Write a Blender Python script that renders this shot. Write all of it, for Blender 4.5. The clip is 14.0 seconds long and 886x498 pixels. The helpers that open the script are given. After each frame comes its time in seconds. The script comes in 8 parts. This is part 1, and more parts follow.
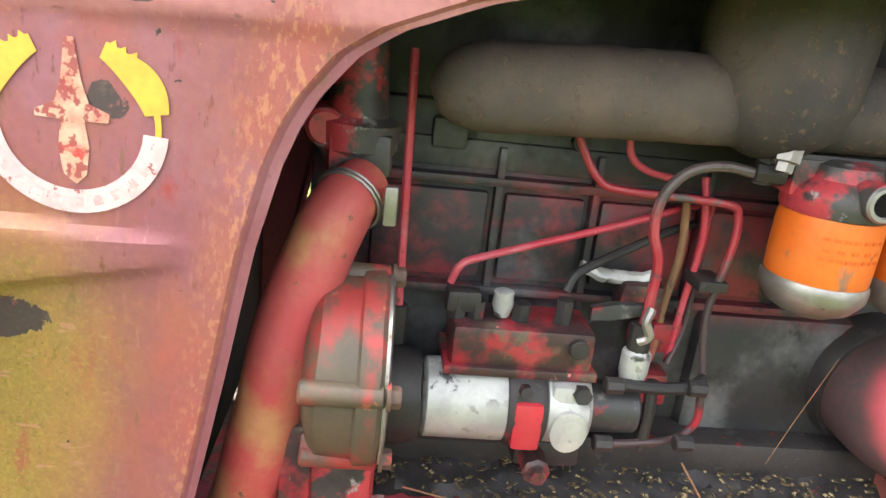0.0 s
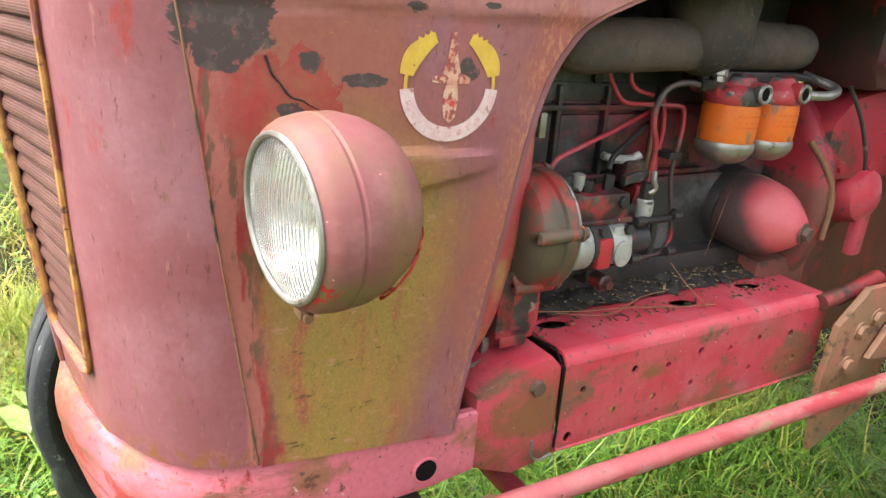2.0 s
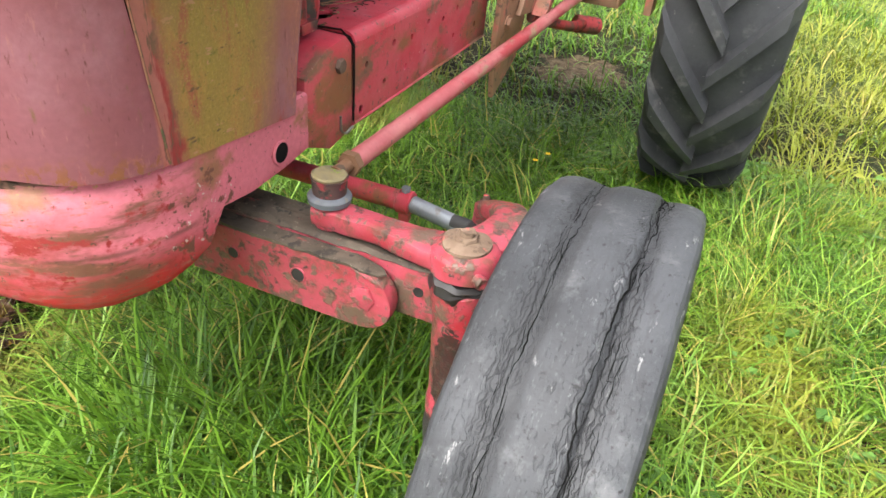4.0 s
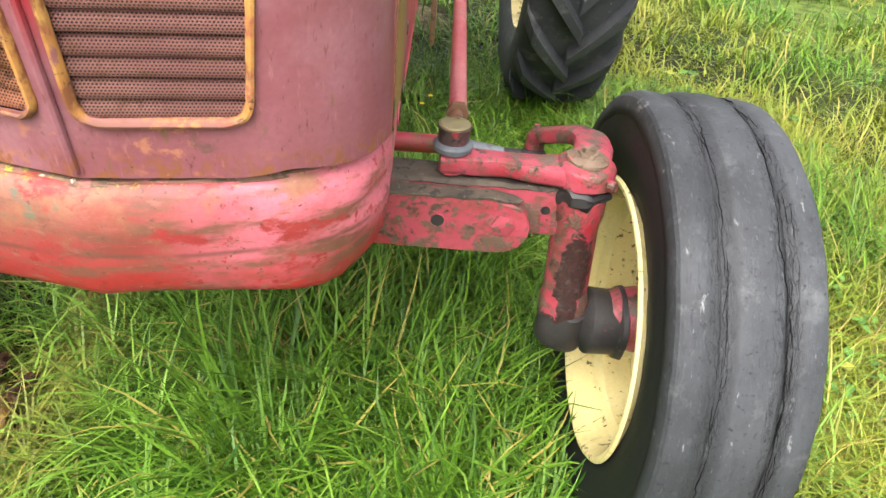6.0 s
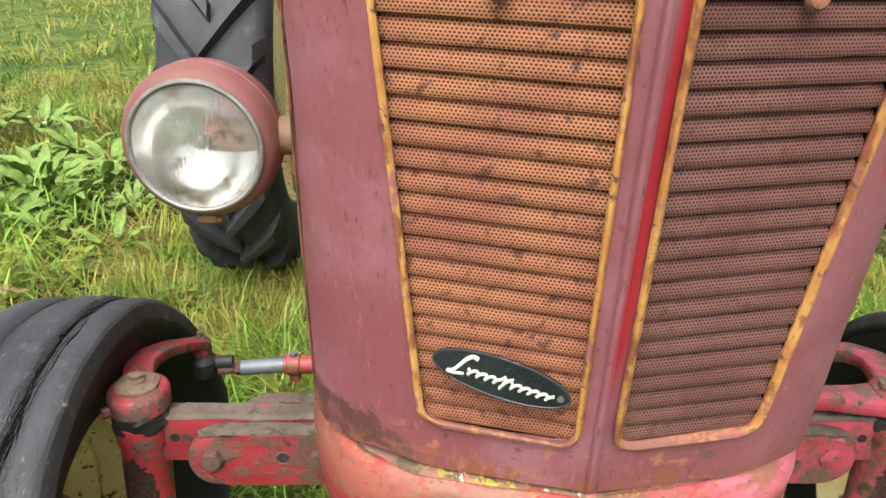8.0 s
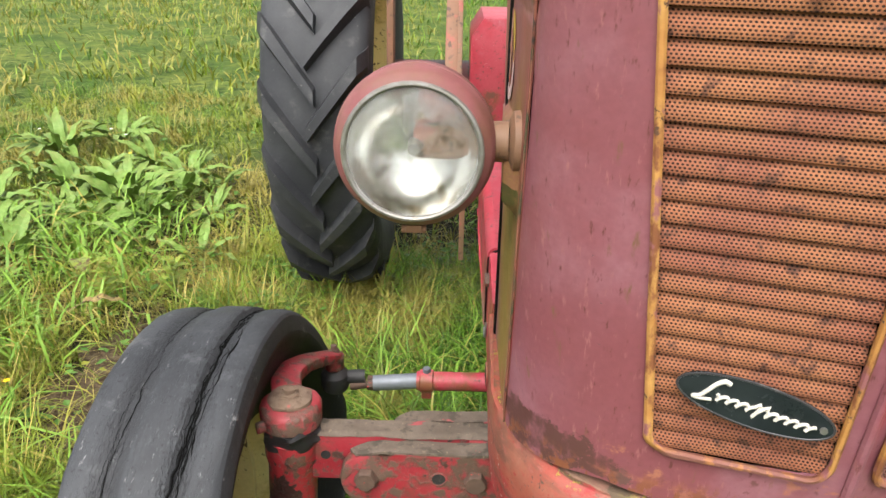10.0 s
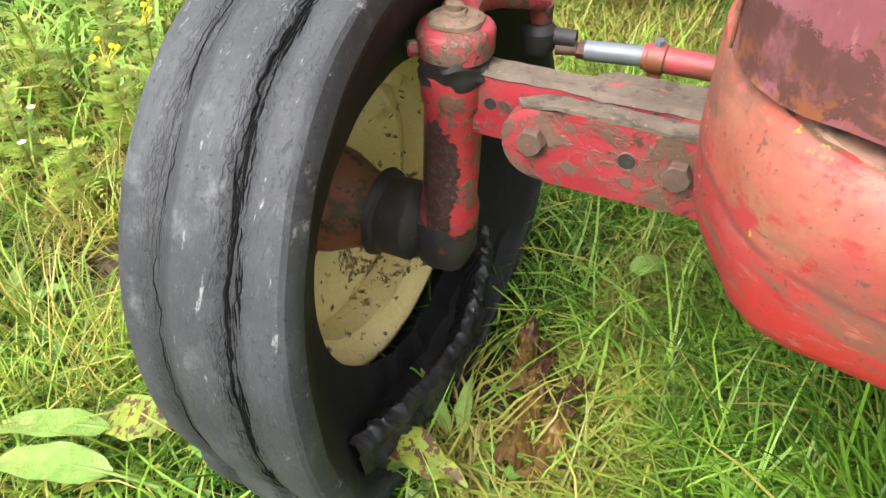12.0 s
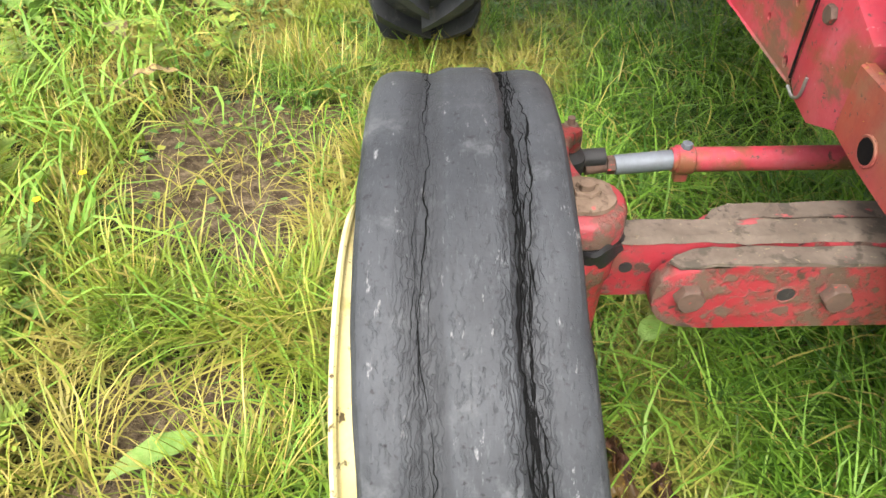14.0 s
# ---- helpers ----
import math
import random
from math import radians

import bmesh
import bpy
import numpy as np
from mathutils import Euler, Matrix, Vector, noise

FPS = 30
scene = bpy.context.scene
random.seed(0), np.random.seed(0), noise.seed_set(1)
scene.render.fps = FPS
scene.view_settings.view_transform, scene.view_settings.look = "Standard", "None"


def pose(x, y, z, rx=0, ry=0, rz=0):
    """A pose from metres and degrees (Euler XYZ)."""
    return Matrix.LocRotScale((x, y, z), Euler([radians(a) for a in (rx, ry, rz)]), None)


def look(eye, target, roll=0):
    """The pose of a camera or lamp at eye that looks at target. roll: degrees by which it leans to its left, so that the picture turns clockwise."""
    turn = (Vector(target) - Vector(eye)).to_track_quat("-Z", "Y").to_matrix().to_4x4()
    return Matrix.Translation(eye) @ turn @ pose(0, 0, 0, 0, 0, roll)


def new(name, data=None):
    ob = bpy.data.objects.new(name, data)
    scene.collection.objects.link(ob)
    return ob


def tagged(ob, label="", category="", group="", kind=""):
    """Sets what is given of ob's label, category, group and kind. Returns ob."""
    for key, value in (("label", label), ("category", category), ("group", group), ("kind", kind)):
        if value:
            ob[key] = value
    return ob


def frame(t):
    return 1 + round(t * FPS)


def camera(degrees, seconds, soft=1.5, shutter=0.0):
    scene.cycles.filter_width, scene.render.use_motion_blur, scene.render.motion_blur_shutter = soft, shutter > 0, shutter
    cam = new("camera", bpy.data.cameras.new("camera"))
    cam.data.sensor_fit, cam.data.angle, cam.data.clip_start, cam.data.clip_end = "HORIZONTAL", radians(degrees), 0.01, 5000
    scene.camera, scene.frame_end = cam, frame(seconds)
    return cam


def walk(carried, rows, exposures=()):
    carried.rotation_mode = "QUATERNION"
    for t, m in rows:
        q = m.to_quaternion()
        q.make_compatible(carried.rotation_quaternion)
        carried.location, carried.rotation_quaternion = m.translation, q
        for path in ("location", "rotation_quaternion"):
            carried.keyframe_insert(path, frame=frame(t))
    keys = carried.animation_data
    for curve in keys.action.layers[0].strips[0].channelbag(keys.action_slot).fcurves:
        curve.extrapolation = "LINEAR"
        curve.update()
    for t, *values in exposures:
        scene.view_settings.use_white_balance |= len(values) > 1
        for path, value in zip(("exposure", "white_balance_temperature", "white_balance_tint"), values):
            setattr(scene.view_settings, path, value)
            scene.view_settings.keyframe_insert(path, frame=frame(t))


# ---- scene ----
cam = camera(63.8, 14.0)
PATH = [
    (0, (0.712, 0.184, 1.175), (-1.179, 0.393, 0.558), 6.6),
    (0.5, (0.838, 0.056, 1.192), (-1.052, 0.258, 0.569), 6.7),
    (1, (0.877, -0.079, 1.198), (-0.988, 0.342, 0.609), 6.9),
    (1.5, (0.865, -0.211, 1.187), (-0.927, 0.478, 0.627), 5.9),
    (2, (0.871, -0.341, 1.167), (-0.737, 0.653, 0.515), 4.5),
    (2.5, (0.864, -0.421, 1.113), (-0.493, 0.798, 0.295), 4.5),
    (3, (0.832, -0.456, 1.087), (-0.257, 0.944, 0.163), 4.8),
    (3.5, (0.808, -0.513, 1.08), (0.003, 1.004, 0.056), 5.6),
    (4, (0.78, -0.667, 1.08), (0.191, 0.893, -0.025), 5.6),
    (4.2, (0.767, -0.728, 1.078), (0.257, 0.832, -0.065), 5.6),
    (6.3, (0.244, -0.895, 1.092), (0.333, 0.734, -0.065), 5.4),
    (6.5, (0.189, -0.89, 1.101), (0.272, 0.76, -0.027), 5.0),
    (7, (0.039, -0.852, 1.107), (0.084, 0.844, 0.049), 3.6),
    (7.5, (-0.096, -0.822, 1.14), (-0.087, 0.919, 0.156), 2.9),
    (8, (-0.165, -0.85, 1.231), (-0.087, 0.967, 0.4), 1.7),
    (8.2, (-0.179, -0.872, 1.267), (-0.041, 0.973, 0.509), 1.3),
    (10.3, (-0.341, -0.778, 1.174), (-0.476, 1.043, 0.358), 0.9),
    (10.5, (-0.322, -0.728, 1.128), (-0.575, 1.033, 0.213), 0.6),
    (11, (-0.284, -0.652, 1.041), (-0.781, 0.926, -0.084), -0.4),
    (11.5, (-0.262, -0.632, 0.984), (-0.891, 0.789, -0.275), -1.5),
    (12, (-0.256, -0.644, 0.951), (-0.918, 0.675, -0.4), -1.7),
    (12.5, (-0.265, -0.668, 0.949), (-0.91, 0.606, -0.451), -1.2),
    (13, (-0.354, -0.676, 0.986), (-0.919, 0.641, -0.41), -0.8),
    (13.5, (-0.543, -0.667, 1.031), (-0.863, 0.756, -0.337), -0.3),
    (14, (-0.694, -0.551, 1.058), (-0.702, 0.929, -0.286), -0.7),
]
walk(cam, [(t, look(eye, target, roll)) for t, eye, target, roll in PATH], [(0.0, 3.12), (0.6, 2.68), (1.5, 2.34), (2.5, 2.24), (3.0, 2.12), (4.2, 1.95), (6.3, 1.75), (7.4, 1.54), (8.2, 1.26), (10.3, 1.25), (10.8, 1.48), (11.5, 1.83), (13.0, 1.83), (14.0, 1.74)])

# ---- light: overcast daylight ----
SUN_EL, SUN_AZ = radians(57), radians(197)
world = bpy.data.worlds.new("overcast_sky")
scene.world = world
world.use_nodes = True
wn = world.node_tree
sky = wn.nodes.new("ShaderNodeTexSky")
sky.sky_type, sky.sun_disc = "NISHITA", False
sky.sun_elevation, sky.sun_rotation = SUN_EL, SUN_AZ
sky.air_density, sky.dust_density, sky.ozone_density = 1.0, 6.0, 0.6
grey = wn.nodes.new("ShaderNodeHueSaturation")
grey.inputs["Saturation"].default_value = 0.25
wn.links.new(sky.outputs[0], grey.inputs["Color"])
wn.links.new(grey.outputs[0], wn.nodes["Background"].inputs["Color"])
wn.nodes["Background"].inputs["Strength"].default_value = 0.15
sun = new("sun", bpy.data.lights.new("sun", "SUN"))
sun.data.energy, sun.data.angle, sun.data.color = 0.6, radians(50), (1.0, 0.965, 0.92)
sun.matrix_world = look((3 * math.sin(SUN_AZ), 3 * math.cos(SUN_AZ), 3 * math.tan(SUN_EL)), (0, 0, 0))

# ---- node helpers ----


class Nodes:
    """Short ways to write one material's nodes; positions are in metres."""

    def __init__(self, name):
        self.m = bpy.data.materials.new(name)
        self.m.use_nodes = True
        self.t = self.m.node_tree
        self.bsdf = self.t.nodes["Principled BSDF"]
        self.pos = self.add("ShaderNodeTexCoord").outputs["Object"]

    def add(self, kind):
        return self.t.nodes.new(kind)

    def put(self, socket, v):
        if isinstance(v, bpy.types.NodeSocket):
            self.t.links.new(v, socket)
        elif isinstance(v, tuple) and len(v) == 3 and socket.type == "RGBA":
            socket.default_value = (*v, 1)
        else:
            socket.default_value = v

    def math(self, op, a, b=0.0, c=0.0):
        n = self.add("ShaderNodeMath")
        n.operation = op
        for s, v in zip(n.inputs, (a, b, c)):
            self.put(s, v)
        return n.outputs[0]

    def axis(self, i):
        return self.sep(self.pos)[i]

    def sep(self, v):
        n = self.add("ShaderNodeSeparateXYZ")
        self.put(n.inputs[0], v)
        return n.outputs

    def scaled(self, v, s):
        n = self.add("ShaderNodeVectorMath")
        n.operation = "MULTIPLY"
        self.put(n.inputs[0], v)
        n.inputs[1].default_value = s
        return n.outputs[0]

    def noise(self, scale, detail=4.0, rough=0.55, stretch=None, distort=0.0, vec=None, shift=0.0):
        n = self.add("ShaderNodeTexNoise")
        v = vec or self.pos
        if stretch:
            v = self.scaled(v, stretch)
        if shift:
            o = self.add("ShaderNodeVectorMath")
            o.operation = "ADD"
            self.put(o.inputs[0], v)
            o.inputs[1].default_value = (shift, shift * 1.7, shift * 0.6)
            v = o.outputs[0]
        self.put(n.inputs["Vector"], v)
        n.inputs["Scale"].default_value, n.inputs["Detail"].default_value = scale, detail
        n.inputs["Roughness"].default_value, n.inputs["Distortion"].default_value = rough, distort
        return n.outputs["Fac"]

    def cells(self, scale, stretch):
        """Distance from the borders of crazed cells."""
        n = self.add("ShaderNodeTexVoronoi")
        n.feature = "DISTANCE_TO_EDGE"
        warp = self.add("ShaderNodeVectorMath")
        warp.operation = "MULTIPLY_ADD"
        t = self.add("ShaderNodeTexNoise")
        self.put(t.inputs["Vector"], self.pos)
        t.inputs["Scale"].default_value = 90.0
        self.put(warp.inputs[0], t.outputs["Color"])
        warp.inputs[1].default_value = (0.012, 0.012, 0.012)
        self.put(warp.inputs[2], self.pos)
        self.put(n.inputs["Vector"], self.scaled(warp.outputs[0], stretch))
        n.inputs["Scale"].default_value = scale
        return n.outputs["Distance"]

    def step(self, v, lo, hi):
        n = self.add("ShaderNodeMapRange")
        n.interpolation_type = "SMOOTHSTEP"
        self.put(n.inputs["Value"], v)
        n.inputs["From Min"].default_value, n.inputs["From Max"].default_value = lo, hi
        return n.outputs[0]

    def mix(self, f, a, b):
        n = self.add("ShaderNodeMix")
        n.data_type = "RGBA"
        self.put(n.inputs[0], f)
        self.put(n.inputs[6], a)
        self.put(n.inputs[7], b)
        return n.outputs[2]

    def mul(self, a, b):
        return self.math("MULTIPLY", a, b)

    def band(self, i, lo, hi, soft):
        """1 where coordinate i lies between lo and hi."""
        a = self.axis(i)
        return self.mul(self.step(a, lo - soft, lo + soft), self.math("SUBTRACT", 1.0, self.step(a, hi - soft, hi + soft)))

    def spot(self, i, ci, ri, j, cj, rj, ragged=0.5, scale=40.0, side=None):
        """A ragged oval patch in the plane of the axes i and j."""
        a = self.math("POWER", self.math("DIVIDE", self.math("SUBTRACT", self.axis(i), ci), ri), 2.0)
        b = self.math("POWER", self.math("DIVIDE", self.math("SUBTRACT", self.axis(j), cj), rj), 2.0)
        d = self.math("ADD", self.math("ADD", a, b), self.mul(self.math("SUBTRACT", self.noise(scale, 7, 0.7, distort=0.6), 0.5), ragged * 8))
        f = self.math("SUBTRACT", 1.0, self.step(d, 0.95, 1.02))
        return self.mul(f, self.math("GREATER_THAN", self.mul(self.axis(0), side), 0.0)) if side else f

    def finish(self, color, rough=0.6, metal=0.0, height=None, depth=0.002, strength=0.6, spec=0.4):
        self.put(self.bsdf.inputs["Base Color"], color)
        self.put(self.bsdf.inputs["Roughness"], rough)
        self.put(self.bsdf.inputs["Metallic"], metal)
        self.bsdf.inputs["Specular IOR Level"].default_value = spec
        if height is not None:
            b = self.add("ShaderNodeBump")
            b.inputs["Distance"].default_value, b.inputs["Strength"].default_value = depth, strength
            self.put(b.inputs["Height"], height)
            self.put(self.bsdf.inputs["Normal"], b.outputs[0])
        return self.m


def weathered(name, main, second, layers=(), rough=0.55, big=6.0, bump=0.6, depth=0.0012, spec=0.4, metal=0.0, grain=260.0):
    """Old paint or metal: two tones, then layers of (colour, scale, low, high, stretch, mask, height), each laid over the last."""
    k = Nodes(name)
    color = k.mix(k.step(k.noise(big, 5, 0.6), 0.35, 0.65), main, second)
    h = k.mul(k.noise(grain, 3, 0.6), 0.25)
    r = k.math("ADD", max(0.05, rough - 0.14), k.mul(k.noise(38, 5, 0.65, shift=6.1), 0.28))
    for n, (tone, scale, lo, hi, stretch, mask, rise) in enumerate(layers):
        f = k.step(k.noise(scale, 6, 0.62, stretch, shift=1.3 * n + 0.7), lo, hi)
        if mask:
            f = k.mul(f, mask(k))
        color = k.mix(f, color, tone)
        if rise:
            h = k.math("ADD", h, k.mul(f, rise))
    fine = k.step(k.noise(grain * 0.6, 3), 0.2, 0.8)
    color = k.mix(k.mul(fine, 0.22), color, tuple(0.55 * c for c in main))
    return k.finish(color, r, metal, h, depth, bump, spec)


# ---- materials ----
CHIP, RUST, GRIME = (0.035, 0.030, 0.028), (0.17, 0.065, 0.025), (0.085, 0.062, 0.042)
ALGAE, MOSS = (0.27, 0.18, 0.042), (0.16, 0.22, 0.02)


def on_panel(k):
    """The lower side panels, where algae grows."""
    sides = panel_all(k)
    low = k.math("SUBTRACT", 1.0, k.step(k.math("ADD", k.axis(2), k.mul(k.axis(1), 0.5)), 0.94, 1.07))
    back = k.mul(k.step(k.axis(1), -0.20, -0.12), k.math("SUBTRACT", 1.0, k.step(k.math("SUBTRACT", k.axis(1), k.mul(k.axis(2), 0.2)), -0.215, -0.125)))
    return k.mul(k.mul(sides, low), back)


def panel_all(k):
    return k.step(k.math("ABSOLUTE", k.math("SUBTRACT", k.axis(0), 0.007)), 0.2813, 0.2825)


def panel_edge(k):
    """The rubbed rear edge of the side panels."""
    line = k.math("SUBTRACT", k.axis(1), k.mul(k.math("SUBTRACT", k.axis(2), 0.70), 0.165))
    return k.mul(panel_all(k), k.step(line, 0.018, 0.06))


def panel_top(k):
    return k.mul(panel_all(k), k.band(2, 1.13, 1.2, 0.012))


def hem_line(k, half):
    """The seam where dirt and moss gather under the hood's lower edge."""
    d = k.math("ABSOLUTE", k.math("SUBTRACT", k.math("SUBTRACT", k.axis(2), k.mul(k.axis(1), 0.052)), 1.188))
    return k.math("SUBTRACT", 1.0, k.step(d, half * 0.4, half))


def ridge_line(k):
    """The pressed ridge below the hood, rubbed pale."""
    d = k.math("ABSOLUTE", k.math("SUBTRACT", k.math("SUBTRACT", k.axis(2), k.mul(k.axis(1), 0.052)), 1.166))
    return k.math("SUBTRACT", 1.0, k.step(d, 0.006, 0.013))


def nose_foot(k):
    """The rusting lower rim of the nose."""
    return k.mul(k.math("SUBTRACT", 1.0, panel_all(k)), k.math("SUBTRACT", 1.0, k.step(k.axis(2), 0.735, 0.765)))


def seam_strip(k):
    """The strip of each side panel beside the nose seam, where paint peels in upright flakes."""
    d = k.math("SUBTRACT", k.math("ADD", k.axis(1), k.mul(k.math("SUBTRACT", k.axis(2), 0.729), 0.135)), -0.173)
    d = k.math("ADD", d, k.mul(k.math("SUBTRACT", k.noise(30, 5, 0.65), 0.5), 0.05))
    return k.mul(panel_all(k), k.math("SUBTRACT", 1.0, k.step(d, 0.016, 0.030)))


def under_grille(k):
    """The strip of the nose below the grilles, where rust breaks through."""
    front = k.math("LESS_THAN", k.math("ABSOLUTE", k.axis(0)), 0.22)
    return k.mul(front, k.band(2, 0.735, 0.788, 0.012))


def dark_patches(k):
    f = k.spot(1, -0.196, 0.042, 2, 1.142, 0.038, 0.40, 26, 1)
    for y, z, a, b in ((-0.125, 1.113, 0.011, 0.009), (-0.035, 0.970, 0.026, 0.013), (0.03, 1.108, 0.012, 0.010), (-0.075, 1.098, 0.022, 0.006), (-0.142, 1.072, 0.012, 0.007), (0.05, 1.168, 0.010, 0.003), (-0.03, 1.163, 0.012, 0.004)):
        f = k.math("MAXIMUM", f, k.spot(1, y, a, 2, z, b, 0.5, 60, 1))
    return f


bonnet_paint = weathered(
    "faded_red_bonnet_paint", (0.210, 0.064, 0.074), (0.245, 0.088, 0.106),
    (
        ((0.285, 0.122, 0.146), 7, 0.48, 0.72, None, None, 0),
        ((0.305, 0.122, 0.124), 150, 0.58, 0.72, (1, 1, 0.25), None, 0.08),
        ((0.115, 0.032, 0.028), 170, 0.60, 0.72, (1, 1, 0.3), None, 0),
        ((0.265, 0.086, 0.062), 6, 0.40, 0.62, None, lambda k: k.mul(panel_all(k), k.step(k.axis(2), 0.70, 1.0)), 0),
        ((0.285, 0.095, 0.068), 18, 0.42, 0.70, (1, 1, 0.5), panel_all, 0),
        ((0.31, 0.085, 0.070), 12, 0.52, 0.68, (1, 1, 0.6), panel_all, 0),
        ((0.29, 0.028, 0.026), 14, 0.62, 0.70, (1, 1, 0.35), None, 0),
        ((0.16, 0.085, 0.045), 60, 0.62, 0.72, (1, 1, 0.3), None, 0),
        (ALGAE, 7, 0.16, 0.42, None, on_panel, 0),
        ((0.33, 0.175, 0.050), 26, 0.46, 0.62, (1, 1, 0.5), on_panel, 0),
        ((0.30, 0.085, 0.050), 30, 0.54, 0.66, (1, 1, 0.25), on_panel, 0),
        ((0.33, 0.215, 0.055), 300, 0.48, 0.68, None, on_panel, 0.2),
        ((0.165, 0.125, 0.022), 340, 0.54, 0.70, None, on_panel, 0),
        # Dark green shading below the lamps, put into the paint colour.
        ((0.055, 0.060, 0.014), 14, 0.40, 0.60, None, lambda k: k.spot(1, -0.125, 0.05, 2, 0.955, 0.05, 0.35, 30), 0),
        ((0.13, 0.115, 0.020), 70, 0.60, 0.72, None, on_panel, 0),
        ((0.40, 0.20, 0.12), 75, 0.63, 0.67, (1, 0.5, 1.6), on_panel, 0),
        ((0.10, 0.060, 0.030), 80, 0.64, 0.68, (1, 0.4, 1.8), on_panel, 0),
        ((0.40, 0.165, 0.095), 230, 0.50, 0.62, (1, 1, 0.5), panel_edge, 0),
        ((0.36, 0.120, 0.100), 22, 0.34, 0.50, (1, 1, 0.3), seam_strip, 0),
        ((0.27, 0.030, 0.030), 40, 0.50, 0.58, (1, 1, 0.2), seam_strip, 0),
        ((0.14, 0.075, 0.045), 60, 0.54, 0.60, (1, 1, 0.25), seam_strip, 0),
        ((0.36, 0.12, 0.075), 130, 0.62, 0.68, (1, 1, 2.5), panel_top, 0),
        ((0.34, 0.018, 0.028), 12, 0.24, 0.44, (1, 1, 0.4), lambda k: k.mul(k.band(0, 0.004, 0.016, 0.004), k.step(k.axis(2), 0.83, 0.92)), 0),
        ((0.095, 0.042, 0.036), 40, 0.30, 0.52, (1, 1, 0.6), lambda k: k.spot(1, -0.225, 0.05, 2, 0.755, 0.028, 0.5, 40, -1), 0),
        ((0.36, 0.140, 0.075), 26, 0.54, 0.68, (1, 1, 1.5), nose_foot, 0),
        ((0.22, 0.080, 0.035), 80, 0.50, 0.58, (1, 1, 0.7), nose_foot, 0.3),
        ((0.38, 0.150, 0.090), 34, 0.60, 0.70, (1, 1, 1.2), under_grille, 0),
        ((0.15, 0.060, 0.052), 40, 0.63, 0.70, (1, 1, 1.2), under_grille, 0),
        ((0.125, 0.066, 0.056), 50, 0.44, 0.60, None, lambda k: k.math("MAXIMUM", k.spot(0, -0.172, 0.010, 2, 0.748, 0.012, 0.7, 60), k.spot(0, 0.125, 0.014, 2, 0.768, 0.012, 0.4, 60)), 0),
        ((0.40, 0.19, 0.16), 210, 0.735, 0.76, (1, 1, 0.7), None, 0),
        ((0.38, 0.155, 0.150), 20, 0.30, 0.60, (1, 0.5, 1), lambda k: k.mul(panel_all(k), ridge_line(k)), 0),
        ((0.13, 0.050, 0.032), 60, 0.60, 0.65, (1, 0.6, 1.4), lambda k: k.mul(panel_all(k), ridge_line(k)), -0.4),
        (CHIP, 75, 0.715, 0.73, (1, 1, 1.6), None, -0.5),
        ((0.30, 0.022, 0.024), 16, 0.34, 0.74, None, lambda k: k.spot(1, -0.150, 0.055, 2, 1.072, 0.05, 0.55, 34, 1), 0),
        ((0.050, 0.039, 0.038), 30, 0.0, 0.1, None, dark_patches, -0.6),
        ((0.090, 0.066, 0.060), 55, 0.52, 0.64, None, dark_patches, 0),
        ((0.20, 0.065, 0.062), 90, 0.60, 0.64, None, dark_patches, 0),
        ((0.14, 0.10, 0.05), 60, 0.46, 0.56, None, lambda k: k.mul(panel_all(k), hem_line(k, 0.010)), 0.3),
        (MOSS, 90, 0.55, 0.60, None, lambda k: k.mul(panel_all(k), hem_line(k, 0.009)), 0.8),
    ), rough=0.48, big=5, spec=0.4)

def bumper_front(k):
    """The knocked front of the bumper, ahead of its arms."""
    return k.math("SUBTRACT", 1.0, k.step(k.axis(1), -0.17, -0.10))


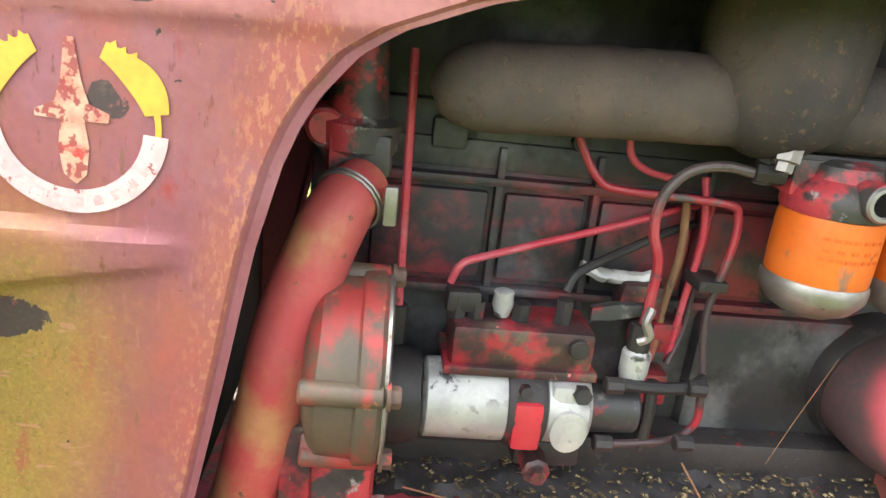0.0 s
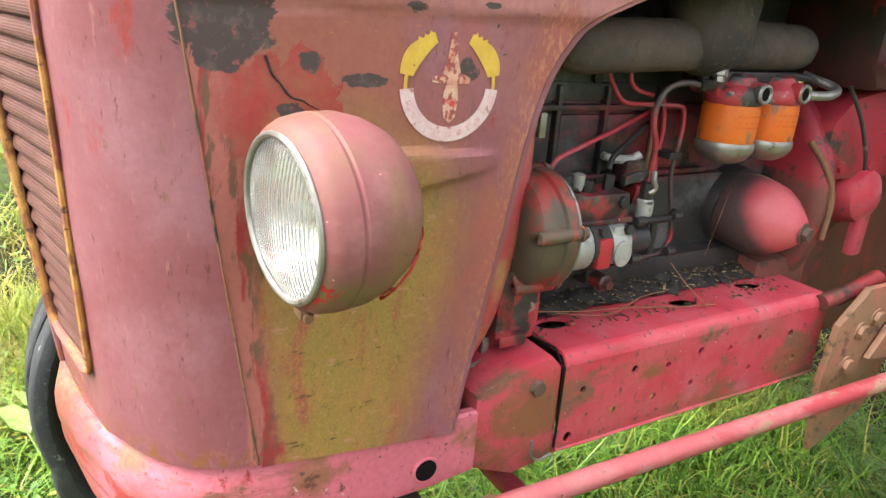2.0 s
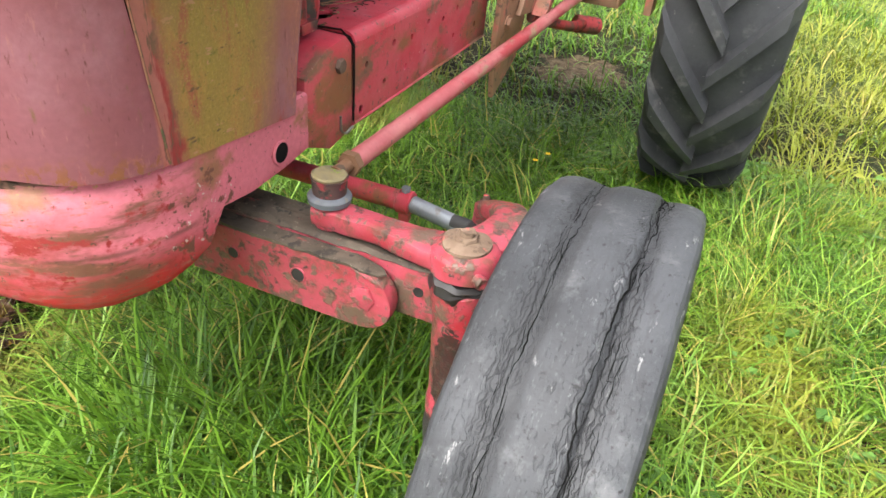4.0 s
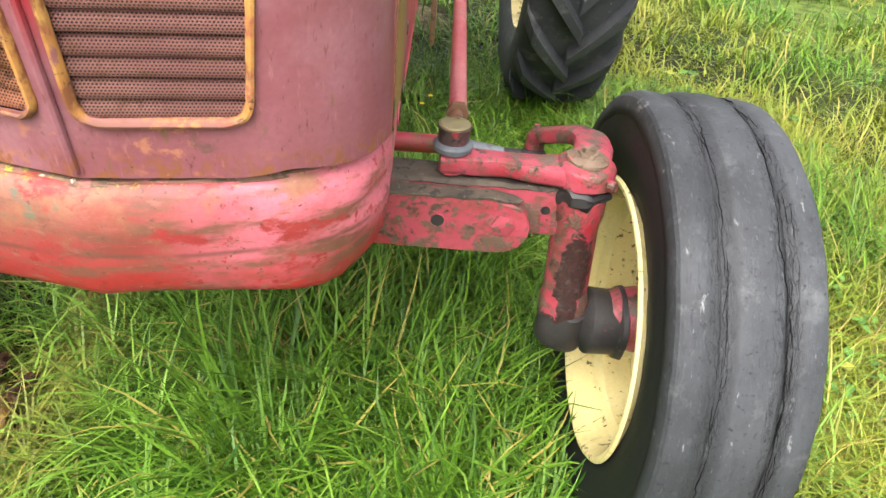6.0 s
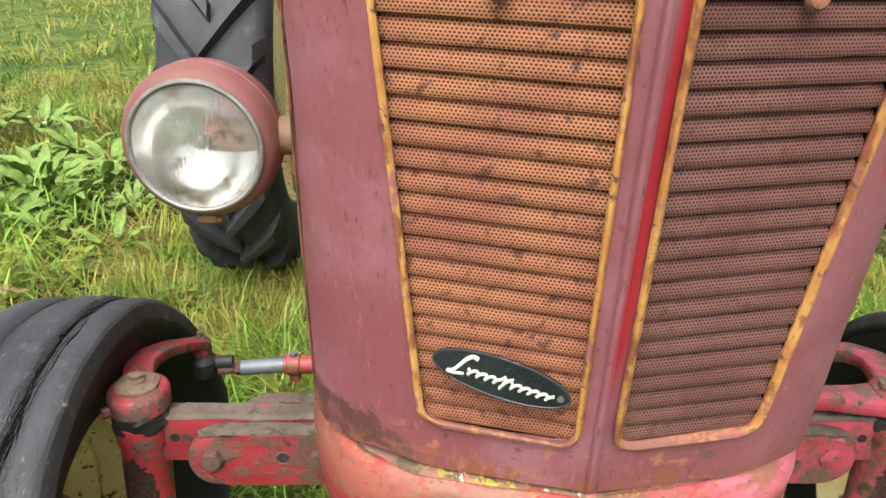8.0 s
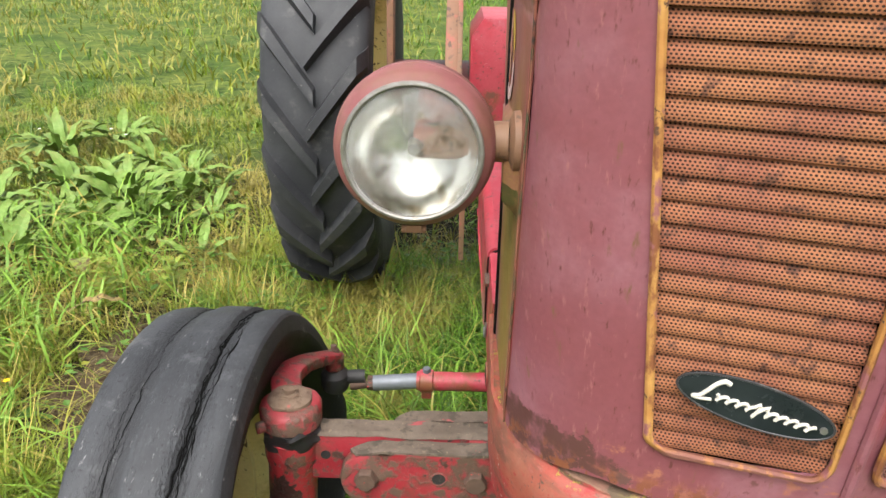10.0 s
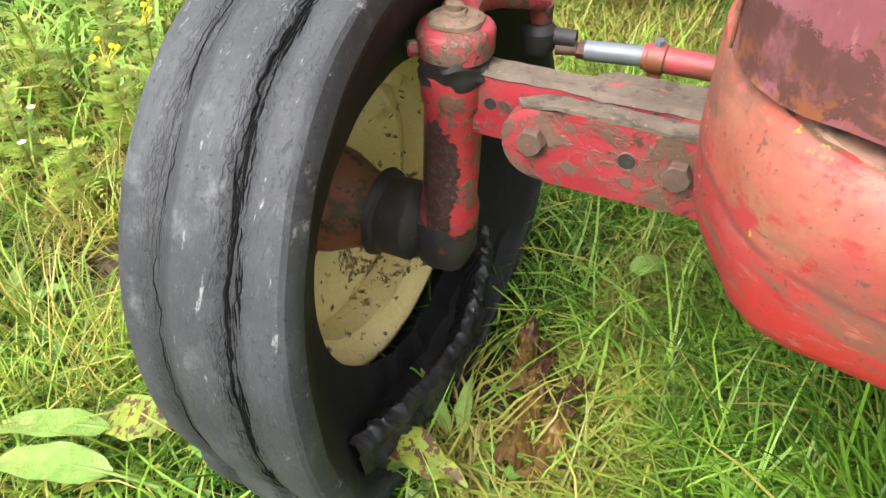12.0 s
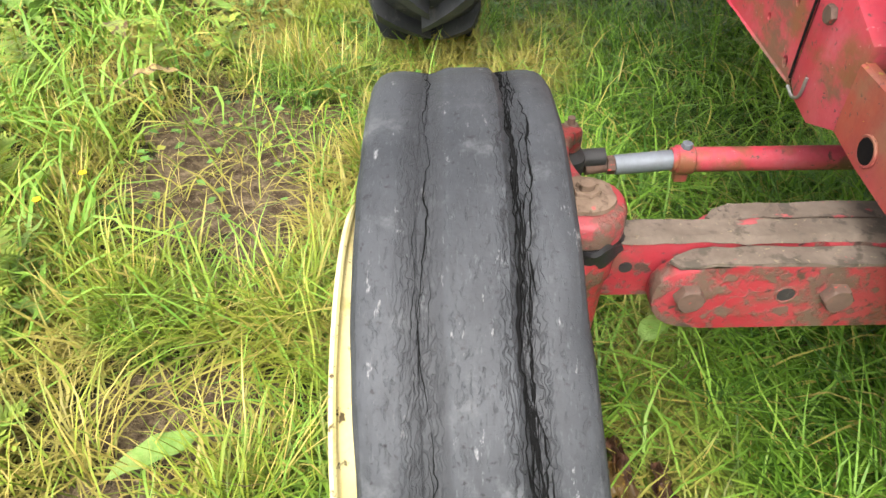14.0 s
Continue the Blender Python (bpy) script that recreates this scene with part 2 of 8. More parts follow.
bumper_paint = weathered(
    "worn_red_bumper_paint", (0.275, 0.032, 0.030), (0.315, 0.054, 0.047),
    (
        ((0.36, 0.070, 0.070), 9, 0.46, 0.68, None, None, 0),
        ((0.56, 0.145, 0.185), 6, 0.28, 0.52, None, lambda k: k.step(k.axis(0), 0.04, 0.18), 0),
        ((0.34, 0.068, 0.040), 6, 0.36, 0.56, None, lambda k: k.mul(k.math("SUBTRACT", 1.0, k.step(k.axis(0), -0.27, -0.17)), k.step(k.axis(2), 0.61, 0.67)), 0),
        ((0.40, 0.022, 0.022), 10, 0.26, 0.5, None, lambda k: k.math("SUBTRACT", 1.0, k.step(k.math("ADD", k.axis(2), k.mul(k.noise(14, 4), 0.05)), 0.612, 0.680)), 0),
        ((0.26, 0.120, 0.078), 4.5, 0.40, 0.60, None, lambda k: k.mul(k.step(k.axis(2), 0.63, 0.71), k.math("SUBTRACT", 1.0, k.step(k.axis(0), 0.02, 0.12))), 0),
        ((0.17, 0.075, 0.048), 20, 0.46, 0.64, (0.45, 0.45, 2.0), bumper_front, -0.1),
        ((0.27, 0.02, 0.02), 34, 0.60, 0.66, None, bumper_front, 0),
        ((0.30, 0.10, 0.075), 90, 0.56, 0.68, (0.5, 0.5, 1.6), bumper_front, -0.15),
        ((0.27, 0.120, 0.066), 16, 0.52, 0.68, (0.8, 0.8, 1.0), lambda k: k.step(k.axis(2), 0.63, 0.68), 0),
        (GRIME, 70, 0.64, 0.71, None, None, -0.2),
        ((0.10, 0.075, 0.04), 60, 0.42, 0.55, None, lambda k: k.step(k.axis(2), 0.7225, 0.7245), 0.4),
        ((0.30, 0.26, 0.03), 120, 0.58, 0.63, None, lambda k: k.step(k.axis(2), 0.716, 0.7225), 0.5),
        ((0.31, 0.035, 0.034), 26, 0.54, 0.64, (0.8, 0.8, 1.4), bumper_front, -0.15),
        ((0.13, 0.13, 0.085), 60, 0.48, 0.60, None, lambda k: k.mul(bumper_front(k), k.spot(0, -0.045, 0.035, 2, 0.690, 0.022, 0.5, 40)), 0.3),
        ((0.10, 0.045, 0.032), 24, 0.36, 0.52, (0.5, 0.5, 1), lambda k: k.mul(bumper_front(k), k.band(2, 0.642, 0.646, 0.004)), -0.3),
        ((0.38, 0.12, 0.100), 130, 0.66, 0.74, None, None, 0.15),
        ((0.12, 0.055, 0.040), 150, 0.62, 0.68, None, None, -0.3),
        ((0.55, 0.33, 0.04), 75, 0.72, 0.735, None, None, 0.4),
        ((0.52, 0.42, 0.36), 95, 0.61, 0.65, None, lambda k: k.spot(1, -0.135, 0.05, 2, 0.645, 0.05, 0.5, 30), 0.3),
        ((0.14, 0.06, 0.04), 60, 0.54, 0.60, None, lambda k: k.spot(1, -0.135, 0.06, 2, 0.645, 0.06, 0.5, 30), 0.3),
        (CHIP, 120, 0.72, 0.735, None, None, -0.5),
    ), rough=0.58, big=7)

rail_paint = weathered(
    "worn_red_frame_paint", (0.43, 0.034, 0.056), (0.47, 0.075, 0.098),
    (
        ((0.42, 0.130, 0.155), 11, 0.54, 0.74, None, None, 0),
        ((0.20, 0.085, 0.040), 15, 0.48, 0.62, (1, 0.6, 1), lambda k: k.math("SUBTRACT", 1.0, k.step(k.axis(2), 0.71, 0.76)), 0.1),
        ((0.16, 0.085, 0.055), 16, 0.54, 0.64, (1, 0.6, 1), lambda k: k.math("SUBTRACT", 1.0, k.step(k.axis(2), 0.755, 0.767)), 0.2),
        (GRIME, 48, 0.64, 0.70, None, None, 0.2),
        ((0.09, 0.06, 0.045), 90, 0.60, 0.68, None, None, 0.2),
        ((0.52, 0.27, 0.26), 160, 0.67, 0.71, None, None, 0.2),
        (CHIP, 85, 0.69, 0.71, None, None, -0.4),
    ), rough=0.42, big=9)

def sleeve_grease(k):
    """Black grease smeared on the front of both king pin sleeves."""
    f = None
    for x in (0.566, -0.566):
        for z, a, b in ((0.445, 0.026, 0.072), (0.385, 0.016, 0.06), (0.33, 0.06, 0.032)):
            g = k.spot(0, x, a, 2, z, b, 0.32, 55)
            f = g if f is None else k.math("MAXIMUM", f, g)
    return k.mul(f, k.math("LESS_THAN", k.axis(1), 0.0))


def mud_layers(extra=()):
    return (
        ((0.36, 0.095, 0.110), 12, 0.56, 0.76, None, None, 0),
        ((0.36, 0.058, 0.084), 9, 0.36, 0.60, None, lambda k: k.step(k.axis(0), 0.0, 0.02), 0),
        ((0.16, 0.055, 0.042), 30, 0.50, 0.66, None, None, 0.15),
        ((0.105, 0.078, 0.055), 24, 0.52, 0.61, None, None, 0.9),
        ((0.115, 0.080, 0.058), 52, 0.54, 0.62, None, None, 0.5),
        ((0.055, 0.044, 0.032), 30, 0.57, 0.64, None, None, 0.5),
        ((0.030, 0.026, 0.021), 85, 0.61, 0.70, None, None, 0.4),
        ((0.40, 0.12, 0.10), 170, 0.66, 0.71, None, None, 0.2),
        *extra,
    )


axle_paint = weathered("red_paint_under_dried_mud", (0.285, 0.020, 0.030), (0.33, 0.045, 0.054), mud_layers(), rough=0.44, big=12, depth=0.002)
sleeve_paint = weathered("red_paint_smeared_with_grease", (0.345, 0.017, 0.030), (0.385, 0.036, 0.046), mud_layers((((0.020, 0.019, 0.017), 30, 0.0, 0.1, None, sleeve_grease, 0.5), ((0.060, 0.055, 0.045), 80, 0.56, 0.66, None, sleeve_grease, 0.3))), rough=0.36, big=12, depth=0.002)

hub_grime = weathered("brown_grimy_hub_paint", (0.19, 0.095, 0.055), (0.23, 0.070, 0.050), (
    ((0.055, 0.060, 0.030), 18, 0.52, 0.62, None, None, 0.2), ((0.02, 0.019, 0.018), 26, 0.56, 0.62, None, None, 0.3)), rough=0.55, big=12)

axle_top_dirt = weathered("dried_mud_on_steel", (0.105, 0.080, 0.060), (0.165, 0.128, 0.098), (
    ((0.07, 0.056, 0.042), 45, 0.52, 0.62, None, None, -0.3),
    ((0.36, 0.07, 0.075), 34, 0.62, 0.66, (0.5, 1, 1), None, -0.4),
    ((0.24, 0.19, 0.12), 150, 0.62, 0.7, None, None, 0.4)), rough=0.85, big=20, depth=0.002)

axle_top_dark = weathered("damp_dark_mud_on_steel", (0.058, 0.045, 0.033), (0.095, 0.074, 0.054), (
    ((0.33, 0.045, 0.052), 30, 0.60, 0.66, (0.5, 1, 1), None, -0.4),
    ((0.030, 0.025, 0.020), 60, 0.54, 0.64, None, None, 0.3),
    ((0.17, 0.14, 0.10), 150, 0.60, 0.7, None, None, 0.4)), rough=0.8, big=20, depth=0.002)

greasy_black = weathered("black_oily_grime", (0.018, 0.017, 0.018), (0.034, 0.030, 0.029), (
    ((0.050, 0.043, 0.036), 60, 0.60, 0.7, None, None, 0.4), ((0.16, 0.02, 0.02), 30, 0.66, 0.7, None, None, 0)), rough=0.5, big=18, depth=0.003, spec=0.35)

block_paint = weathered("sooty_engine_block_paint", (0.036, 0.035, 0.036), (0.018, 0.018, 0.020), (
    ((0.120, 0.121, 0.124), 12, 0.46, 0.72, None, None, 0.1),
    ((0.20, 0.030, 0.038), 14, 0.44, 0.62, None, lambda k: k.band(2, 0.94, 1.05, 0.02), 0),
    ((0.01, 0.01, 0.01), 20, 0.6, 0.7, None, None, 0)), rough=0.55, big=8, depth=0.002)

# Brown cast iron that turns near-black behind y = 0.40 to 0.46.
manifold_iron = weathered("rough_cast_iron_dark_to_rear", (0.135, 0.100, 0.086), (0.090, 0.074, 0.067), (
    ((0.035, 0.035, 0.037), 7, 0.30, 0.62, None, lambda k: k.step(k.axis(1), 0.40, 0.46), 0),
    ((0.16, 0.11, 0.085), 120, 0.55, 0.7, None, None, 0.6)), rough=0.85, big=14, depth=0.003, spec=0.25, grain=420)

pump_white = weathered("chipped_pale_aluminium", (0.44, 0.44, 0.42), (0.30, 0.30, 0.29), (
    ((0.05, 0.05, 0.05), 40, 0.56, 0.62, None, lambda k: k.step(k.axis(2), 0.872, 0.89), 0), ((0.25, 0.24, 0.22), 80, 0.6, 0.68, None, None, 0)), rough=0.4, big=20, metal=0.25)

engine_red = weathered("red_paint_under_oil", (0.27, 0.020, 0.030), (0.31, 0.045, 0.050), (
    ((0.10, 0.085, 0.06), 34, 0.52, 0.60, None, None, 0.1), ((0.028, 0.024, 0.024), 26, 0.40, 0.58, None, None, 0.2), ((0.55, 0.2, 0.18), 90, 0.66, 0.7, None, None, 0)), rough=0.4, big=20)

clamp_red = weathered("bright_red_oily_plate", (0.46, 0.020, 0.034), (0.40, 0.035, 0.045), (((0.028, 0.024, 0.024), 40, 0.56, 0.64, None, None, 0.2),), rough=0.4, big=20)
hose_red = weathered("dusty_red_hose", (0.41, 0.050, 0.055), (0.38, 0.075, 0.068), (((0.40, 0.19, 0.085), 12, 0.46, 0.70, None, None, 0), (GRIME, 70, 0.64, 0.7, None, None, 0)), rough=0.6, big=14)

cover_paint = weathered("brown_oil_stained_red_casting", (0.098, 0.072, 0.048), (0.062, 0.050, 0.036), (
    ((0.30, 0.035, 0.032), 18, 0.46, 0.58, (1, 1, 0.5), None, 0.1), ((0.32, 0.11, 0.065), 60, 0.64, 0.70, None, None, 0.1), ((0.04, 0.035, 0.03), 30, 0.62, 0.7, None, None, 0)), rough=0.5, big=16)

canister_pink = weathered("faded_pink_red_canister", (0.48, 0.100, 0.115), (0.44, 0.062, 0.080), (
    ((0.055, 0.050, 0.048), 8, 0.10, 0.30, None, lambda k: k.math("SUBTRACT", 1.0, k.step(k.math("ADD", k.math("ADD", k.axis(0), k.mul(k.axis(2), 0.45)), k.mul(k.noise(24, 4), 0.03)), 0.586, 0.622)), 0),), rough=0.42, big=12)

filter_orange = weathered("orange_filter_paint", (0.66, 0.130, 0.012), (0.60, 0.145, 0.02), (
    ((0.16, 0.13, 0.10), 30, 0.56, 0.64, (1, 1, 0.4), None, 0), ((0.05, 0.045, 0.04), 45, 0.68, 0.7, None, None, 0)), rough=0.45, big=30)
filter_head_paint = weathered("greasy_black_over_red_casting", (0.060, 0.056, 0.052), (0.026, 0.025, 0.025), (((0.40, 0.038, 0.050), 20, 0.44, 0.52, None, None, 0.1), ((0.26, 0.25, 0.24), 60, 0.60, 0.68, None, None, 0)), rough=0.45, big=24)
pipe_upper = weathered("fuel_pipe_red_above_black_below", (0.30, 0.022, 0.034), (0.33, 0.05, 0.06), (
    ((0.035, 0.034, 0.035), 40, 0.2, 0.4, None, lambda k: k.math("SUBTRACT", 1.0, k.step(k.axis(2), 0.985, 1.01)), 0), ((0.09, 0.085, 0.08), 60, 0.55, 0.65, None, None, 0), ((0.30, 0.022, 0.034), 30, 0.2, 0.4, None, lambda k: k.band(2, 0.852, 0.872, 0.004), 0)), rough=0.4, big=30)
pipe_lower = weathered("fuel_pipe_grey_above_red_below", (0.30, 0.022, 0.034), (0.33, 0.05, 0.06), (
    ((0.075, 0.070, 0.066), 40, 0.2, 0.4, None, lambda k: k.step(k.axis(2), 1.035, 1.06), 0), ((0.05, 0.045, 0.04), 60, 0.56, 0.66, None, None, 0)), rough=0.4, big=30)
dull_metal = weathered("dull_grey_metal", (0.34, 0.33, 0.31), (0.24, 0.225, 0.20), (((0.12, 0.08, 0.05), 60, 0.6, 0.7, None, None, 0),), rough=0.42, big=40, metal=0.7)
zinc = weathered("zinc_plated_tube", (0.20, 0.22, 0.245), (0.16, 0.175, 0.195), (((0.14, 0.13, 0.12), 40, 0.58, 0.68, None, None, 0),), rough=0.5, big=30, metal=0.35)
link_pink = weathered("faded_pink_link_paint", (0.39, 0.090, 0.100), (0.44, 0.150, 0.150), (((0.33, 0.04, 0.05), 18, 0.52, 0.64, (1, 0.4, 1), None, 0), ((0.30, 0.20, 0.13), 26, 0.56, 0.66, (1, 0.4, 1), None, 0.1), (GRIME, 70, 0.64, 0.70, None, None, 0.2)), rough=0.5, big=10)
boot_grey = weathered("blue_grey_rubber_boot", (0.105, 0.115, 0.130), (0.075, 0.080, 0.090), (((0.15, 0.135, 0.10), 50, 0.6, 0.7, None, None, 0.2),), rough=0.6, big=30)
ball_grime = weathered("grimy_ball_joint_housing", (0.055, 0.036, 0.036), (0.085, 0.045, 0.042), (((0.28, 0.035, 0.045), 45, 0.52, 0.60, None, None, 0.1), ((0.02, 0.019, 0.02), 60, 0.56, 0.62, None, None, 0.3)), rough=0.5, big=30, depth=0.002)
muddy_nut = weathered("tan_mud_on_nut", (0.150, 0.100, 0.068), (0.20, 0.14, 0.098), (((0.11, 0.072, 0.048), 70, 0.54, 0.62, None, None, -0.4), ((0.36, 0.09, 0.08), 60, 0.64, 0.68, None, None, 0)), rough=0.85, big=60, depth=0.003)
ledge_dirt = weathered("dirt_and_lichen_on_ledge", (0.20, 0.125, 0.085), (0.26, 0.125, 0.095), (((0.11, 0.08, 0.055), 40, 0.50, 0.60, None, None, 0.4), ((0.42, 0.16, 0.14), 26, 0.56, 0.64, None, None, 0), ((0.36, 0.33, 0.05), 110, 0.52, 0.56, None, lambda k: k.band(0, -0.150, -0.03, 0.03), 0.8), ((0.60, 0.56, 0.46), 75, 0.60, 0.63, None, lambda k: k.band(0, -0.16, 0.03, 0.02), 0.5), ((0.30, 0.24, 0.05), 60, 0.56, 0.60, None, lambda k: k.step(k.math("ABSOLUTE", k.axis(0)), 0.22, 0.26), 0.5)), rough=0.9, big=20, depth=0.003, spec=0.12)
rusty_steel = weathered("rusty_brown_steel", (0.155, 0.080, 0.042), (0.21, 0.11, 0.055), (((0.38, 0.10, 0.065), 18, 0.55, 0.66, None, None, 0), ((0.07, 0.045, 0.03), 50, 0.6, 0.68, None, None, -0.3)), rough=0.75, big=15)
strut_paint = weathered("brown_faded_red_strut_paint", (0.25, 0.120, 0.070), (0.195, 0.115, 0.066), (((0.34, 0.10, 0.075), 16, 0.54, 0.64, None, None, 0), ((0.09, 0.055, 0.035), 45, 0.56, 0.64, None, None, 0.2), (GRIME, 50, 0.64, 0.68, None, None, 0)), rough=0.6, big=8)
housing_paint = weathered("oily_brown_red_housing_paint", (0.165, 0.052, 0.042), (0.125, 0.058, 0.042), (((0.26, 0.045, 0.045), 14, 0.54, 0.64, None, None, 0), ((0.36, 0.026, 0.045), 10, 0.28, 0.46, None, lambda k: k.step(k.math("ADD", k.axis(2), k.mul(k.noise(9, 4), 0.10)), 0.965, 1.0), 0), ((0.045, 0.035, 0.030), 18, 0.57, 0.66, None, None, 0.2), (GRIME, 60, 0.62, 0.68, None, None, 0.2)), rough=0.5, big=8)
oily_red = weathered("dark_oily_red_paint", (0.075, 0.016, 0.016), (0.045, 0.020, 0.018), (((0.018, 0.016, 0.015), 12, 0.45, 0.6, None, None, 0.2), ((0.19, 0.022, 0.026), 20, 0.62, 0.68, None, None, 0)), rough=0.5, big=8)
far_red = weathered("deep_red_gearbox_paint", (0.22, 0.016, 0.020), (0.27, 0.04, 0.042), (((0.07, 0.038, 0.026), 14, 0.46, 0.60, None, None, 0), ((0.025, 0.02, 0.018), 30, 0.56, 0.64, None, None, 0)), rough=0.5, big=8)
bolt_dirt = weathered("dirty_rusty_bolt", (0.085, 0.052, 0.038), (0.125, 0.078, 0.056), (((0.42, 0.05, 0.04), 60, 0.62, 0.66, None, None, 0),), rough=0.7, big=60)
frame_ochre = weathered("ochre_rusted_grille_frame", (0.40, 0.175, 0.045), (0.52, 0.28, 0.078), (
    ((0.20, 0.070, 0.030), 45, 0.46, 0.58, (1, 1, 0.5), None, -0.3), ((0.27, 0.10, 0.11), 30, 0.55, 0.62, (1, 1, 0.6), None, 0), ((0.09, 0.045, 0.03), 90, 0.60, 0.66, None, None, -0.4), ((0.20, 0.080, 0.066), 30, 0.25, 0.45, None, lambda k: k.math("SUBTRACT", 1.0, k.step(k.axis(2), 0.790, 0.80)), -0.2), ((0.36, 0.15, 0.06), 40, 0.55, 0.62, None, lambda k: k.math("SUBTRACT", 1.0, k.step(k.axis(2), 0.79, 0.80)), 0.2), ((0.30, 0.07, 0.05), 25, 0.55, 0.7, None, lambda k: k.step(k.axis(0), 0.0, 0.05), 0)), rough=0.7, big=20)
lamp_paint = weathered("faded_pink_red_lamp_paint", (0.220, 0.072, 0.075), (0.185, 0.056, 0.060), (
    ((0.19, 0.085, 0.070), 40, 0.52, 0.68, None, None, 0),
    ((0.26, 0.105, 0.105), 16, 0.52, 0.7, None, None, 0),
    ((0.17, 0.080, 0.050), 7, 0.45, 0.65, None, None, 0),
    ((0.15, 0.12, 0.045), 12, 0.44, 0.60, None, lambda k: k.math("SUBTRACT", 1.0, k.step(k.axis(2), 0.955, 1.0)), 0.1),
    ((0.21, 0.135, 0.045), 8, 0.30, 0.55, None, lambda k: k.mul(k.step(k.axis(1), -0.145, -0.095), k.math("SUBTRACT", 1.0, k.step(k.axis(2), 1.03, 1.09))), 0.1),
    ((0.38, 0.012, 0.014), 26, 0.62, 0.65, None, lambda k: k.math("SUBTRACT", 1.0, k.step(k.axis(2), 0.98, 1.02)), -0.1),
    ((0.55, 0.3, 0.28), 110, 0.7, 0.72, None, None, 0), (GRIME, 90, 0.69, 0.71, None, None, 0)), rough=0.62, big=9)
rim_yellow = weathered("pale_yellow_rim_paint", (0.78, 0.65, 0.28), (0.82, 0.71, 0.36), (
    ((0.11, 0.075, 0.035), 70, 0.50, 0.58, None, lambda k: k.mul(k.step(k.math("MULTIPLY", k.axis(0), -1.0), 0.4, 0.5), k.spot(1, 0.05, 0.06, 2, 0.19, 0.045, 0.6, 60)), 0.4),
    ((0.46, 0.365, 0.12), 9, 0.54, 0.70, None, None, 0), ((0.15, 0.095, 0.035), 26, 0.62, 0.70, None, None, 0.1), ((0.075, 0.046, 0.022), 46, 0.60, 0.65, None, None, 0.3), ((0.03, 0.025, 0.02), 120, 0.69, 0.705, None, None, 0.4)), rough=0.4, big=9)
decal_black = weathered("flaking_black_transfer", (0.025, 0.027, 0.03), (0.05, 0.052, 0.055), (((0.33, 0.33, 0.33), 130, 0.58, 0.64, (1, 0.5, 1.5), None, 0.2), (MOSS, 60, 0.66, 0.7, None, None, 0.4)), rough=0.55, big=30)
scratch_red = weathered("bare_red_scratch", (0.36, 0.022, 0.020), (0.30, 0.018, 0.016), (), big=60)
decal_pink = weathered("faded_pink_transfer", (0.50, 0.18, 0.19), (0.46, 0.24, 0.23), (((0.30, 0.08, 0.08), 90, 0.55, 0.66, None, None, 0), (MOSS, 50, 0.64, 0.68, None, None, 0.5)), rough=0.55, big=30)
emblem_white = weathered("flaking_pinkish_white_transfer", (0.62, 0.48, 0.47), (0.56, 0.36, 0.36), (((0.33, 0.08, 0.07), 150, 0.6, 0.64, (1, 1, 0.7), None, -0.2),), rough=0.5, big=60)
emblem_mark = weathered("worn_pink_print", (0.52, 0.30, 0.29), (0.60, 0.42, 0.41), (((0.60, 0.46, 0.45), 120, 0.5, 0.56, None, None, 0),), big=60)
emblem_yellow = weathered("yellow_transfer", (0.60, 0.39, 0.055), (0.54, 0.33, 0.05), (((0.28, 0.08, 0.06), 110, 0.68, 0.7, None, None, -0.2),), rough=0.5, big=60)
emblem_sword = weathered("worn_cream_and_red_transfer", (0.55, 0.36, 0.26), (0.5, 0.2, 0.14), (((0.28, 0.05, 0.05), 140, 0.5, 0.55, None, None, -0.2), ((0.5, 0.015, 0.015), 40, 0.56, 0.6, None, lambda k: k.math("SUBTRACT", 1.0, k.step(k.axis(2), 1.075, 1.085)), 0)), rough=0.5, big=60)
dull_black = weathered("oily_black_metal", (0.045, 0.045, 0.047), (0.030, 0.029, 0.030), (((0.14, 0.13, 0.12), 50, 0.58, 0.7, None, None, 0.2), ((0.17, 0.02, 0.025), 30, 0.62, 0.68, None, None, 0)), rough=0.42, big=20)
black_plastic = weathered("black_rubber", (0.022, 0.022, 0.024), (0.035, 0.034, 0.034), (((0.09, 0.08, 0.07), 40, 0.6, 0.7, None, None, 0),), rough=0.6, big=20)
wet_rubber = weathered("wet_black_rubber", (0.012, 0.012, 0.015), (0.022, 0.022, 0.026), (((0.06, 0.055, 0.05), 60, 0.62, 0.72, None, None, 0.2),), rough=0.34, big=30, depth=0.003)
badge_black = weathered("black_enamel_badge", (0.012, 0.016, 0.018), (0.02, 0.026, 0.028), (), rough=0.25, big=20, bump=0.1)
badge_white = weathered("cream_badge_lettering", (0.66, 0.63, 0.56), (0.6, 0.55, 0.48), (), rough=0.45, big=60)
# Near-black: radiator core, frame joint, and the shade of slots, holes and added sheets.
dark_void = weathered("near_black_void", (0.008, 0.007, 0.007), (0.013, 0.011, 0.010), (), rough=0.9, big=30, spec=0.05)


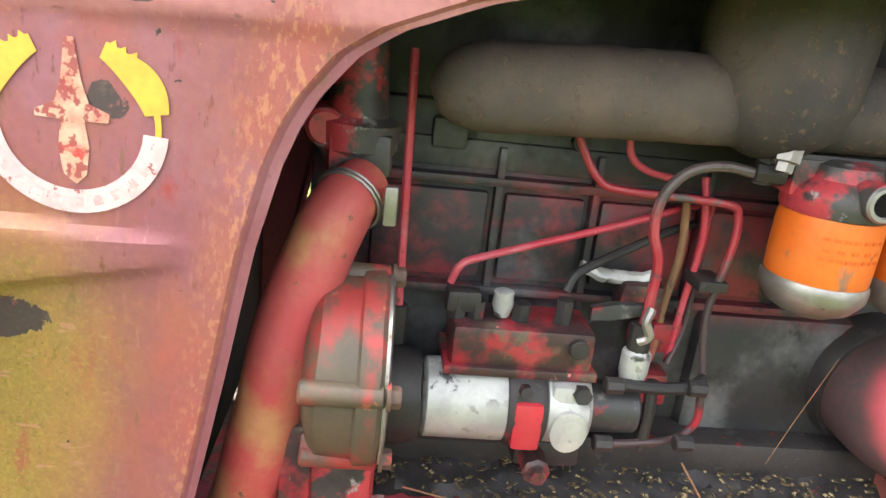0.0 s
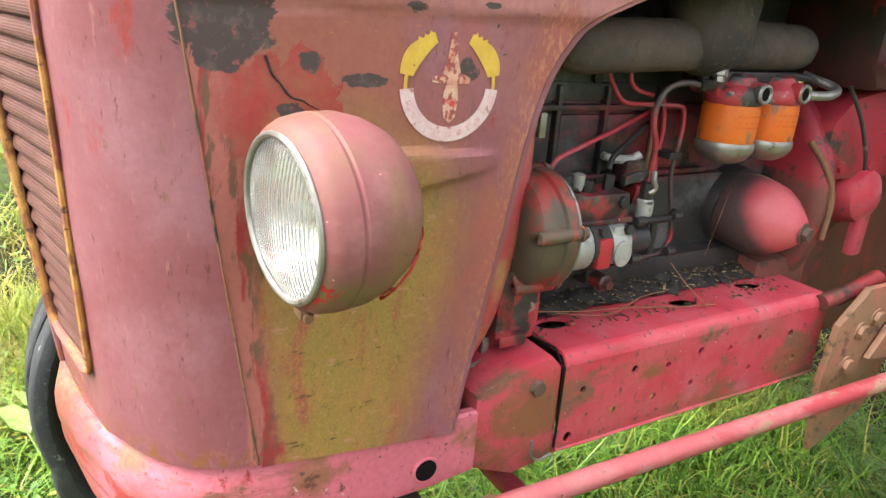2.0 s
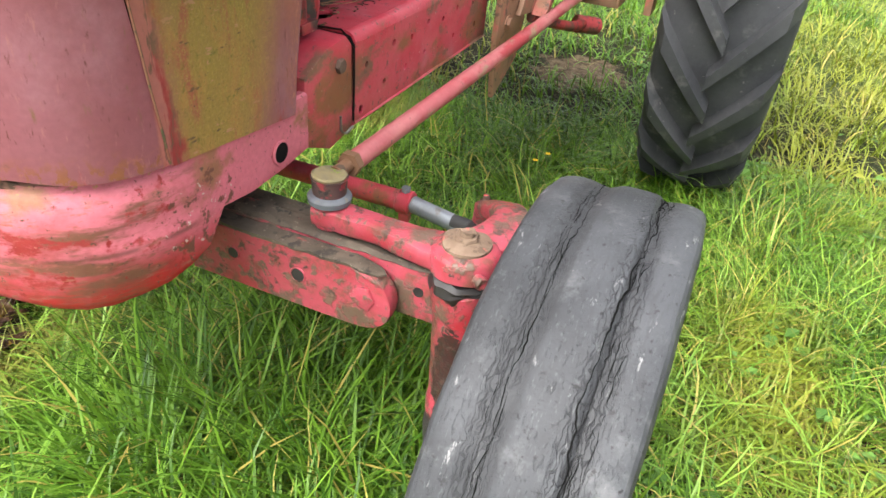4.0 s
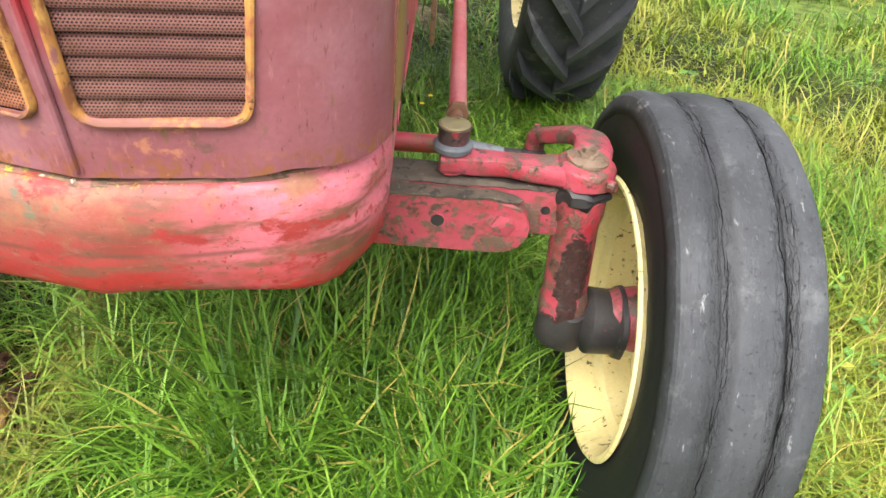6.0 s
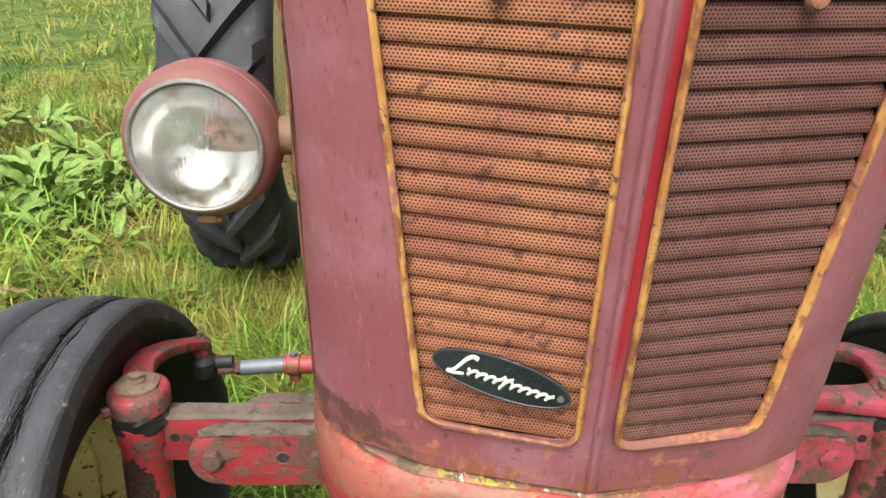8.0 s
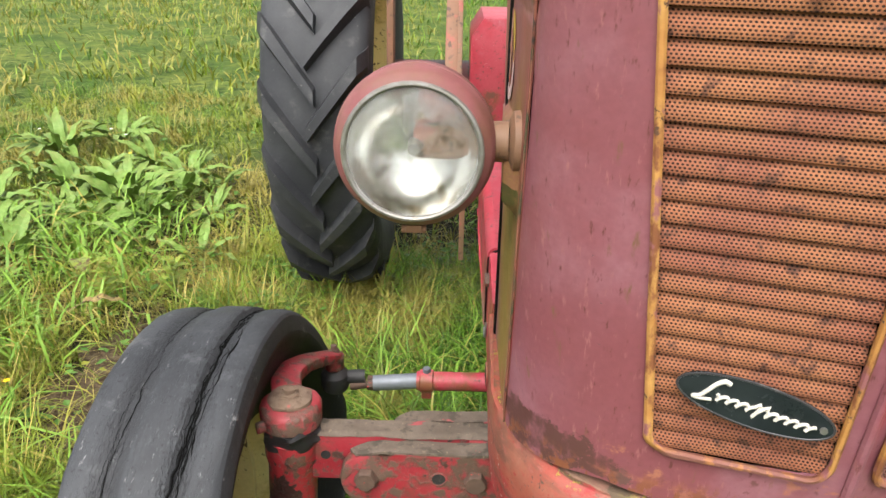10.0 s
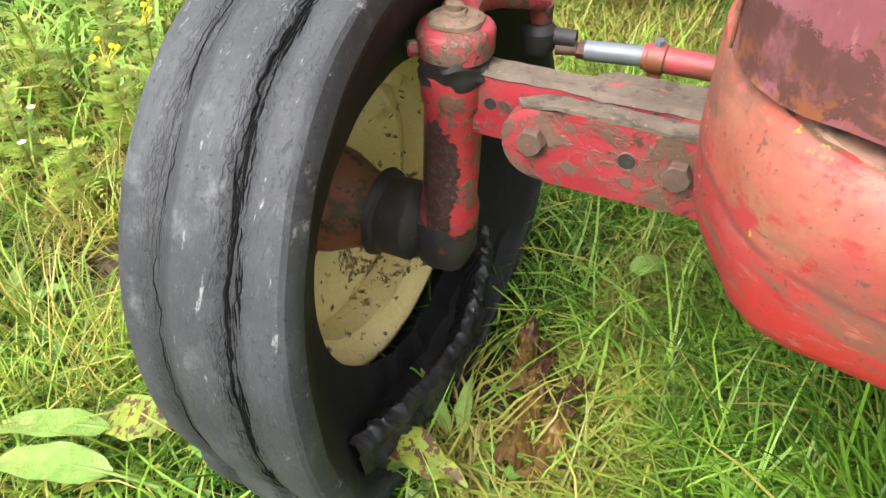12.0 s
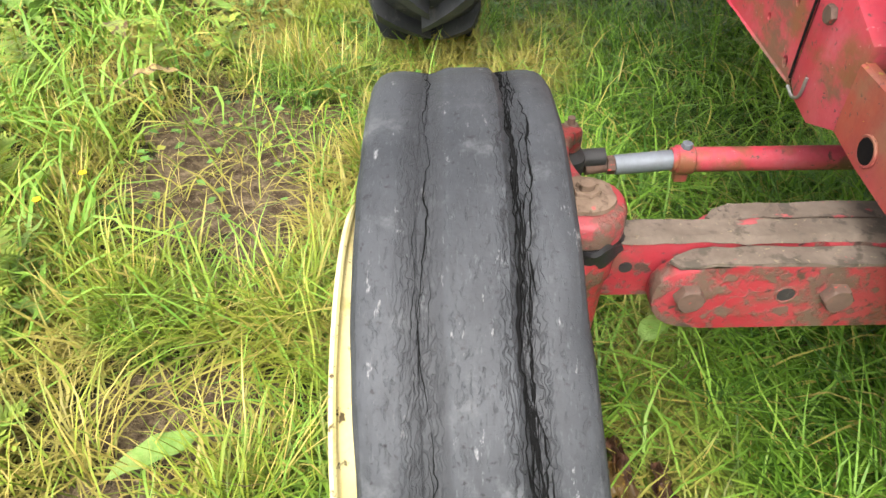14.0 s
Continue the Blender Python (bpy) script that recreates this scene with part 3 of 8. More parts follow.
def slat_material(name, main, second):
    """Rusty perforated sheet: staggered small holes."""
    k = Nodes(name)
    rust = k.mix(k.step(k.noise(9, 5), 0.35, 0.65), main, second)
    rust = k.mix(k.step(k.noise(70, 4, shift=2.0), 0.55, 0.7), rust, (0.12, 0.05, 0.03))
    x, _, z = k.sep(k.pos)
    p = 0.0033
    u, v = k.math("DIVIDE", x, p), k.math("DIVIDE", z, p * 0.8)
    row = k.math("FLOOR", v)
    u = k.math("ADD", u, k.mul(row, 0.5))
    du = k.math("SUBTRACT", k.math("FRACT", u), 0.5)
    dv = k.math("SUBTRACT", k.math("FRACT", v), 0.5)
    d = k.math("ADD", k.mul(du, du), k.mul(dv, dv))
    hole = k.mul(k.math("SUBTRACT", 1.0, k.step(d, 0.04, 0.13)), 0.92)
    color = k.mix(hole, rust, (0.012, 0.009, 0.008))
    return k.finish(color, 0.75, 0.0, k.math("SUBTRACT", 1.0, hole), 0.0015, 0.8, 0.25)


# Two rust tones; the grilles' lit and shaded angles are put into them too.
slat_orange = slat_material("orange_rusted_perforated_sheet", (0.33, 0.135, 0.062), (0.25, 0.088, 0.052))
slat_brown_shaded = slat_material("shaded_mauve_brown_perforated_sheet", (0.135, 0.054, 0.045), (0.170, 0.076, 0.060))


def rubber(name, cracks, low, high):
    """Weathered tyre rubber, with crazed cracks that run along the tread at offsets from its middle."""
    k = Nodes(name)
    color = k.mix(k.step(k.noise(7, 5), 0.3, 0.7), (0.024, 0.026, 0.029), (0.050, 0.053, 0.058))
    color = k.mix(k.mul(k.step(k.noise(60, 4, stretch=(2, 0.6, 0.6)), 0.45, 0.75), 0.5), color, (0.024, 0.025, 0.027))
    h = k.mul(k.noise(300, 3), 0.15)
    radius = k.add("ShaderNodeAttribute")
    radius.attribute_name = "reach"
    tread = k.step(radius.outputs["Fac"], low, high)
    # Sidewalls below the tread edge: dark rubber, with shade put into the colour.
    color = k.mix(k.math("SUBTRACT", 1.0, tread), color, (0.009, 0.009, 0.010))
    color = k.mix(k.mul(tread, k.step(k.noise(16, 6, 0.7, shift=3.1), 0.54, 0.72)), color, (0.088, 0.091, 0.094))
    color = k.mix(k.mul(tread, k.step(k.noise(55, 6, 0.7, (1.6, 0.5, 0.5), shift=5.1), 0.62, 0.70)), color, (0.20, 0.20, 0.198))
    color = k.mix(k.mul(tread, k.step(k.noise(240, 3, 0.6, (1.5, 0.4, 0.4), shift=7.7), 0.56, 0.78)), color, (0.068, 0.071, 0.074))
    color = k.mix(k.step(k.noise(130, 4, 0.6, shift=8.8), 0.60, 0.72), color, (0.014, 0.014, 0.015))
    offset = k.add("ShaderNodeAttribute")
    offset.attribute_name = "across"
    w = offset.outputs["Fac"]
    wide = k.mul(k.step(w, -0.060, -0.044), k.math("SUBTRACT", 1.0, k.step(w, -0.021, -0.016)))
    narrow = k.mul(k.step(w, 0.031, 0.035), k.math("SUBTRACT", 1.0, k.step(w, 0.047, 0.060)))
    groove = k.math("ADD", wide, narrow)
    # Shade of the tread grooves is mixed into the rubber colour.
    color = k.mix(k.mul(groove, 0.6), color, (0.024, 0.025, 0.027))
    wrinkle = k.noise(150, 6, 0.7, (1.6, 0.5, 0.5), shift=4.2)
    color = k.mix(k.mul(tread, k.mul(k.step(wrinkle, 0.56, 0.72), 0.14)), color, (0.014, 0.014, 0.015))
    h = k.math("SUBTRACT", h, k.mul(k.step(wrinkle, 0.55, 0.68), 0.12))
    for n, (off, sway, width, amount) in enumerate(cracks):
        wob = k.mul(k.math("SUBTRACT", k.noise(52, 8, 0.74, (0.2, 1, 1), shift=2.0 + n), 0.5), sway)
        d = k.math("ABSOLUTE", k.math("SUBTRACT", k.math("ADD", w, wob), off))
        thick = k.mul(k.step(k.noise(60, 5, 0.7, shift=9.0 + n), 0.28, 0.62), width)
        line = k.mul(k.math("SUBTRACT", 1.0, k.step(k.math("DIVIDE", d, k.math("ADD", thick, 0.00025)), 0.6, 1.3)), amount)
        zone = k.mul(k.math("SUBTRACT", 1.0, k.step(d, 0.010, 0.021)), k.step(k.noise(20, 4, shift=6.0 + n), 0.30, 0.46))
        craze = k.mul(zone, k.mul(k.math("SUBTRACT", 1.0, k.step(k.cells(170, (1.7, 0.26, 0.26)), 0.02, 0.10)), 0.85))
        line = k.mul(k.math("MAXIMUM", line, k.mul(craze, 0.75 * amount)), tread)
        color = k.mix(line, color, (0.004, 0.004, 0.005))
        h = k.math("SUBTRACT", h, k.mul(line, 0.5))
    return k.finish(color, 0.62, 0.0, h, 0.003, 0.9, 0.35)


def glass_material(name):
    k = Nodes(name)
    k.bsdf.inputs["Transmission Weight"].default_value = 0.95
    k.bsdf.inputs["IOR"].default_value = 1.45
    ribs = k.math("SINE", k.mul(k.axis(0), 1400.0))
    dust = k.mix(k.step(k.noise(28, 5, 0.65), 0.55, 0.72), (0.86, 0.87, 0.85), (0.42, 0.36, 0.27))
    return k.finish(dust, 0.07, 0.0, ribs, 0.0006, 0.5, 0.5)


lamp_glass = glass_material("ribbed_lamp_glass")
reflector = weathered("tarnished_silver_reflector", (0.82, 0.82, 0.80), (0.66, 0.65, 0.61), (((0.22, 0.15, 0.08), 30, 0.62, 0.7, None, None, 0),), rough=0.18, big=30, metal=1.0, bump=0.1)


def leafy(name, low, high, dry, dry_share, patches=True):
    """Grass and leaves: each blade its own tone, greener and yellower by patches of ground."""
    k = Nodes(name)
    geo = k.add("ShaderNodeNewGeometry")
    rnd = geo.outputs["Random Per Island"]
    color = k.mix(rnd, low, high)
    if patches:
        far = k.step(k.math("ABSOLUTE", k.axis(0)), 0.7, 1.15)
        color = k.mix(k.mul(far, k.mul(k.step(k.noise(1.1, 4, 0.6), 0.40, 0.60), 0.7)), color, (0.30, 0.29, 0.036))
        side = k.math("SUBTRACT", 1.0, k.step(k.axis(0), -0.45, -0.15))
        color = k.mix(k.mul(side, k.mul(k.step(k.noise(2.3, 4, 0.6, shift=3.3), 0.46, 0.58), 0.7)), color, (0.34, 0.26, 0.070))
    pick = k.math("FRACT", k.mul(rnd, 17.31))
    color = k.mix(k.math("LESS_THAN", pick, dry_share), color, dry)
    k.bsdf.inputs["Subsurface Weight"].default_value = 0.0
    out = k.t.nodes["Material Output"]
    trans = k.add("ShaderNodeBsdfTranslucent")
    k.put(trans.inputs["Color"], k.mix(0.35, color, (0.26, 0.38, 0.02)))
    m = k.finish(color, 0.42, 0.0, None, spec=0.28)
    mixer = k.add("ShaderNodeMixShader")
    mixer.inputs[0].default_value = 0.16
    k.t.links.new(k.bsdf.outputs[0], mixer.inputs[1])
    k.t.links.new(trans.outputs[0], mixer.inputs[2])
    k.t.links.new(mixer.outputs[0], out.inputs["Surface"])
    return m


grass_green = leafy("green_grass", (0.022, 0.075, 0.006), (0.150, 0.290, 0.024), (0.34, 0.29, 0.070), 0.065)
grass_straw = leafy("straw_coloured_dead_grass", (0.27, 0.21, 0.055), (0.44, 0.36, 0.11), (0.11, 0.075, 0.035), 0.35, False)
weed_green = leafy("green_weed_leaves", (0.060, 0.140, 0.022), (0.125, 0.250, 0.045), (0.26, 0.27, 0.04), 0.08, False)


def leaf_material(name, main, vein, blotch, share, rough=0.5, relief=0.5):
    k = Nodes(name)
    color = k.mix(k.step(k.noise(30, 4), 0.35, 0.65), main, vein)
    color = k.mix(k.step(k.noise(45, 5, 0.65, shift=2.2), 0.72 - share, 0.75 - share), color, blotch)
    color = k.mix(k.mul(k.step(k.noise(9, 3, shift=4.4), 0.45, 0.65), 0.35), color, blotch)
    return k.finish(color, rough, 0.0, k.noise(90, 5), 0.003, relief, 0.3)


dock_green = leaf_material("pale_green_dock_leaf", (0.125, 0.225, 0.036), (0.175, 0.275, 0.062), (0.17, 0.15, 0.04), 0.08)
dock_yellow = leaf_material("yellow_blotched_dock_leaf", (0.23, 0.27, 0.030), (0.17, 0.24, 0.045), (0.085, 0.045, 0.022), 0.20)
dock_dead = leaf_material("withered_tan_dock_leaf", (0.34, 0.26, 0.10), (0.22, 0.15, 0.055), (0.07, 0.04, 0.02), 0.18)
rotten = leaf_material("rotten_brown_leaf_mush", (0.035, 0.017, 0.012), (0.095, 0.045, 0.026), (0.22, 0.15, 0.03), 0.14, 0.3, 1.0)
petal = leaf_material("yellow_petal", (0.8, 0.55, 0.01), (0.8, 0.5, 0.01), (0.8, 0.5, 0.01), 0.0)
white_petal = leaf_material("white_petal", (0.8, 0.8, 0.76), (0.8, 0.8, 0.76), (0.7, 0.7, 0.6), 0.0)

grass_broad = leafy("bright_broad_grass", (0.115, 0.24, 0.026), (0.26, 0.42, 0.062), (0.42, 0.36, 0.09), 0.06, False)
grass_tuft = leafy("yellow_green_tuft_grass", (0.13, 0.19, 0.020), (0.28, 0.33, 0.042), (0.46, 0.36, 0.10), 0.22, False)
weed_light = leafy("light_feathery_weed_leaves", (0.17, 0.25, 0.030), (0.30, 0.38, 0.060), (0.30, 0.26, 0.05), 0.12, False)
crack_black = weathered("black_depth_of_rubber_cracks", (0.005, 0.005, 0.005), (0.008, 0.008, 0.008), (), rough=0.9, big=60, spec=0.05)
# Darkened copy of the green grass: self-shadow low in the turf as colour.
grass_deep = leafy("shade_dark_green_grass", (0.014, 0.044, 0.004), (0.044, 0.105, 0.010), (0.20, 0.155, 0.05), 0.09)

ks = Nodes("damp_shade_dark_turf_soil")
# Near-black under the near grass: shade between blades put into the soil colour.
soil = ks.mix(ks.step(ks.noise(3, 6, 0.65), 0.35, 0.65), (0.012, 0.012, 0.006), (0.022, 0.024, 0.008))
soil = ks.mix(ks.step(ks.noise(40, 5), 0.5, 0.7), soil, (0.095, 0.075, 0.034))
soil = ks.mix(ks.step(ks.noise(160, 4, shift=1.0), 0.6, 0.7), soil, (0.03, 0.022, 0.014))
bare = None
BARE = ((-1.22, 0.98, 0.32, 0.40), (-1.08, 0.66, 0.12, 0.22), (-1.14, 0.16, 0.20, 0.14), (-1.22, -0.08, 0.12, 0.16), (1.27, 0.56, 0.08, 0.06), (0.16, 2.5, 0.2, 0.22), (-0.44, 0.02, 0.08, 0.12), (2.6, 3.2, 0.5, 0.25))
for bx, by, ax, ay in BARE:
    f = ks.spot(0, bx, ax * 1.05, 1, by, ay * 1.05, 0.7, 9)
    bare = f if bare is None else ks.math("MAXIMUM", bare, f)
clods = ks.mix(ks.step(ks.noise(26, 6, 0.7), 0.38, 0.64), (0.055, 0.036, 0.020), (0.150, 0.112, 0.068))
clods = ks.mix(ks.step(ks.noise(110, 5, 0.65, (0.5, 1, 1), shift=2.2), 0.60, 0.68), clods, (0.25, 0.19, 0.10))
soil = ks.mix(bare, soil, clods)
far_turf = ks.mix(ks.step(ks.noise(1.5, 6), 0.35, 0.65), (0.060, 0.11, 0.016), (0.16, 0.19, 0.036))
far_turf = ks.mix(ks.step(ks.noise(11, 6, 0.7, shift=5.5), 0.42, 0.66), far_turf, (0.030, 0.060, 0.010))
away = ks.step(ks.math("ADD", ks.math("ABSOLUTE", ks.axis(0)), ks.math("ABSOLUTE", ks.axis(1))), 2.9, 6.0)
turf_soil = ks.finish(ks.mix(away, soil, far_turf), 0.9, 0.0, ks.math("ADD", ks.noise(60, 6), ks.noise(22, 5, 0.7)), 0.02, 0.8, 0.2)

# ---- mesh helpers ----


def basis(d):
    d = Vector(d).normalized()
    a = d.orthogonal().normalized() if abs(d.z) > 0.95 else d.cross(Vector((0, 0, 1))).normalized()
    return a, d.cross(a).normalized(), d


def ring(bm, c, a, b, r, n, ry=None):
    return [bm.verts.new(Vector(c) + a * (r * math.cos(t)) + b * ((ry or r) * math.sin(t))) for t in (2 * math.pi * i / n for i in range(n))]


def bridge(bm, r0, r1, closed=True):
    n = len(r0)
    for i in range(n if closed else n - 1):
        j = (i + 1) % n
        bm.faces.new((r0[i], r0[j], r1[j], r1[i]))


def cyl(bm, p0, p1, r0, r1=None, n=20, caps=True, edge=0.0):
    """A round bar from p0 to p1, with a small chamfer if edge is given."""
    p0, p1 = Vector(p0), Vector(p1)
    r1 = r0 if r1 is None else r1
    a, b, d = basis(p1 - p0)
    stops = [(p0, r0), (p1, r1)]
    if edge:
        stops = [(p0, r0 - edge), (p0 + d * edge, r0), (p1 - d * edge, r1), (p1, r1 - edge)]
    rings = [ring(bm, p, a, b, r, n) for p, r in stops]
    for u, v in zip(rings, rings[1:]):
        bridge(bm, u, v)
    if caps:
        bm.faces.new(rings[0][::-1])
        bm.faces.new(rings[-1])


def lathe(bm, prof, o, d, n=40, ends=True):
    """A turned body: (height along d, radius) pairs."""
    a, b, d = basis(d)
    rings = [ring(bm, Vector(o) + d * h, a, b, max(r, 1e-4), n) for h, r in prof]
    for u, v in zip(rings, rings[1:]):
        bridge(bm, u, v)
    if ends:
        bm.faces.new(rings[0][::-1])
        bm.faces.new(rings[-1])
    return rings


def curve(pts, k=6):
    """A smooth line through points."""
    p = [Vector(q) for q in pts]
    p = [2 * p[0] - p[1], *p, 2 * p[-1] - p[-2]]
    out = []
    for i in range(1, len(p) - 2):
        for s in range(k):
            t = s / k
            out.append(0.5 * (2 * p[i] + (p[i + 1] - p[i - 1]) * t + (2 * p[i - 1] - 5 * p[i] + 4 * p[i + 1] - p[i + 2]) * t * t + (3 * p[i] - p[i - 1] - 3 * p[i + 1] + p[i + 2]) * t ** 3))
    return [*out, p[-2]]


def tube(bm, pts, r, n=10, k=6, closed=False, flat=1.0):
    """A pipe along a line; r may be a function of the share of the way."""
    line = curve(pts, k) if k > 1 else [Vector(q) for q in pts]
    rings, a = [], None
    for i, q in enumerate(line):
        d = (line[(i + 1) % len(line)] - line[i - 1]) if closed or 0 < i < len(line) - 1 else (line[i + 1] - q if i == 0 else q - line[i - 1])
        d.normalize()
        a = basis(d)[0] if a is None else (a - d * a.dot(d)).normalized()
        rad = r(i / max(1, len(line) - 1)) if callable(r) else r
        rings.append(ring(bm, q, a, d.cross(a), rad, n, rad * flat))
    for u, v in zip(rings, rings[1:]):
        bridge(bm, u, v)
    if closed:
        bridge(bm, rings[-1], rings[0])
    else:
        bm.faces.new(rings[0][::-1])
        bm.faces.new(rings[-1])


def bar(bm, pts, wide, thick, k=6):
    """A forged flat bar with rounded edges along a line; wide and thick are functions of the share of the way."""
    line = curve(pts, k)
    rings = []
    for i, q in enumerate(line):
        d = (line[min(i + 1, len(line) - 1)] - line[max(i - 1, 0)]).normalized()
        side = d.cross(Vector((0, 0, 1))).normalized()
        up = side.cross(d).normalized()
        t = i / (len(line) - 1)
        row = []
        for j in range(16):
            a = 2 * math.pi * (j + 0.5) / 16
            c, n = math.cos(a), math.sin(a)
            row.append(bm.verts.new(q + side * wide(t) * 0.5 * math.copysign(abs(c) ** 0.45, c) + up * thick(t) * 0.5 * math.copysign(abs(n) ** 0.45, n)))
        rings.append(row)
    for u, v in zip(rings, rings[1:]):
        bridge(bm, u, v)
    bm.faces.new(rings[0][::-1])
    bm.faces.new(rings[-1])


def hexa(bm, p, d, r, h, washer=0.0):
    """A hexagon bolt head, on a washer if its radius is given, in one piece."""
    a, b, d = basis(d)
    p = Vector(p)

    def loop(z, q, six):
        out = []
        for i in range(24):
            t = 2 * math.pi * i / 24
            k = q * (math.cos(math.pi / 6) / math.cos(t % (math.pi / 3) - math.pi / 6) if six else 1.0)
            out.append(bm.verts.new(p + d * z + a * k * math.cos(t) + b * k * math.sin(t)))
        return out

    rings = [loop(0.0, washer, False), loop(0.003, washer, False)] if washer else [loop(0.0, r, True)]
    rings += [loop(0.003, r, True)] if washer else []
    rings += [loop(h * 0.85, r, True), loop(h, r * 0.84, False)]
    for u, v in zip(rings, rings[1:]):
        bridge(bm, u, v)
    bm.faces.new(rings[0][::-1])
    bm.faces.new(rings[-1])


def rbox(bm, c, size, bev=0.003, m=None, seg=2):
    """A box with rounded edges."""
    out = bmesh.ops.create_cube(bm, size=1.0, matrix=Matrix.Translation(c) @ (m or Matrix()) @ Matrix.Diagonal((*size, 1)))
    edges = {e for v in out["verts"] for e in v.link_edges}
    if bev:
        bmesh.ops.bevel(bm, geom=list(edges), offset=bev, segments=seg, affect="EDGES", profile=0.6)


def slab(bm, poly, f, th, bev=0.0):
    """A plate: the outline poly in two coordinates, laid out by f(u, v, depth), th thick."""
    back = [bm.verts.new(f(u, v, 0.0)) for u, v in poly]
    front = [bm.verts.new(f(u, v, th)) for u, v in poly]
    faces = [bm.faces.new(back[::-1]), bm.faces.new(front)]
    bridge(bm, back, front)
    if bev:
        edges = {e for fc in faces for e in fc.edges}
        bmesh.ops.bevel(bm, geom=list(edges), offset=bev, segments=2, affect="EDGES", profile=0.6)


def pierced(bm, f, u0, u1, v0, v1, holes, th, n=20):
    """A sheet with oval holes (u, v, ru, rv), one after another along u, laid out by f(u, v, depth)."""
    holes = sorted(holes)
    cuts = [u0, *[(a[0] + b[0]) / 2 for a, b in zip(holes, holes[1:])], u1]
    for (hu, hv, ru, rv), a, b in zip(holes, cuts, cuts[1:]):
        outer = []
        for i in range(n):
            t = 2 * math.pi * (i + 0.5) / n
            c, s = math.cos(t), math.sin(t)
            k = min(((b - hu) if c > 0 else (hu - a)) / max(abs(c), 1e-6), ((v1 - hv) if s > 0 else (hv - v0)) / max(abs(s), 1e-6))
            outer.append([hu + c * k, hv + s * k])
        for cu, cv in ((a, v0), (a, v1), (b, v0), (b, v1)):
            o = min(outer, key=lambda q: (q[0] - cu) ** 2 + (q[1] - cv) ** 2)
            o[0], o[1] = cu, cv
        inner = [(hu + ru * math.cos(2 * math.pi * (i + 0.5) / n), hv + rv * math.sin(2 * math.pi * (i + 0.5) / n)) for i in range(n)]
        rows = [[bm.verts.new(f(u, v, d)) for u, v in loop] for loop, d in ((outer, 0), (inner, 0), (inner, -th), (outer, -th))]
        for p, q in zip(rows, rows[1:]):
            bridge(bm, p, q)
        bridge(bm, rows[3], rows[0])


def grid(bm, f, us, vs):
    """A sheet of quads over two lists of parameters."""
    rows = [[bm.verts.new(f(u, v)) for u in us] for v in vs]
    for a, b in zip(rows, rows[1:]):
        bridge(bm, a, b, False)
    return rows


def dent(bm, amp, scale, seed=0.0):
    """Small unevenness of old metal."""
    for v in bm.verts:
        v.co += noise.noise_vector(v.co * scale + Vector((seed, seed, seed))) * amp


def thicken(bm, t):
    bmesh.ops.recalc_face_normals(bm, faces=bm.faces)
    bmesh.ops.solidify(bm, geom=bm.faces[:], thickness=t)


def part(name, bm, material, parent=None, label="", sharp=35):
    """Links a bmesh as one mesh object under a thing or under a part."""
    bmesh.ops.recalc_face_normals(bm, faces=bm.faces)
    me = bpy.data.meshes.new(name)
    bm.to_mesh(me)
    bm.free()
    me.materials.append(material)
    me.polygons.foreach_set("use_smooth", [True] * len(me.polygons))
    me.set_sharp_from_angle(angle=radians(sharp))
    ob = new(name, me)
    if parent:
        ob.parent = parent
    if label:
        ob["label"] = label
    return ob


def arange(a, b, n):
    return [a + (b - a) * i / (n - 1) for i in range(n)]

# ---- the tractor: bonnet and nose ----
tractor = tagged(new("tractor"), "old faded red tractor with a flat front tyre in grass", "tractor")

# The nose stands a little off the middle of the axle.
MID = 0.006
NOSE_LOW, NOSE_HIGH = 0.729, 1.30


def side_x(s):
    """How far out the side panels stand."""
    return 0.2905 if s > 0 else 0.2765


def seam_y(z):
    return -0.173 - 0.135 * (z - 0.729)


def grille_outline(s, grow=0.0, n=6, r=0.022):
    """The rounded outline of one grille opening on the sloping nose face, as (distance from the middle, height)."""
    c = [(0.0185, 0.790), (0.161, 0.792), (0.206 if s > 0 else 0.198, 1.214), (0.0185, 1.208)]
    mid = (sum(p[0] for p in c) / 4, sum(p[1] for p in c) / 4)
    out = []
    for i in range(4):
        p, a, b = Vector(c[i]), Vector(c[i - 1]), Vector(c[(i + 1) % 4])
        da, db = (a - p).normalized(), (b - p).normalized()
        for j in range(n + 1):
            t = j / n
            out.append(p + da * r * (1 - t) ** 2 + db * r * t ** 2)
    res = []
    for q in out:
        d = Vector((q[0] - mid[0], q[1] - mid[1]))
        res.append((q[0] + math.copysign(grow, d.x), q[1] + math.copysign(grow, d.y)))
    return res


def on_face(s, u, z, d=0.0):
    """A point on the nose's face: u from the middle, z high, d proud of it. The right half falls back more."""
    h = z - 0.79
    slope = 0.17 + 0.26 * h if s > 0 else 0.26 + 0.30 * h
    return Vector((MID - 0.025 * h + s * (u + slope * d), -0.328 - 0.12 * h + u * slope - 0.97 * d, z))


def face_edge(s, z):
    """Where the flat face ends and the rounded corner begins."""
    return 0.178 + (0.105 if s > 0 else 0.09) * (z - 0.78)


def nose_corner(s, t, z):
    """The rounded corner from the face at t = 0 to the side seam at t = 1."""
    a = on_face(s, face_edge(s, z), z)
    b = Vector((s * (side_x(s) - 0.0016), seam_y(z) - 0.0006, z))
    c = on_face(s, (b.x - MID) * s, z)
    c = c.lerp((a + b) / 2, 0.3)
    return a * (1 - t) ** 2 + c * 2 * t * (1 - t) + b * t ** 2


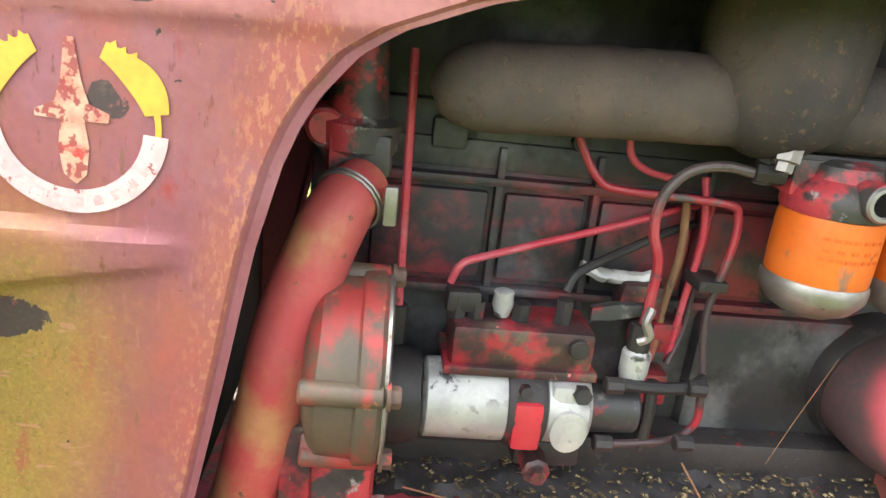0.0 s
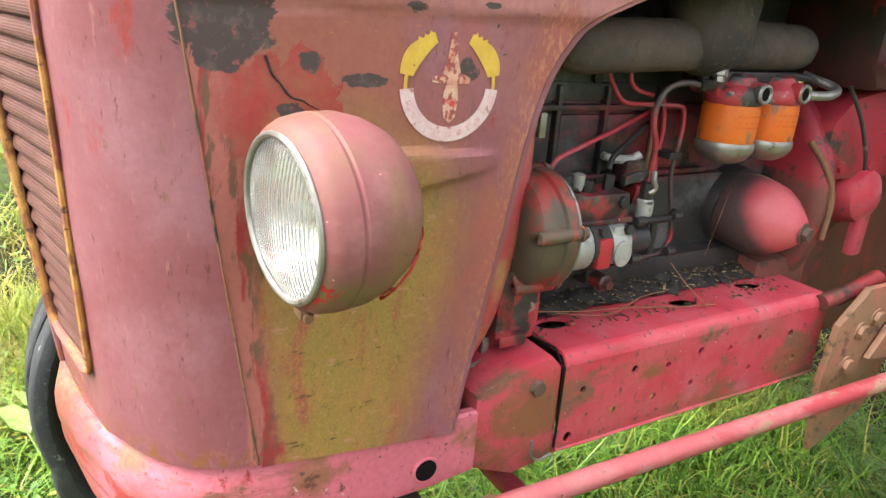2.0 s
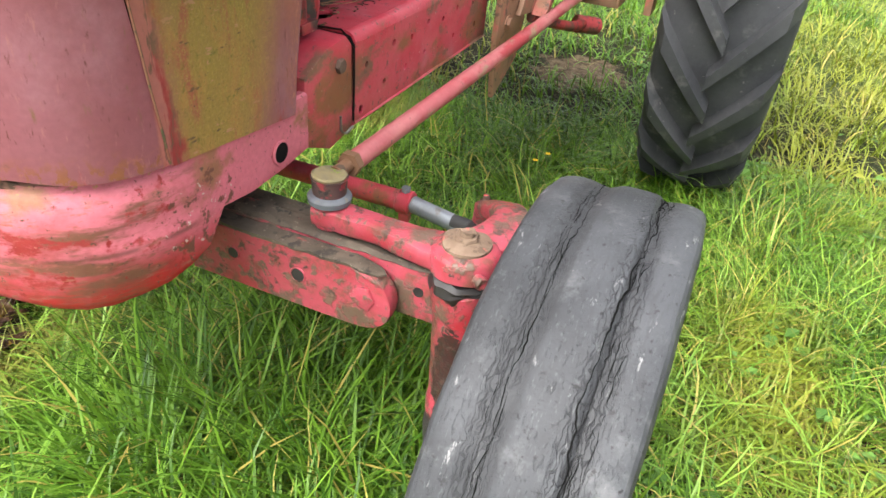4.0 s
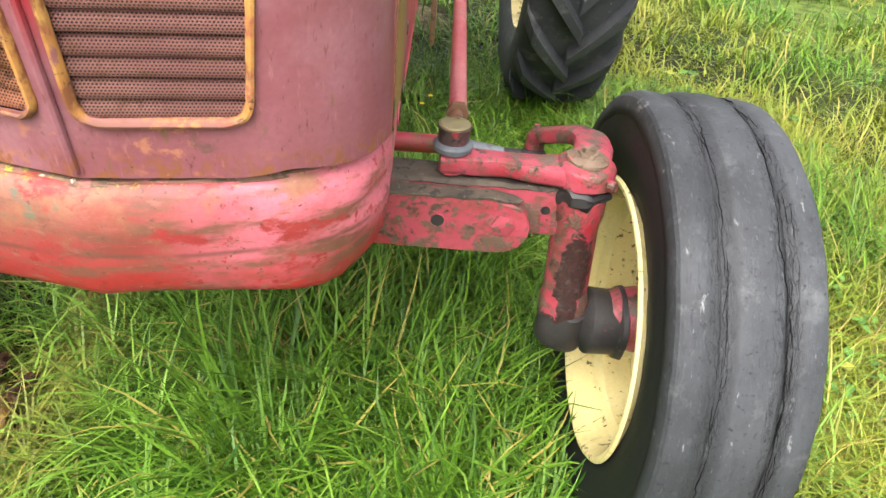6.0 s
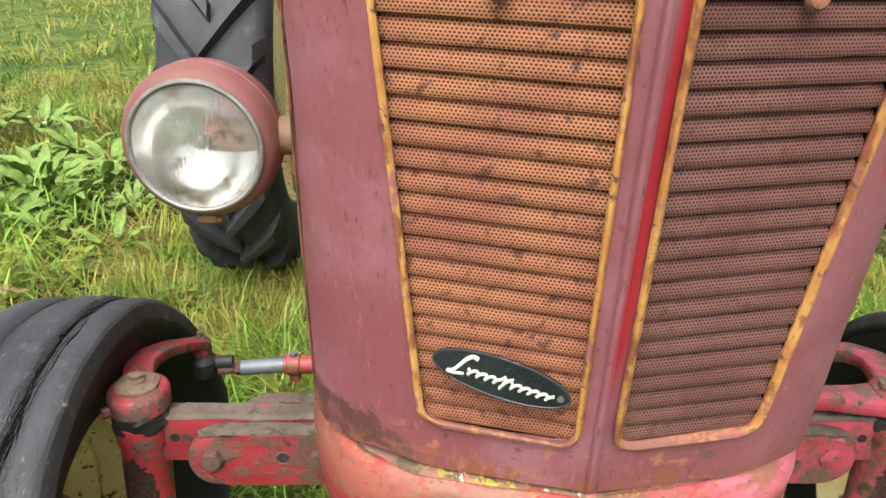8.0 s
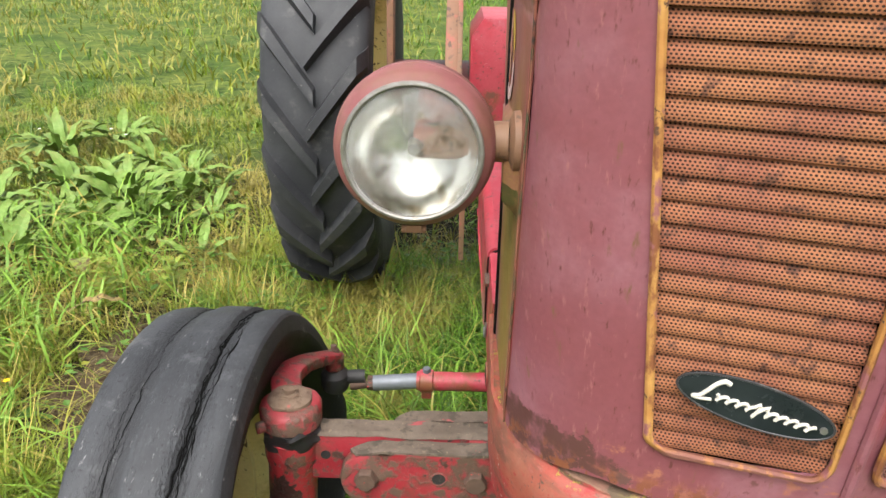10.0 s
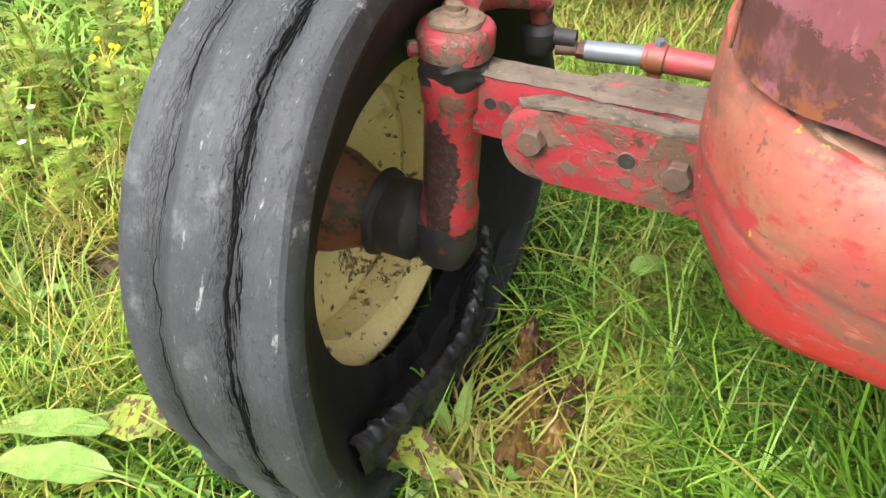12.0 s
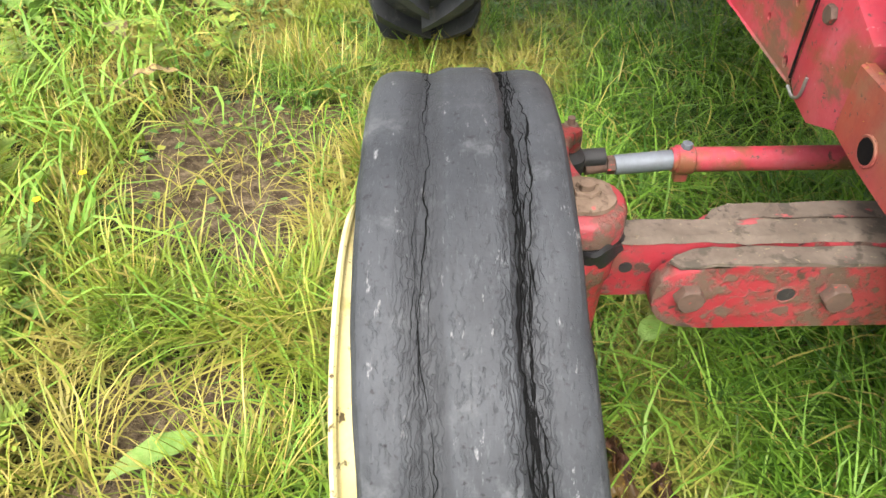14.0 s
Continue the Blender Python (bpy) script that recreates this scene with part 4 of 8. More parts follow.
def nose_panel():
    bm = bmesh.new()
    heights = arange(NOSE_LOW, NOSE_HIGH, 24)
    for s in (-1, 1):
        hole = grille_outline(s)
        c = Vector((0.098, 0.99))
        low, high = face_edge(s, NOSE_LOW), face_edge(s, NOSE_HIGH)
        outer = [(low * i / 8, NOSE_LOW) for i in range(8)] + [(face_edge(s, z), z) for z in heights] + [(high * (1 - i / 8), NOSE_HIGH) for i in range(1, 8)] + [(0.0, z) for z in heights[::-1]]
        inner = []
        for q in outer:
            d = Vector(q) - c
            best = 0.5
            for p0, p1 in zip(hole, hole[1:] + hole[:1]):
                e = Vector(p1) - Vector(p0)
                w = Vector(p0) - c
                det = d.x * -e.y + d.y * e.x
                if abs(det) > 1e-12:
                    t = (w.x * -e.y + w.y * e.x) / det
                    k = (d.x * w.y - d.y * w.x) / det
                    if t > 0 and -1e-6 <= k <= 1 + 1e-6:
                        best = t
            inner.append(tuple(c + d * best))
        mid = [((a[0] + b[0]) / 2, (a[1] + b[1]) / 2) for a, b in zip(outer, inner)]
        rows = [[bm.verts.new(on_face(s, u, z)) for u, z in loop] for loop in (outer, mid, inner)]
        for a, b in zip(rows, rows[1:]):
            bridge(bm, a, b)
        grid(bm, lambda t, z: nose_corner(s, t, z), arange(0, 1, 9), heights)
    bmesh.ops.remove_doubles(bm, verts=bm.verts, dist=0.0006)
    dent(bm, 0.0020, 7.0)
    dent(bm, 0.0008, 26.0)
    for v in bm.verts:
        # The lower edge is bent up near both corners.
        off = abs(v.co.x - MID) - 0.196
        v.co.z += 0.008 * math.exp(-(off / 0.032) ** 2) * max(0.0, 1 - (v.co.z - NOSE_LOW) / 0.04)
    thicken(bm, 0.002)
    return part("nose_panel", bm, bonnet_paint, tractor, "faded mauve-red sheet metal nose", 40)


nose_panel()

# Slot above the grilles, its shade a near-black sheet, and the core behind them.
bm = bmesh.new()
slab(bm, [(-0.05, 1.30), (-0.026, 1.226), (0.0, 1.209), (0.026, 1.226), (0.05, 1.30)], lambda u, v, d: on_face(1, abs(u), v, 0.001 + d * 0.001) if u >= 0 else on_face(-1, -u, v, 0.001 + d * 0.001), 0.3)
part("nose_slot", bm, dark_void, tractor, "near-black sheet painted as the shaded slot in the nose")
bm = bmesh.new()
tube(bm, [on_face(-1, 0.052, 1.30, 0.002), on_face(-1, 0.027, 1.226, 0.002), on_face(1, 0.0, 1.207, 0.004), on_face(1, 0.027, 1.226, 0.002), on_face(1, 0.052, 1.30, 0.002)], 0.0035, 8, 1)
part("slot_lip", bm, bonnet_paint, tractor)
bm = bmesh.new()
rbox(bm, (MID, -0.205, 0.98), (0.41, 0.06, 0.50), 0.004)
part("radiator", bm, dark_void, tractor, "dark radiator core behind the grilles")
bm = bmesh.new()
tube(bm, [on_face(1, 0, 0.735, 0.001), on_face(1, 0, 0.98, 0.001), on_face(1, 0, 1.205, 0.001)], 0.0045, 8, 6)
part("nose_ridge", bm, bonnet_paint, tractor)


def grille(s, slat_mat, text):
    frame_line = grille_outline(s, -0.001)
    bm = bmesh.new()
    tube(bm, [on_face(s, u, z, 0.003) for u, z in frame_line], 0.0052, 8, 1, True, 0.7)
    dent(bm, 0.0026, 55, s)
    g = part("grille", bm, frame_ochre, tractor, text)
    base = None
    pitch, n = 0.0199, 21
    for i in range(n):
        z0 = 0.793 + pitch * i
        t = (z0 + pitch / 2 - 0.785) / 0.42
        u0 = 0.0195
        w = 0.1405 + (0.045 if s > 0 else 0.037) * t
        bm = bmesh.new()
        prof = [(0.0, -0.002), (0.0, 0.0045), (0.004, 0.0058), (0.010, 0.0040), (0.016, 0.0005), (pitch + 0.001, -0.004)]

        def lay(u, j, s=s, z0=z0, w=w, prof=prof):
            dz, d = prof[j]
            wob = 0.0013 * noise.noise(Vector((u * 16, z0 * 31, s)))
            return on_face(s, u0 + w * u, z0 + dz + wob, d - 0.006 + wob)

        grid(bm, lay, arange(0, 1, 9), range(len(prof)))
        thicken(bm, 0.0008)
        part("slat", bm, slat_mat, g, sharp=50)
    bm = bmesh.new()
    c = on_face(s, 0.105, 1.192, 0.006)
    cyl(bm, c, c + Vector((0.0, -0.006, 0)), 0.009, 0.007, 14, edge=0.001)
    rbox(bm, c + Vector((0, 0.0, 0.013)), (0.012, 0.008, 0.018), 0.002)
    part("grille_catch", bm, rusty_steel, g)
    return g


grille(-1, slat_orange, "orange rusted slatted grille")
grille(1, slat_brown_shaded, "brown rusted slatted grille, coloured darker for its angle to the light")

# Oval badge with plain script-like strokes.
badge_c = on_face(-1, 0.088, 0.865, 0.010)
ax_u = (on_face(-1, 0.024, 0.838, 0.012) - on_face(-1, 0.160, 0.868, 0.012)).normalized()
ax_n = Vector((-0.25, -0.97, 0)).normalized()
ax_v = ax_n.cross(ax_u).normalized()
if ax_v.z < 0:
    ax_v = -ax_v


def on_badge(u, v, d):
    return badge_c + ax_u * u + ax_v * v + ax_n * d


bm = bmesh.new()
oval = [(0.063 * math.cos(t), 0.0200 * math.copysign(abs(math.sin(t)) ** 0.85, math.sin(t))) for t in arange(0, 2 * math.pi * 39 / 40, 40)]
slab(bm, oval, on_badge, 0.004, 0.0012)
badge = part("badge", bm, badge_black, tractor, "black oval badge with cream script")
bm = bmesh.new()
tube(bm, [on_badge(0.0635 * math.cos(t), 0.0204 * math.sin(t), 0.0035) for t in arange(0, 2 * math.pi * 39 / 40, 40)], 0.0012, 6, 1, True)
part("badge_rim", bm, dull_black, badge)
bm = bmesh.new()
stroke = [(-0.024, 0.0125), (-0.029, 0.0135), (-0.034, 0.009), (-0.039, 0.000), (-0.043, -0.006), (-0.048, -0.0085), (-0.041, -0.0085), (-0.033, -0.0065)]
tube(bm, [on_badge(u, v, 0.0048) for u, v in stroke], lambda t: 0.0022 - 0.0008 * t, 6, 5)
part("badge_initial", bm, badge_white, badge)
bm = bmesh.new()
wave = []
for t in arange(0, 1, 110):
    v = (0.0030 + (0.0042 if 0.40 < t < 0.50 else 0.0)) * math.cos(2 * math.pi * 10 * t)
    wave.append((-0.032 + 0.080 * t + 0.0016 * math.sin(2 * math.pi * 10 * t) + 0.45 * v, -0.0030 + v))
tube(bm, [on_badge(u, v, 0.0048) for u, v in wave], 0.0015, 6, 1)
part("badge_script", bm, badge_white, badge)
bm = bmesh.new()
cyl(bm, on_badge(0.055, 0, 0.004), on_badge(0.055, 0, 0.006), 0.003, n=10)
part("badge_rivet", bm, dull_metal, badge)

# Side panels with the swept rear edge, and the hood above them.
EDGE = [(0.055, 0.702), (0.060, 0.752), (0.081, 0.855), (0.098, 0.938), (0.115, 1.026), (0.129, 1.080), (0.139, 1.105), (0.150, 1.124), (0.171, 1.149), (0.195, 1.165), (0.242, 1.184), (0.303, 1.1995)]


def hem_z(y):
    """The lower edge of the hood."""
    return 1.1875 + 0.052 * y


def edge_y(z):
    for (ya, za), (yb, zb) in zip(EDGE, EDGE[1:]):
        if z <= zb:
            return ya + (yb - ya) * max(0.0, (z - za) / (zb - za))
    return EDGE[-1][0]


def bulge(y, z):
    """The pressed swelling behind the lamp."""
    if not -0.16 < y < 0.075:
        return 0.0
    t = (0.072 - y) / 0.23
    half = 0.008 + 0.030 * t
    c = 1.021 - 0.016 * t
    d = abs(z - c) / half
    if d >= 1.25:
        return 0.0
    fall = 1.0 if d < 0.7 else 1 - ((d - 0.7) / 0.55) ** 2 * (3 - 2 * (d - 0.7) / 0.55) if d < 1.25 else 0
    tip = min(1.0, (0.075 - y) / 0.02)
    return (0.003 + 0.012 * t) * max(0.0, fall) * tip


def side_panel(s):
    bm = bmesh.new()
    zs = [0.7015 + 0.0001 * 0, *arange(0.712, 0.95, 14), *arange(0.955, 1.075, 31), *arange(1.08, 1.199, 26)]

    def lay(u, z):
        y0 = seam_y(z) + 0.0006
        top = hem_z(0.0) + 0.05 * 0.3
        y1 = edge_y(z)
        y = y0 + (y1 - y0) * u
        zz = z
        if z < 0.75:
            low = 0.7265 - 0.10 * (y + 0.173)
            zz = low + (z - 0.7015) / (0.75 - 0.7015) * (0.75 - low)
        limit = hem_z(y) + 0.004
        if z > 1.12:
            zz = 1.12 + (z - 1.12) / (1.199 - 1.12) * max(0.0, (min(limit, 1.199) - 1.12)) if y < 0.16 else min(z, limit)
        x = side_x(s) + bulge(y, zz)
        if zz > 1.155:
            x += 0.003 * min(1.0, (zz - 1.155) / 0.008)
        if u > 0.97 and z < 1.19:
            x -= 0.004
        return Vector((s * x, y, zz))

    grid(bm, lay, [*arange(0, 0.95, 30), 0.965, 0.98, 1.0], zs)
    dent(bm, 0.0012, 9, 3 * s)
    thicken(bm, 0.002)
    return part("side_panel", bm, bonnet_paint, tractor, "red side panel stained with yellow-green algae", 25)


for s in (1, -1):
    side_panel(s)

# Hood: lower flange, sides and rounded top, from the nose back over the engine.
bm = bmesh.new()
HOOD = [(0.2945, 0.0, 1), (0.2965, 0.004, 1), (0.2975, 0.012, 1), (0.2965, 0.020, 1), (0.2985, 0.028, 1), (0.2985, 0.10, 1), (0.29, 0.15, 1), (0.262, 0.185, 1), (0.21, 0.205, 1), (0.10, 0.215, 1), (0.0, 0.218, 1)]
sec = [(-x, h) for x, h, _ in HOOD] + [(x, h) for x, h, _ in HOOD[-2::-1]]
ys = [-0.245, -0.235, *arange(-0.2, 1.1, 28)]
grid(bm, lambda i, y: Vector((sec[i][0] * (0.962 if y < -0.236 else 0.977) + 0.0068, y, hem_z(y) + sec[i][1])), range(len(sec)), ys)
dent(bm, 0.0010, 8, 5)
thicken(bm, 0.002)
part("hood", bm, bonnet_paint, tractor, "faded red hood with moss on its lower edge", 30)
bm = bmesh.new()
tops = [i for i in range(len(sec)) if sec[i][1] > 0.09]


def hood_nose(i, t):
    """Sheet from the hood's front edge down to the nose."""
    x = sec[i][0] * 0.962 + 0.0068
    a = Vector((x, -0.243, hem_z(-0.243) + sec[i][1]))
    side = 1 if x > MID else -1
    u, edge = abs(x - MID), face_edge(side, 1.298)
    b = on_face(side, u, 1.298) if u < edge else nose_corner(side, min(1.0, (u - edge) / (side_x(side) - edge)), 1.298)
    return a.lerp(b, t) + Vector((0, 0, 0.03 * math.sin(math.pi * t)))


grid(bm, hood_nose, tops, arange(0, 1, 6))
part("hood_front", bm, bonnet_paint, tractor)


def hood_transfer(s):
    bm = bmesh.new()
    x = side_x(s) + 0.0085

    def lay(y, h, d):
        return Vector((s * (x + d), y, hem_z(y) + h))

    def rounded(y0, y1, h0, h1, r):
        pts = []
        for cy, ch, a in ((y1 - r, h0 + r, -90), (y1 - r, h1 - r, 0), (y0 + r, h1 - r, 90), (y0 + r, h0 + r, 180)):
            pts += [(cy + r * math.cos(radians(a + 15 * i)), ch + r * math.sin(radians(a + 15 * i))) for i in range(7)]
        return pts

    slab(bm, rounded(-0.195, 0.402, 0.031, 0.098, 0.020), lay, 0.0006)
    t = part("hood_transfer", bm, decal_pink, tractor, "faded black and pink transfer with plain bars")
    bm = bmesh.new()
    slab(bm, rounded(-0.172, 0.385, 0.040, 0.094, 0.012), lambda y, h, d: lay(y, h, d + 0.0007), 0.0004)
    part("transfer_field", bm, decal_black, t)
    for y0, w in ((-0.13, 0.036), (-0.085, 0.036), (-0.04, 0.036), (0.005, 0.036), (0.05, 0.036), (0.10, 0.034), (0.142, 0.034), (0.184, 0.034), (0.236, 0.04), (0.284, 0.04), (0.332, 0.04)):
        bm = bmesh.new()
        slab(bm, [(y0, 0.050), (y0 + w, 0.050), (y0 + w, 0.088), (y0, 0.088)], lambda y, h, d: lay(y, h, d + 0.0012), 0.0004)
        part("transfer_bar", bm, decal_pink, t)


for s in (1, -1):
    hood_transfer(s)


def emblem(s):
    """Round transfer: two yellow ears, a pale band below, a plain upright figure in the middle."""
    cy, cz = 0.0115, 1.0955

    def lay(u, v, d):
        x = side_x(s) + bulge(cy + u, cz + v) + 0.0011 + d
        return Vector((s * x, cy + u, cz + v))

    def arc(bm, a0, a1, r0, r1, ragged=0.0):
        n = 26
        for i in range(n):
            q = []
            for j in (i, i + 1):
                a = radians(a0 + (a1 - a0) * j / n)
                t = j / n
                k0, k1 = (r0(t), r1(t))
                q.append(((k0 * math.cos(a), k0 * math.sin(a)), (k1 * math.cos(a), k1 * math.sin(a))))
            if i == 0:
                near, far = [q[0][0]], [q[0][1]]
            near.append(q[1][0])
            far.append(q[1][1])
        slab(bm, near + far[::-1], lay, 0.00025)

    bm = bmesh.new()
    arc(bm, 185, 355, lambda t: 0.0395, lambda t: 0.0535)
    e = part("emblem", bm, emblem_white, tractor, "worn round transfer of a yellow wreath")
    for a in range(202, 340, 14):
        bm = bmesh.new()
        c, t = Vector((math.cos(radians(a)), math.sin(radians(a)))), Vector((-math.sin(radians(a)), math.cos(radians(a))))
        slab(bm, [tuple(c * r + t * w) for r, w in ((0.0435, -0.0028), (0.0495, -0.0028), (0.0495, 0.0028), (0.0435, 0.0028))], lambda u, v, d: lay(u, v, d + 0.0003), 0.0002)
        part("worn_bar", bm, emblem_mark, e)
    for side in (1, -1):
        bm = bmesh.new()
        a0, a1 = (10, 66) if side > 0 else (170, 114)
        arc(bm, a0, a1, lambda t: 0.041 - 0.003 * math.sin(t * 3.1), lambda t: 0.0545 - 0.004 * t + 0.004 * math.sin(3.1 * min(1, 1.3 * t)) + (0.003 if int(t * 26) % 3 == 0 and t > 0.6 else 0))
        arc(bm, (-5 if side > 0 else 185), a0, lambda t: 0.046, lambda t: 0.0495)
        part("yellow_ear", bm, emblem_yellow, e)
    bm = bmesh.new()
    slab(bm, [(-0.002, 0.047), (0.003, 0.047), (0.006, 0.024), (0.010, 0.011), (0.021, 0.006), (0.020, 0.001), (0.007, 0.001), (0.009, -0.014), (0.007, -0.030), (0.001, -0.036), (-0.006, -0.030), (-0.008, -0.014), (-0.006, 0.001), (-0.020, 0.002), (-0.020, 0.006), (-0.009, 0.011), (-0.005, 0.024)], lay, 0.0002)
    part("centre_figure", bm, emblem_sword, e)


emblem(1)
emblem(-1)

# Branching crack in the paint.
bm = bmesh.new()
tube(bm, [(0.2908, -0.164, 1.117), (0.2909, -0.158, 1.101), (0.2909, -0.151, 1.094), (0.2909, -0.143, 1.084), (0.2909, -0.132, 1.081), (0.2909, -0.123, 1.075), (0.2909, -0.096, 1.062), (0.2909, -0.072, 1.056)], lambda t: 0.0026 - 0.002 * t, 6, 5, flat=0.5)
dent(bm, 0.0010, 90)
part("paint_crack", bm, greasy_black, tractor)

# Peeled seam strip where nose and side panel meet.
for s in (1, -1):
    bm = bmesh.new()
    tube(bm, [(s * (side_x(s) + 0.0008), seam_y(z) - 0.001, z) for z in arange(0.73, 1.175, 12)], 0.0013, 6, 1)
    dent(bm, 0.0012, 60)
    part("seam_gap", bm, hub_grime, tractor)


def headlamp(c, ax, s, k):
    """A bullet-shaped lamp with a ribbed glass, on a short stalk."""
    c, ax = Vector(c), Vector(ax).normalized()
    bm = bmesh.new()
    lathe(bm, [(k * a, k * b) for a, b in ((0.0, 0.0600), (0.004, 0.0665), (0.011, 0.0700), (0.023, 0.0720), (0.0245, 0.0705), (0.026, 0.0705), (0.0275, 0.0722), (0.044, 0.0715), (0.061, 0.0665), (0.077, 0.0575), (0.088, 0.0450), (0.095, 0.0300), (0.099, 0.0150), (0.100, 0.001))], c, -ax, 56, False)
    lamp = part("headlamp", bm, lamp_paint, tractor, "round headlamp with faded pink-red shell")
    bm = bmesh.new()
    a, b, d = basis(ax)
    tube(bm, [c + a * 0.0592 * k * math.cos(t) + b * 0.0592 * k * math.sin(t) + ax * 0.001 for t in arange(0, 2 * math.pi * 47 / 48, 48)], 0.0028, 8, 1, True)
    part("rim", bm, dull_metal, lamp, "tarnished metal lens ring")
    bm = bmesh.new()
    lathe(bm, [(k * a, k * b) for a, b in ((0.0, 0.0570), (0.003, 0.048), (0.006, 0.034), (0.0078, 0.018), (0.0085, 0.001))], c, ax, 48, False)
    thicken(bm, 0.0015)
    glass = part("lens", bm, lamp_glass, lamp, "ribbed dusty glass lens")
    glass.visible_shadow = False
    bm = bmesh.new()
    lathe(bm, [(k * a, k * b) for a, b in ((0.0, 0.0575), (0.012, 0.0535), (0.024, 0.045), (0.034, 0.032), (0.040, 0.018), (0.042, 0.001))], c - ax * 0.001, -ax, 48, False)
    part("reflector", bm, reflector, lamp)
    bm = bmesh.new()
    cyl(bm, c - ax * 0.04, c - ax * 0.012, 0.007, 0.006, 14, edge=0.001)
    part("bulb", bm, dull_metal, lamp)
    bm = bmesh.new()
    foot = Vector((s * (side_x(s) + 0.009), c.y + 0.035, c.z + 0.004))
    cyl(bm, c - ax * 0.045, foot, 0.016, 0.020, 18)
    lathe(bm, [(0.0, 0.030), (0.006, 0.029), (0.010, 0.020)], Vector((s * side_x(s), foot.y, foot.z)), (s, 0, 0), 22)
    part("stalk", bm, strut_paint, lamp)
    bm = bmesh.new()
    low = c - ax * 0.018 - Vector((0, 0, 0.074 * k))
    rbox(bm, low, (0.016, 0.012, 0.008), 0.002)
    cyl(bm, low + Vector((-0.012, 0, -0.002)), low + Vector((0.012, 0, -0.002)), 0.004, n=10)
    part("clamp_screw", bm, rusty_steel, lamp)
    return lamp


lamp_left = headlamp((0.384, -0.180, 1.008), (0.12, -1, -0.05), 1, 1.06)
# Scratches of bare red on the lamp's shell, drawn round its axis: (share of the length, angle).
lamp_c, lamp_ax = Vector((0.384, -0.180, 1.008)), Vector((0.12, -1, -0.05)).normalized()


def on_shell(h, turn):
    r = 0.0775 * math.sqrt(max(0.0, 1 - max(0.0, (h - 0.045) / 0.061) ** 2)) + 0.0004
    side, up = Vector((0.99, 0.12, 0.0)), Vector((0, -0.05, 1.0))
    return lamp_c - lamp_ax * h + side * r * math.cos(radians(turn)) + up * r * math.sin(radians(turn))


for line in ([(0.086, -4), (0.087, -14), (0.083, -20), (0.084, -28), (0.076, -32), (0.070, -42), (0.062, -40)], [(0.078, -38), (0.068, -46), (0.062, -56), (0.066, -66), (0.074, -60), (0.066, -52)], [(0.080, -30), (0.072, -36), (0.064, -36)]):
    bm = bmesh.new()
    tube(bm, [on_shell(h, t) for h, t in line], lambda t: 0.0016 - 0.0008 * abs(2 * t - 1), 6, 6, flat=0.5)
    dent(bm, 0.0007, 160)
    part("scratch", bm, scratch_red, lamp_left)
headlamp((-0.376, -0.184, 1.030), (-0.03, -1, 0.0), -1, 1.07)

# ---- the tractor: bumper casting, frame rails ----
# Half outline of the bumper's upper edge, from the middle to the rear end of its arm.
BUMP = [(0.0, -0.338), (0.10, -0.321), (0.175, -0.300), (0.207, -0.285), (0.232, -0.266), (0.250, -0.245), (0.265, -0.218), (0.279, -0.186), (0.286, -0.155), (0.288, -0.125), (0.288, -0.098), (0.286, -0.04), (0.285, 0.03), (0.284, 0.088)]
BUMP_LOW = [0.583, 0.587, 0.579, 0.571, 0.565, 0.565, 0.570, 0.578, 0.588, 0.600, 0.640, 0.632, 0.634, 0.640]


def along(line, t):
    """A point at share t of a list, by its steps."""
    k = t * (len(line) - 1)
    i = min(int(k), len(line) - 2)
    f = k - i
    return tuple(a + (b - a) * f for a, b in zip(line[i], line[i + 1]))


def bumper():
    bm = bmesh.new()
    vs = [-0.10, -0.03, 0.0, 0.02, 0.08, 0.18, 0.30, 0.42, 0.50, 0.56, 0.68, 0.82, 0.93, 0.98, 1.0, 1.03, 1.10]
    us = [i / 104 for i in range(105)]

    def lay(u, v):
        s = -1 if u < 0.5 else 1
        t = abs(u - 0.5) * 2
        (x, y), (low,) = along(BUMP, t), along([(q,) for q in BUMP_LOW], t)
        high = 0.7235 - 0.018 * max(0.0, (y + 0.16)) - (0.004 if t < 0.2 else 0)
        z = low + (high - low) * min(1.0, max(0.0, v))
        front = max(0.0, min(1.0, (-0.10 - y) / 0.12))
        inn = 0.020 * front * (1 - min(1.0, max(0.0, v))) ** 3.5
        if v < 0:
            inn += 0.03 * -v / 0.1
            z -= 0.001
        if v > 1:
            inn += 0.12 * (v - 1)
            z += 0.0015
        if v > 0.78:
            inn += 0.013 * front * ((min(v, 1.0) - 0.78) / 0.22) ** 2
        if v in (0.0, 1.0):
            inn += 0.003
        n = Vector((x * 1.3, y + 0.02, 0)).normalized() if y < -0.1 else Vector((1, 0, 0))
        crease = (0.0018 if s > 0 else 0.0010) * front * math.exp(-((v - 0.55 - 0.06 * math.sin(9 * u)) / 0.06) ** 2)
        if s > 0:
            crease += 0.0032 * math.exp(-((t - 0.47) / 0.17) ** 2) * math.sin(15 * v + 9 * t) * max(0.0, 1 - abs(v - 0.55) / 0.45)
        p = Vector((x, y, z)) - n * (inn + crease)
        p.x = max(p.x, 0.0)
        p.x = p.x * s + 0.006 * front
        if front > 0.3:
            p += noise.noise_vector(p * 9) * (0.0045 if s > 0 else 0.0028) * front
        return p

    grid(bm, lay, us, vs)
    bmesh.ops.remove_doubles(bm, verts=bm.verts, dist=0.0004)
    thicken(bm, 0.008)
    return part("bumper", bm, bumper_paint, tractor, "dented salmon-red front bumper casting", 40)


bumper()

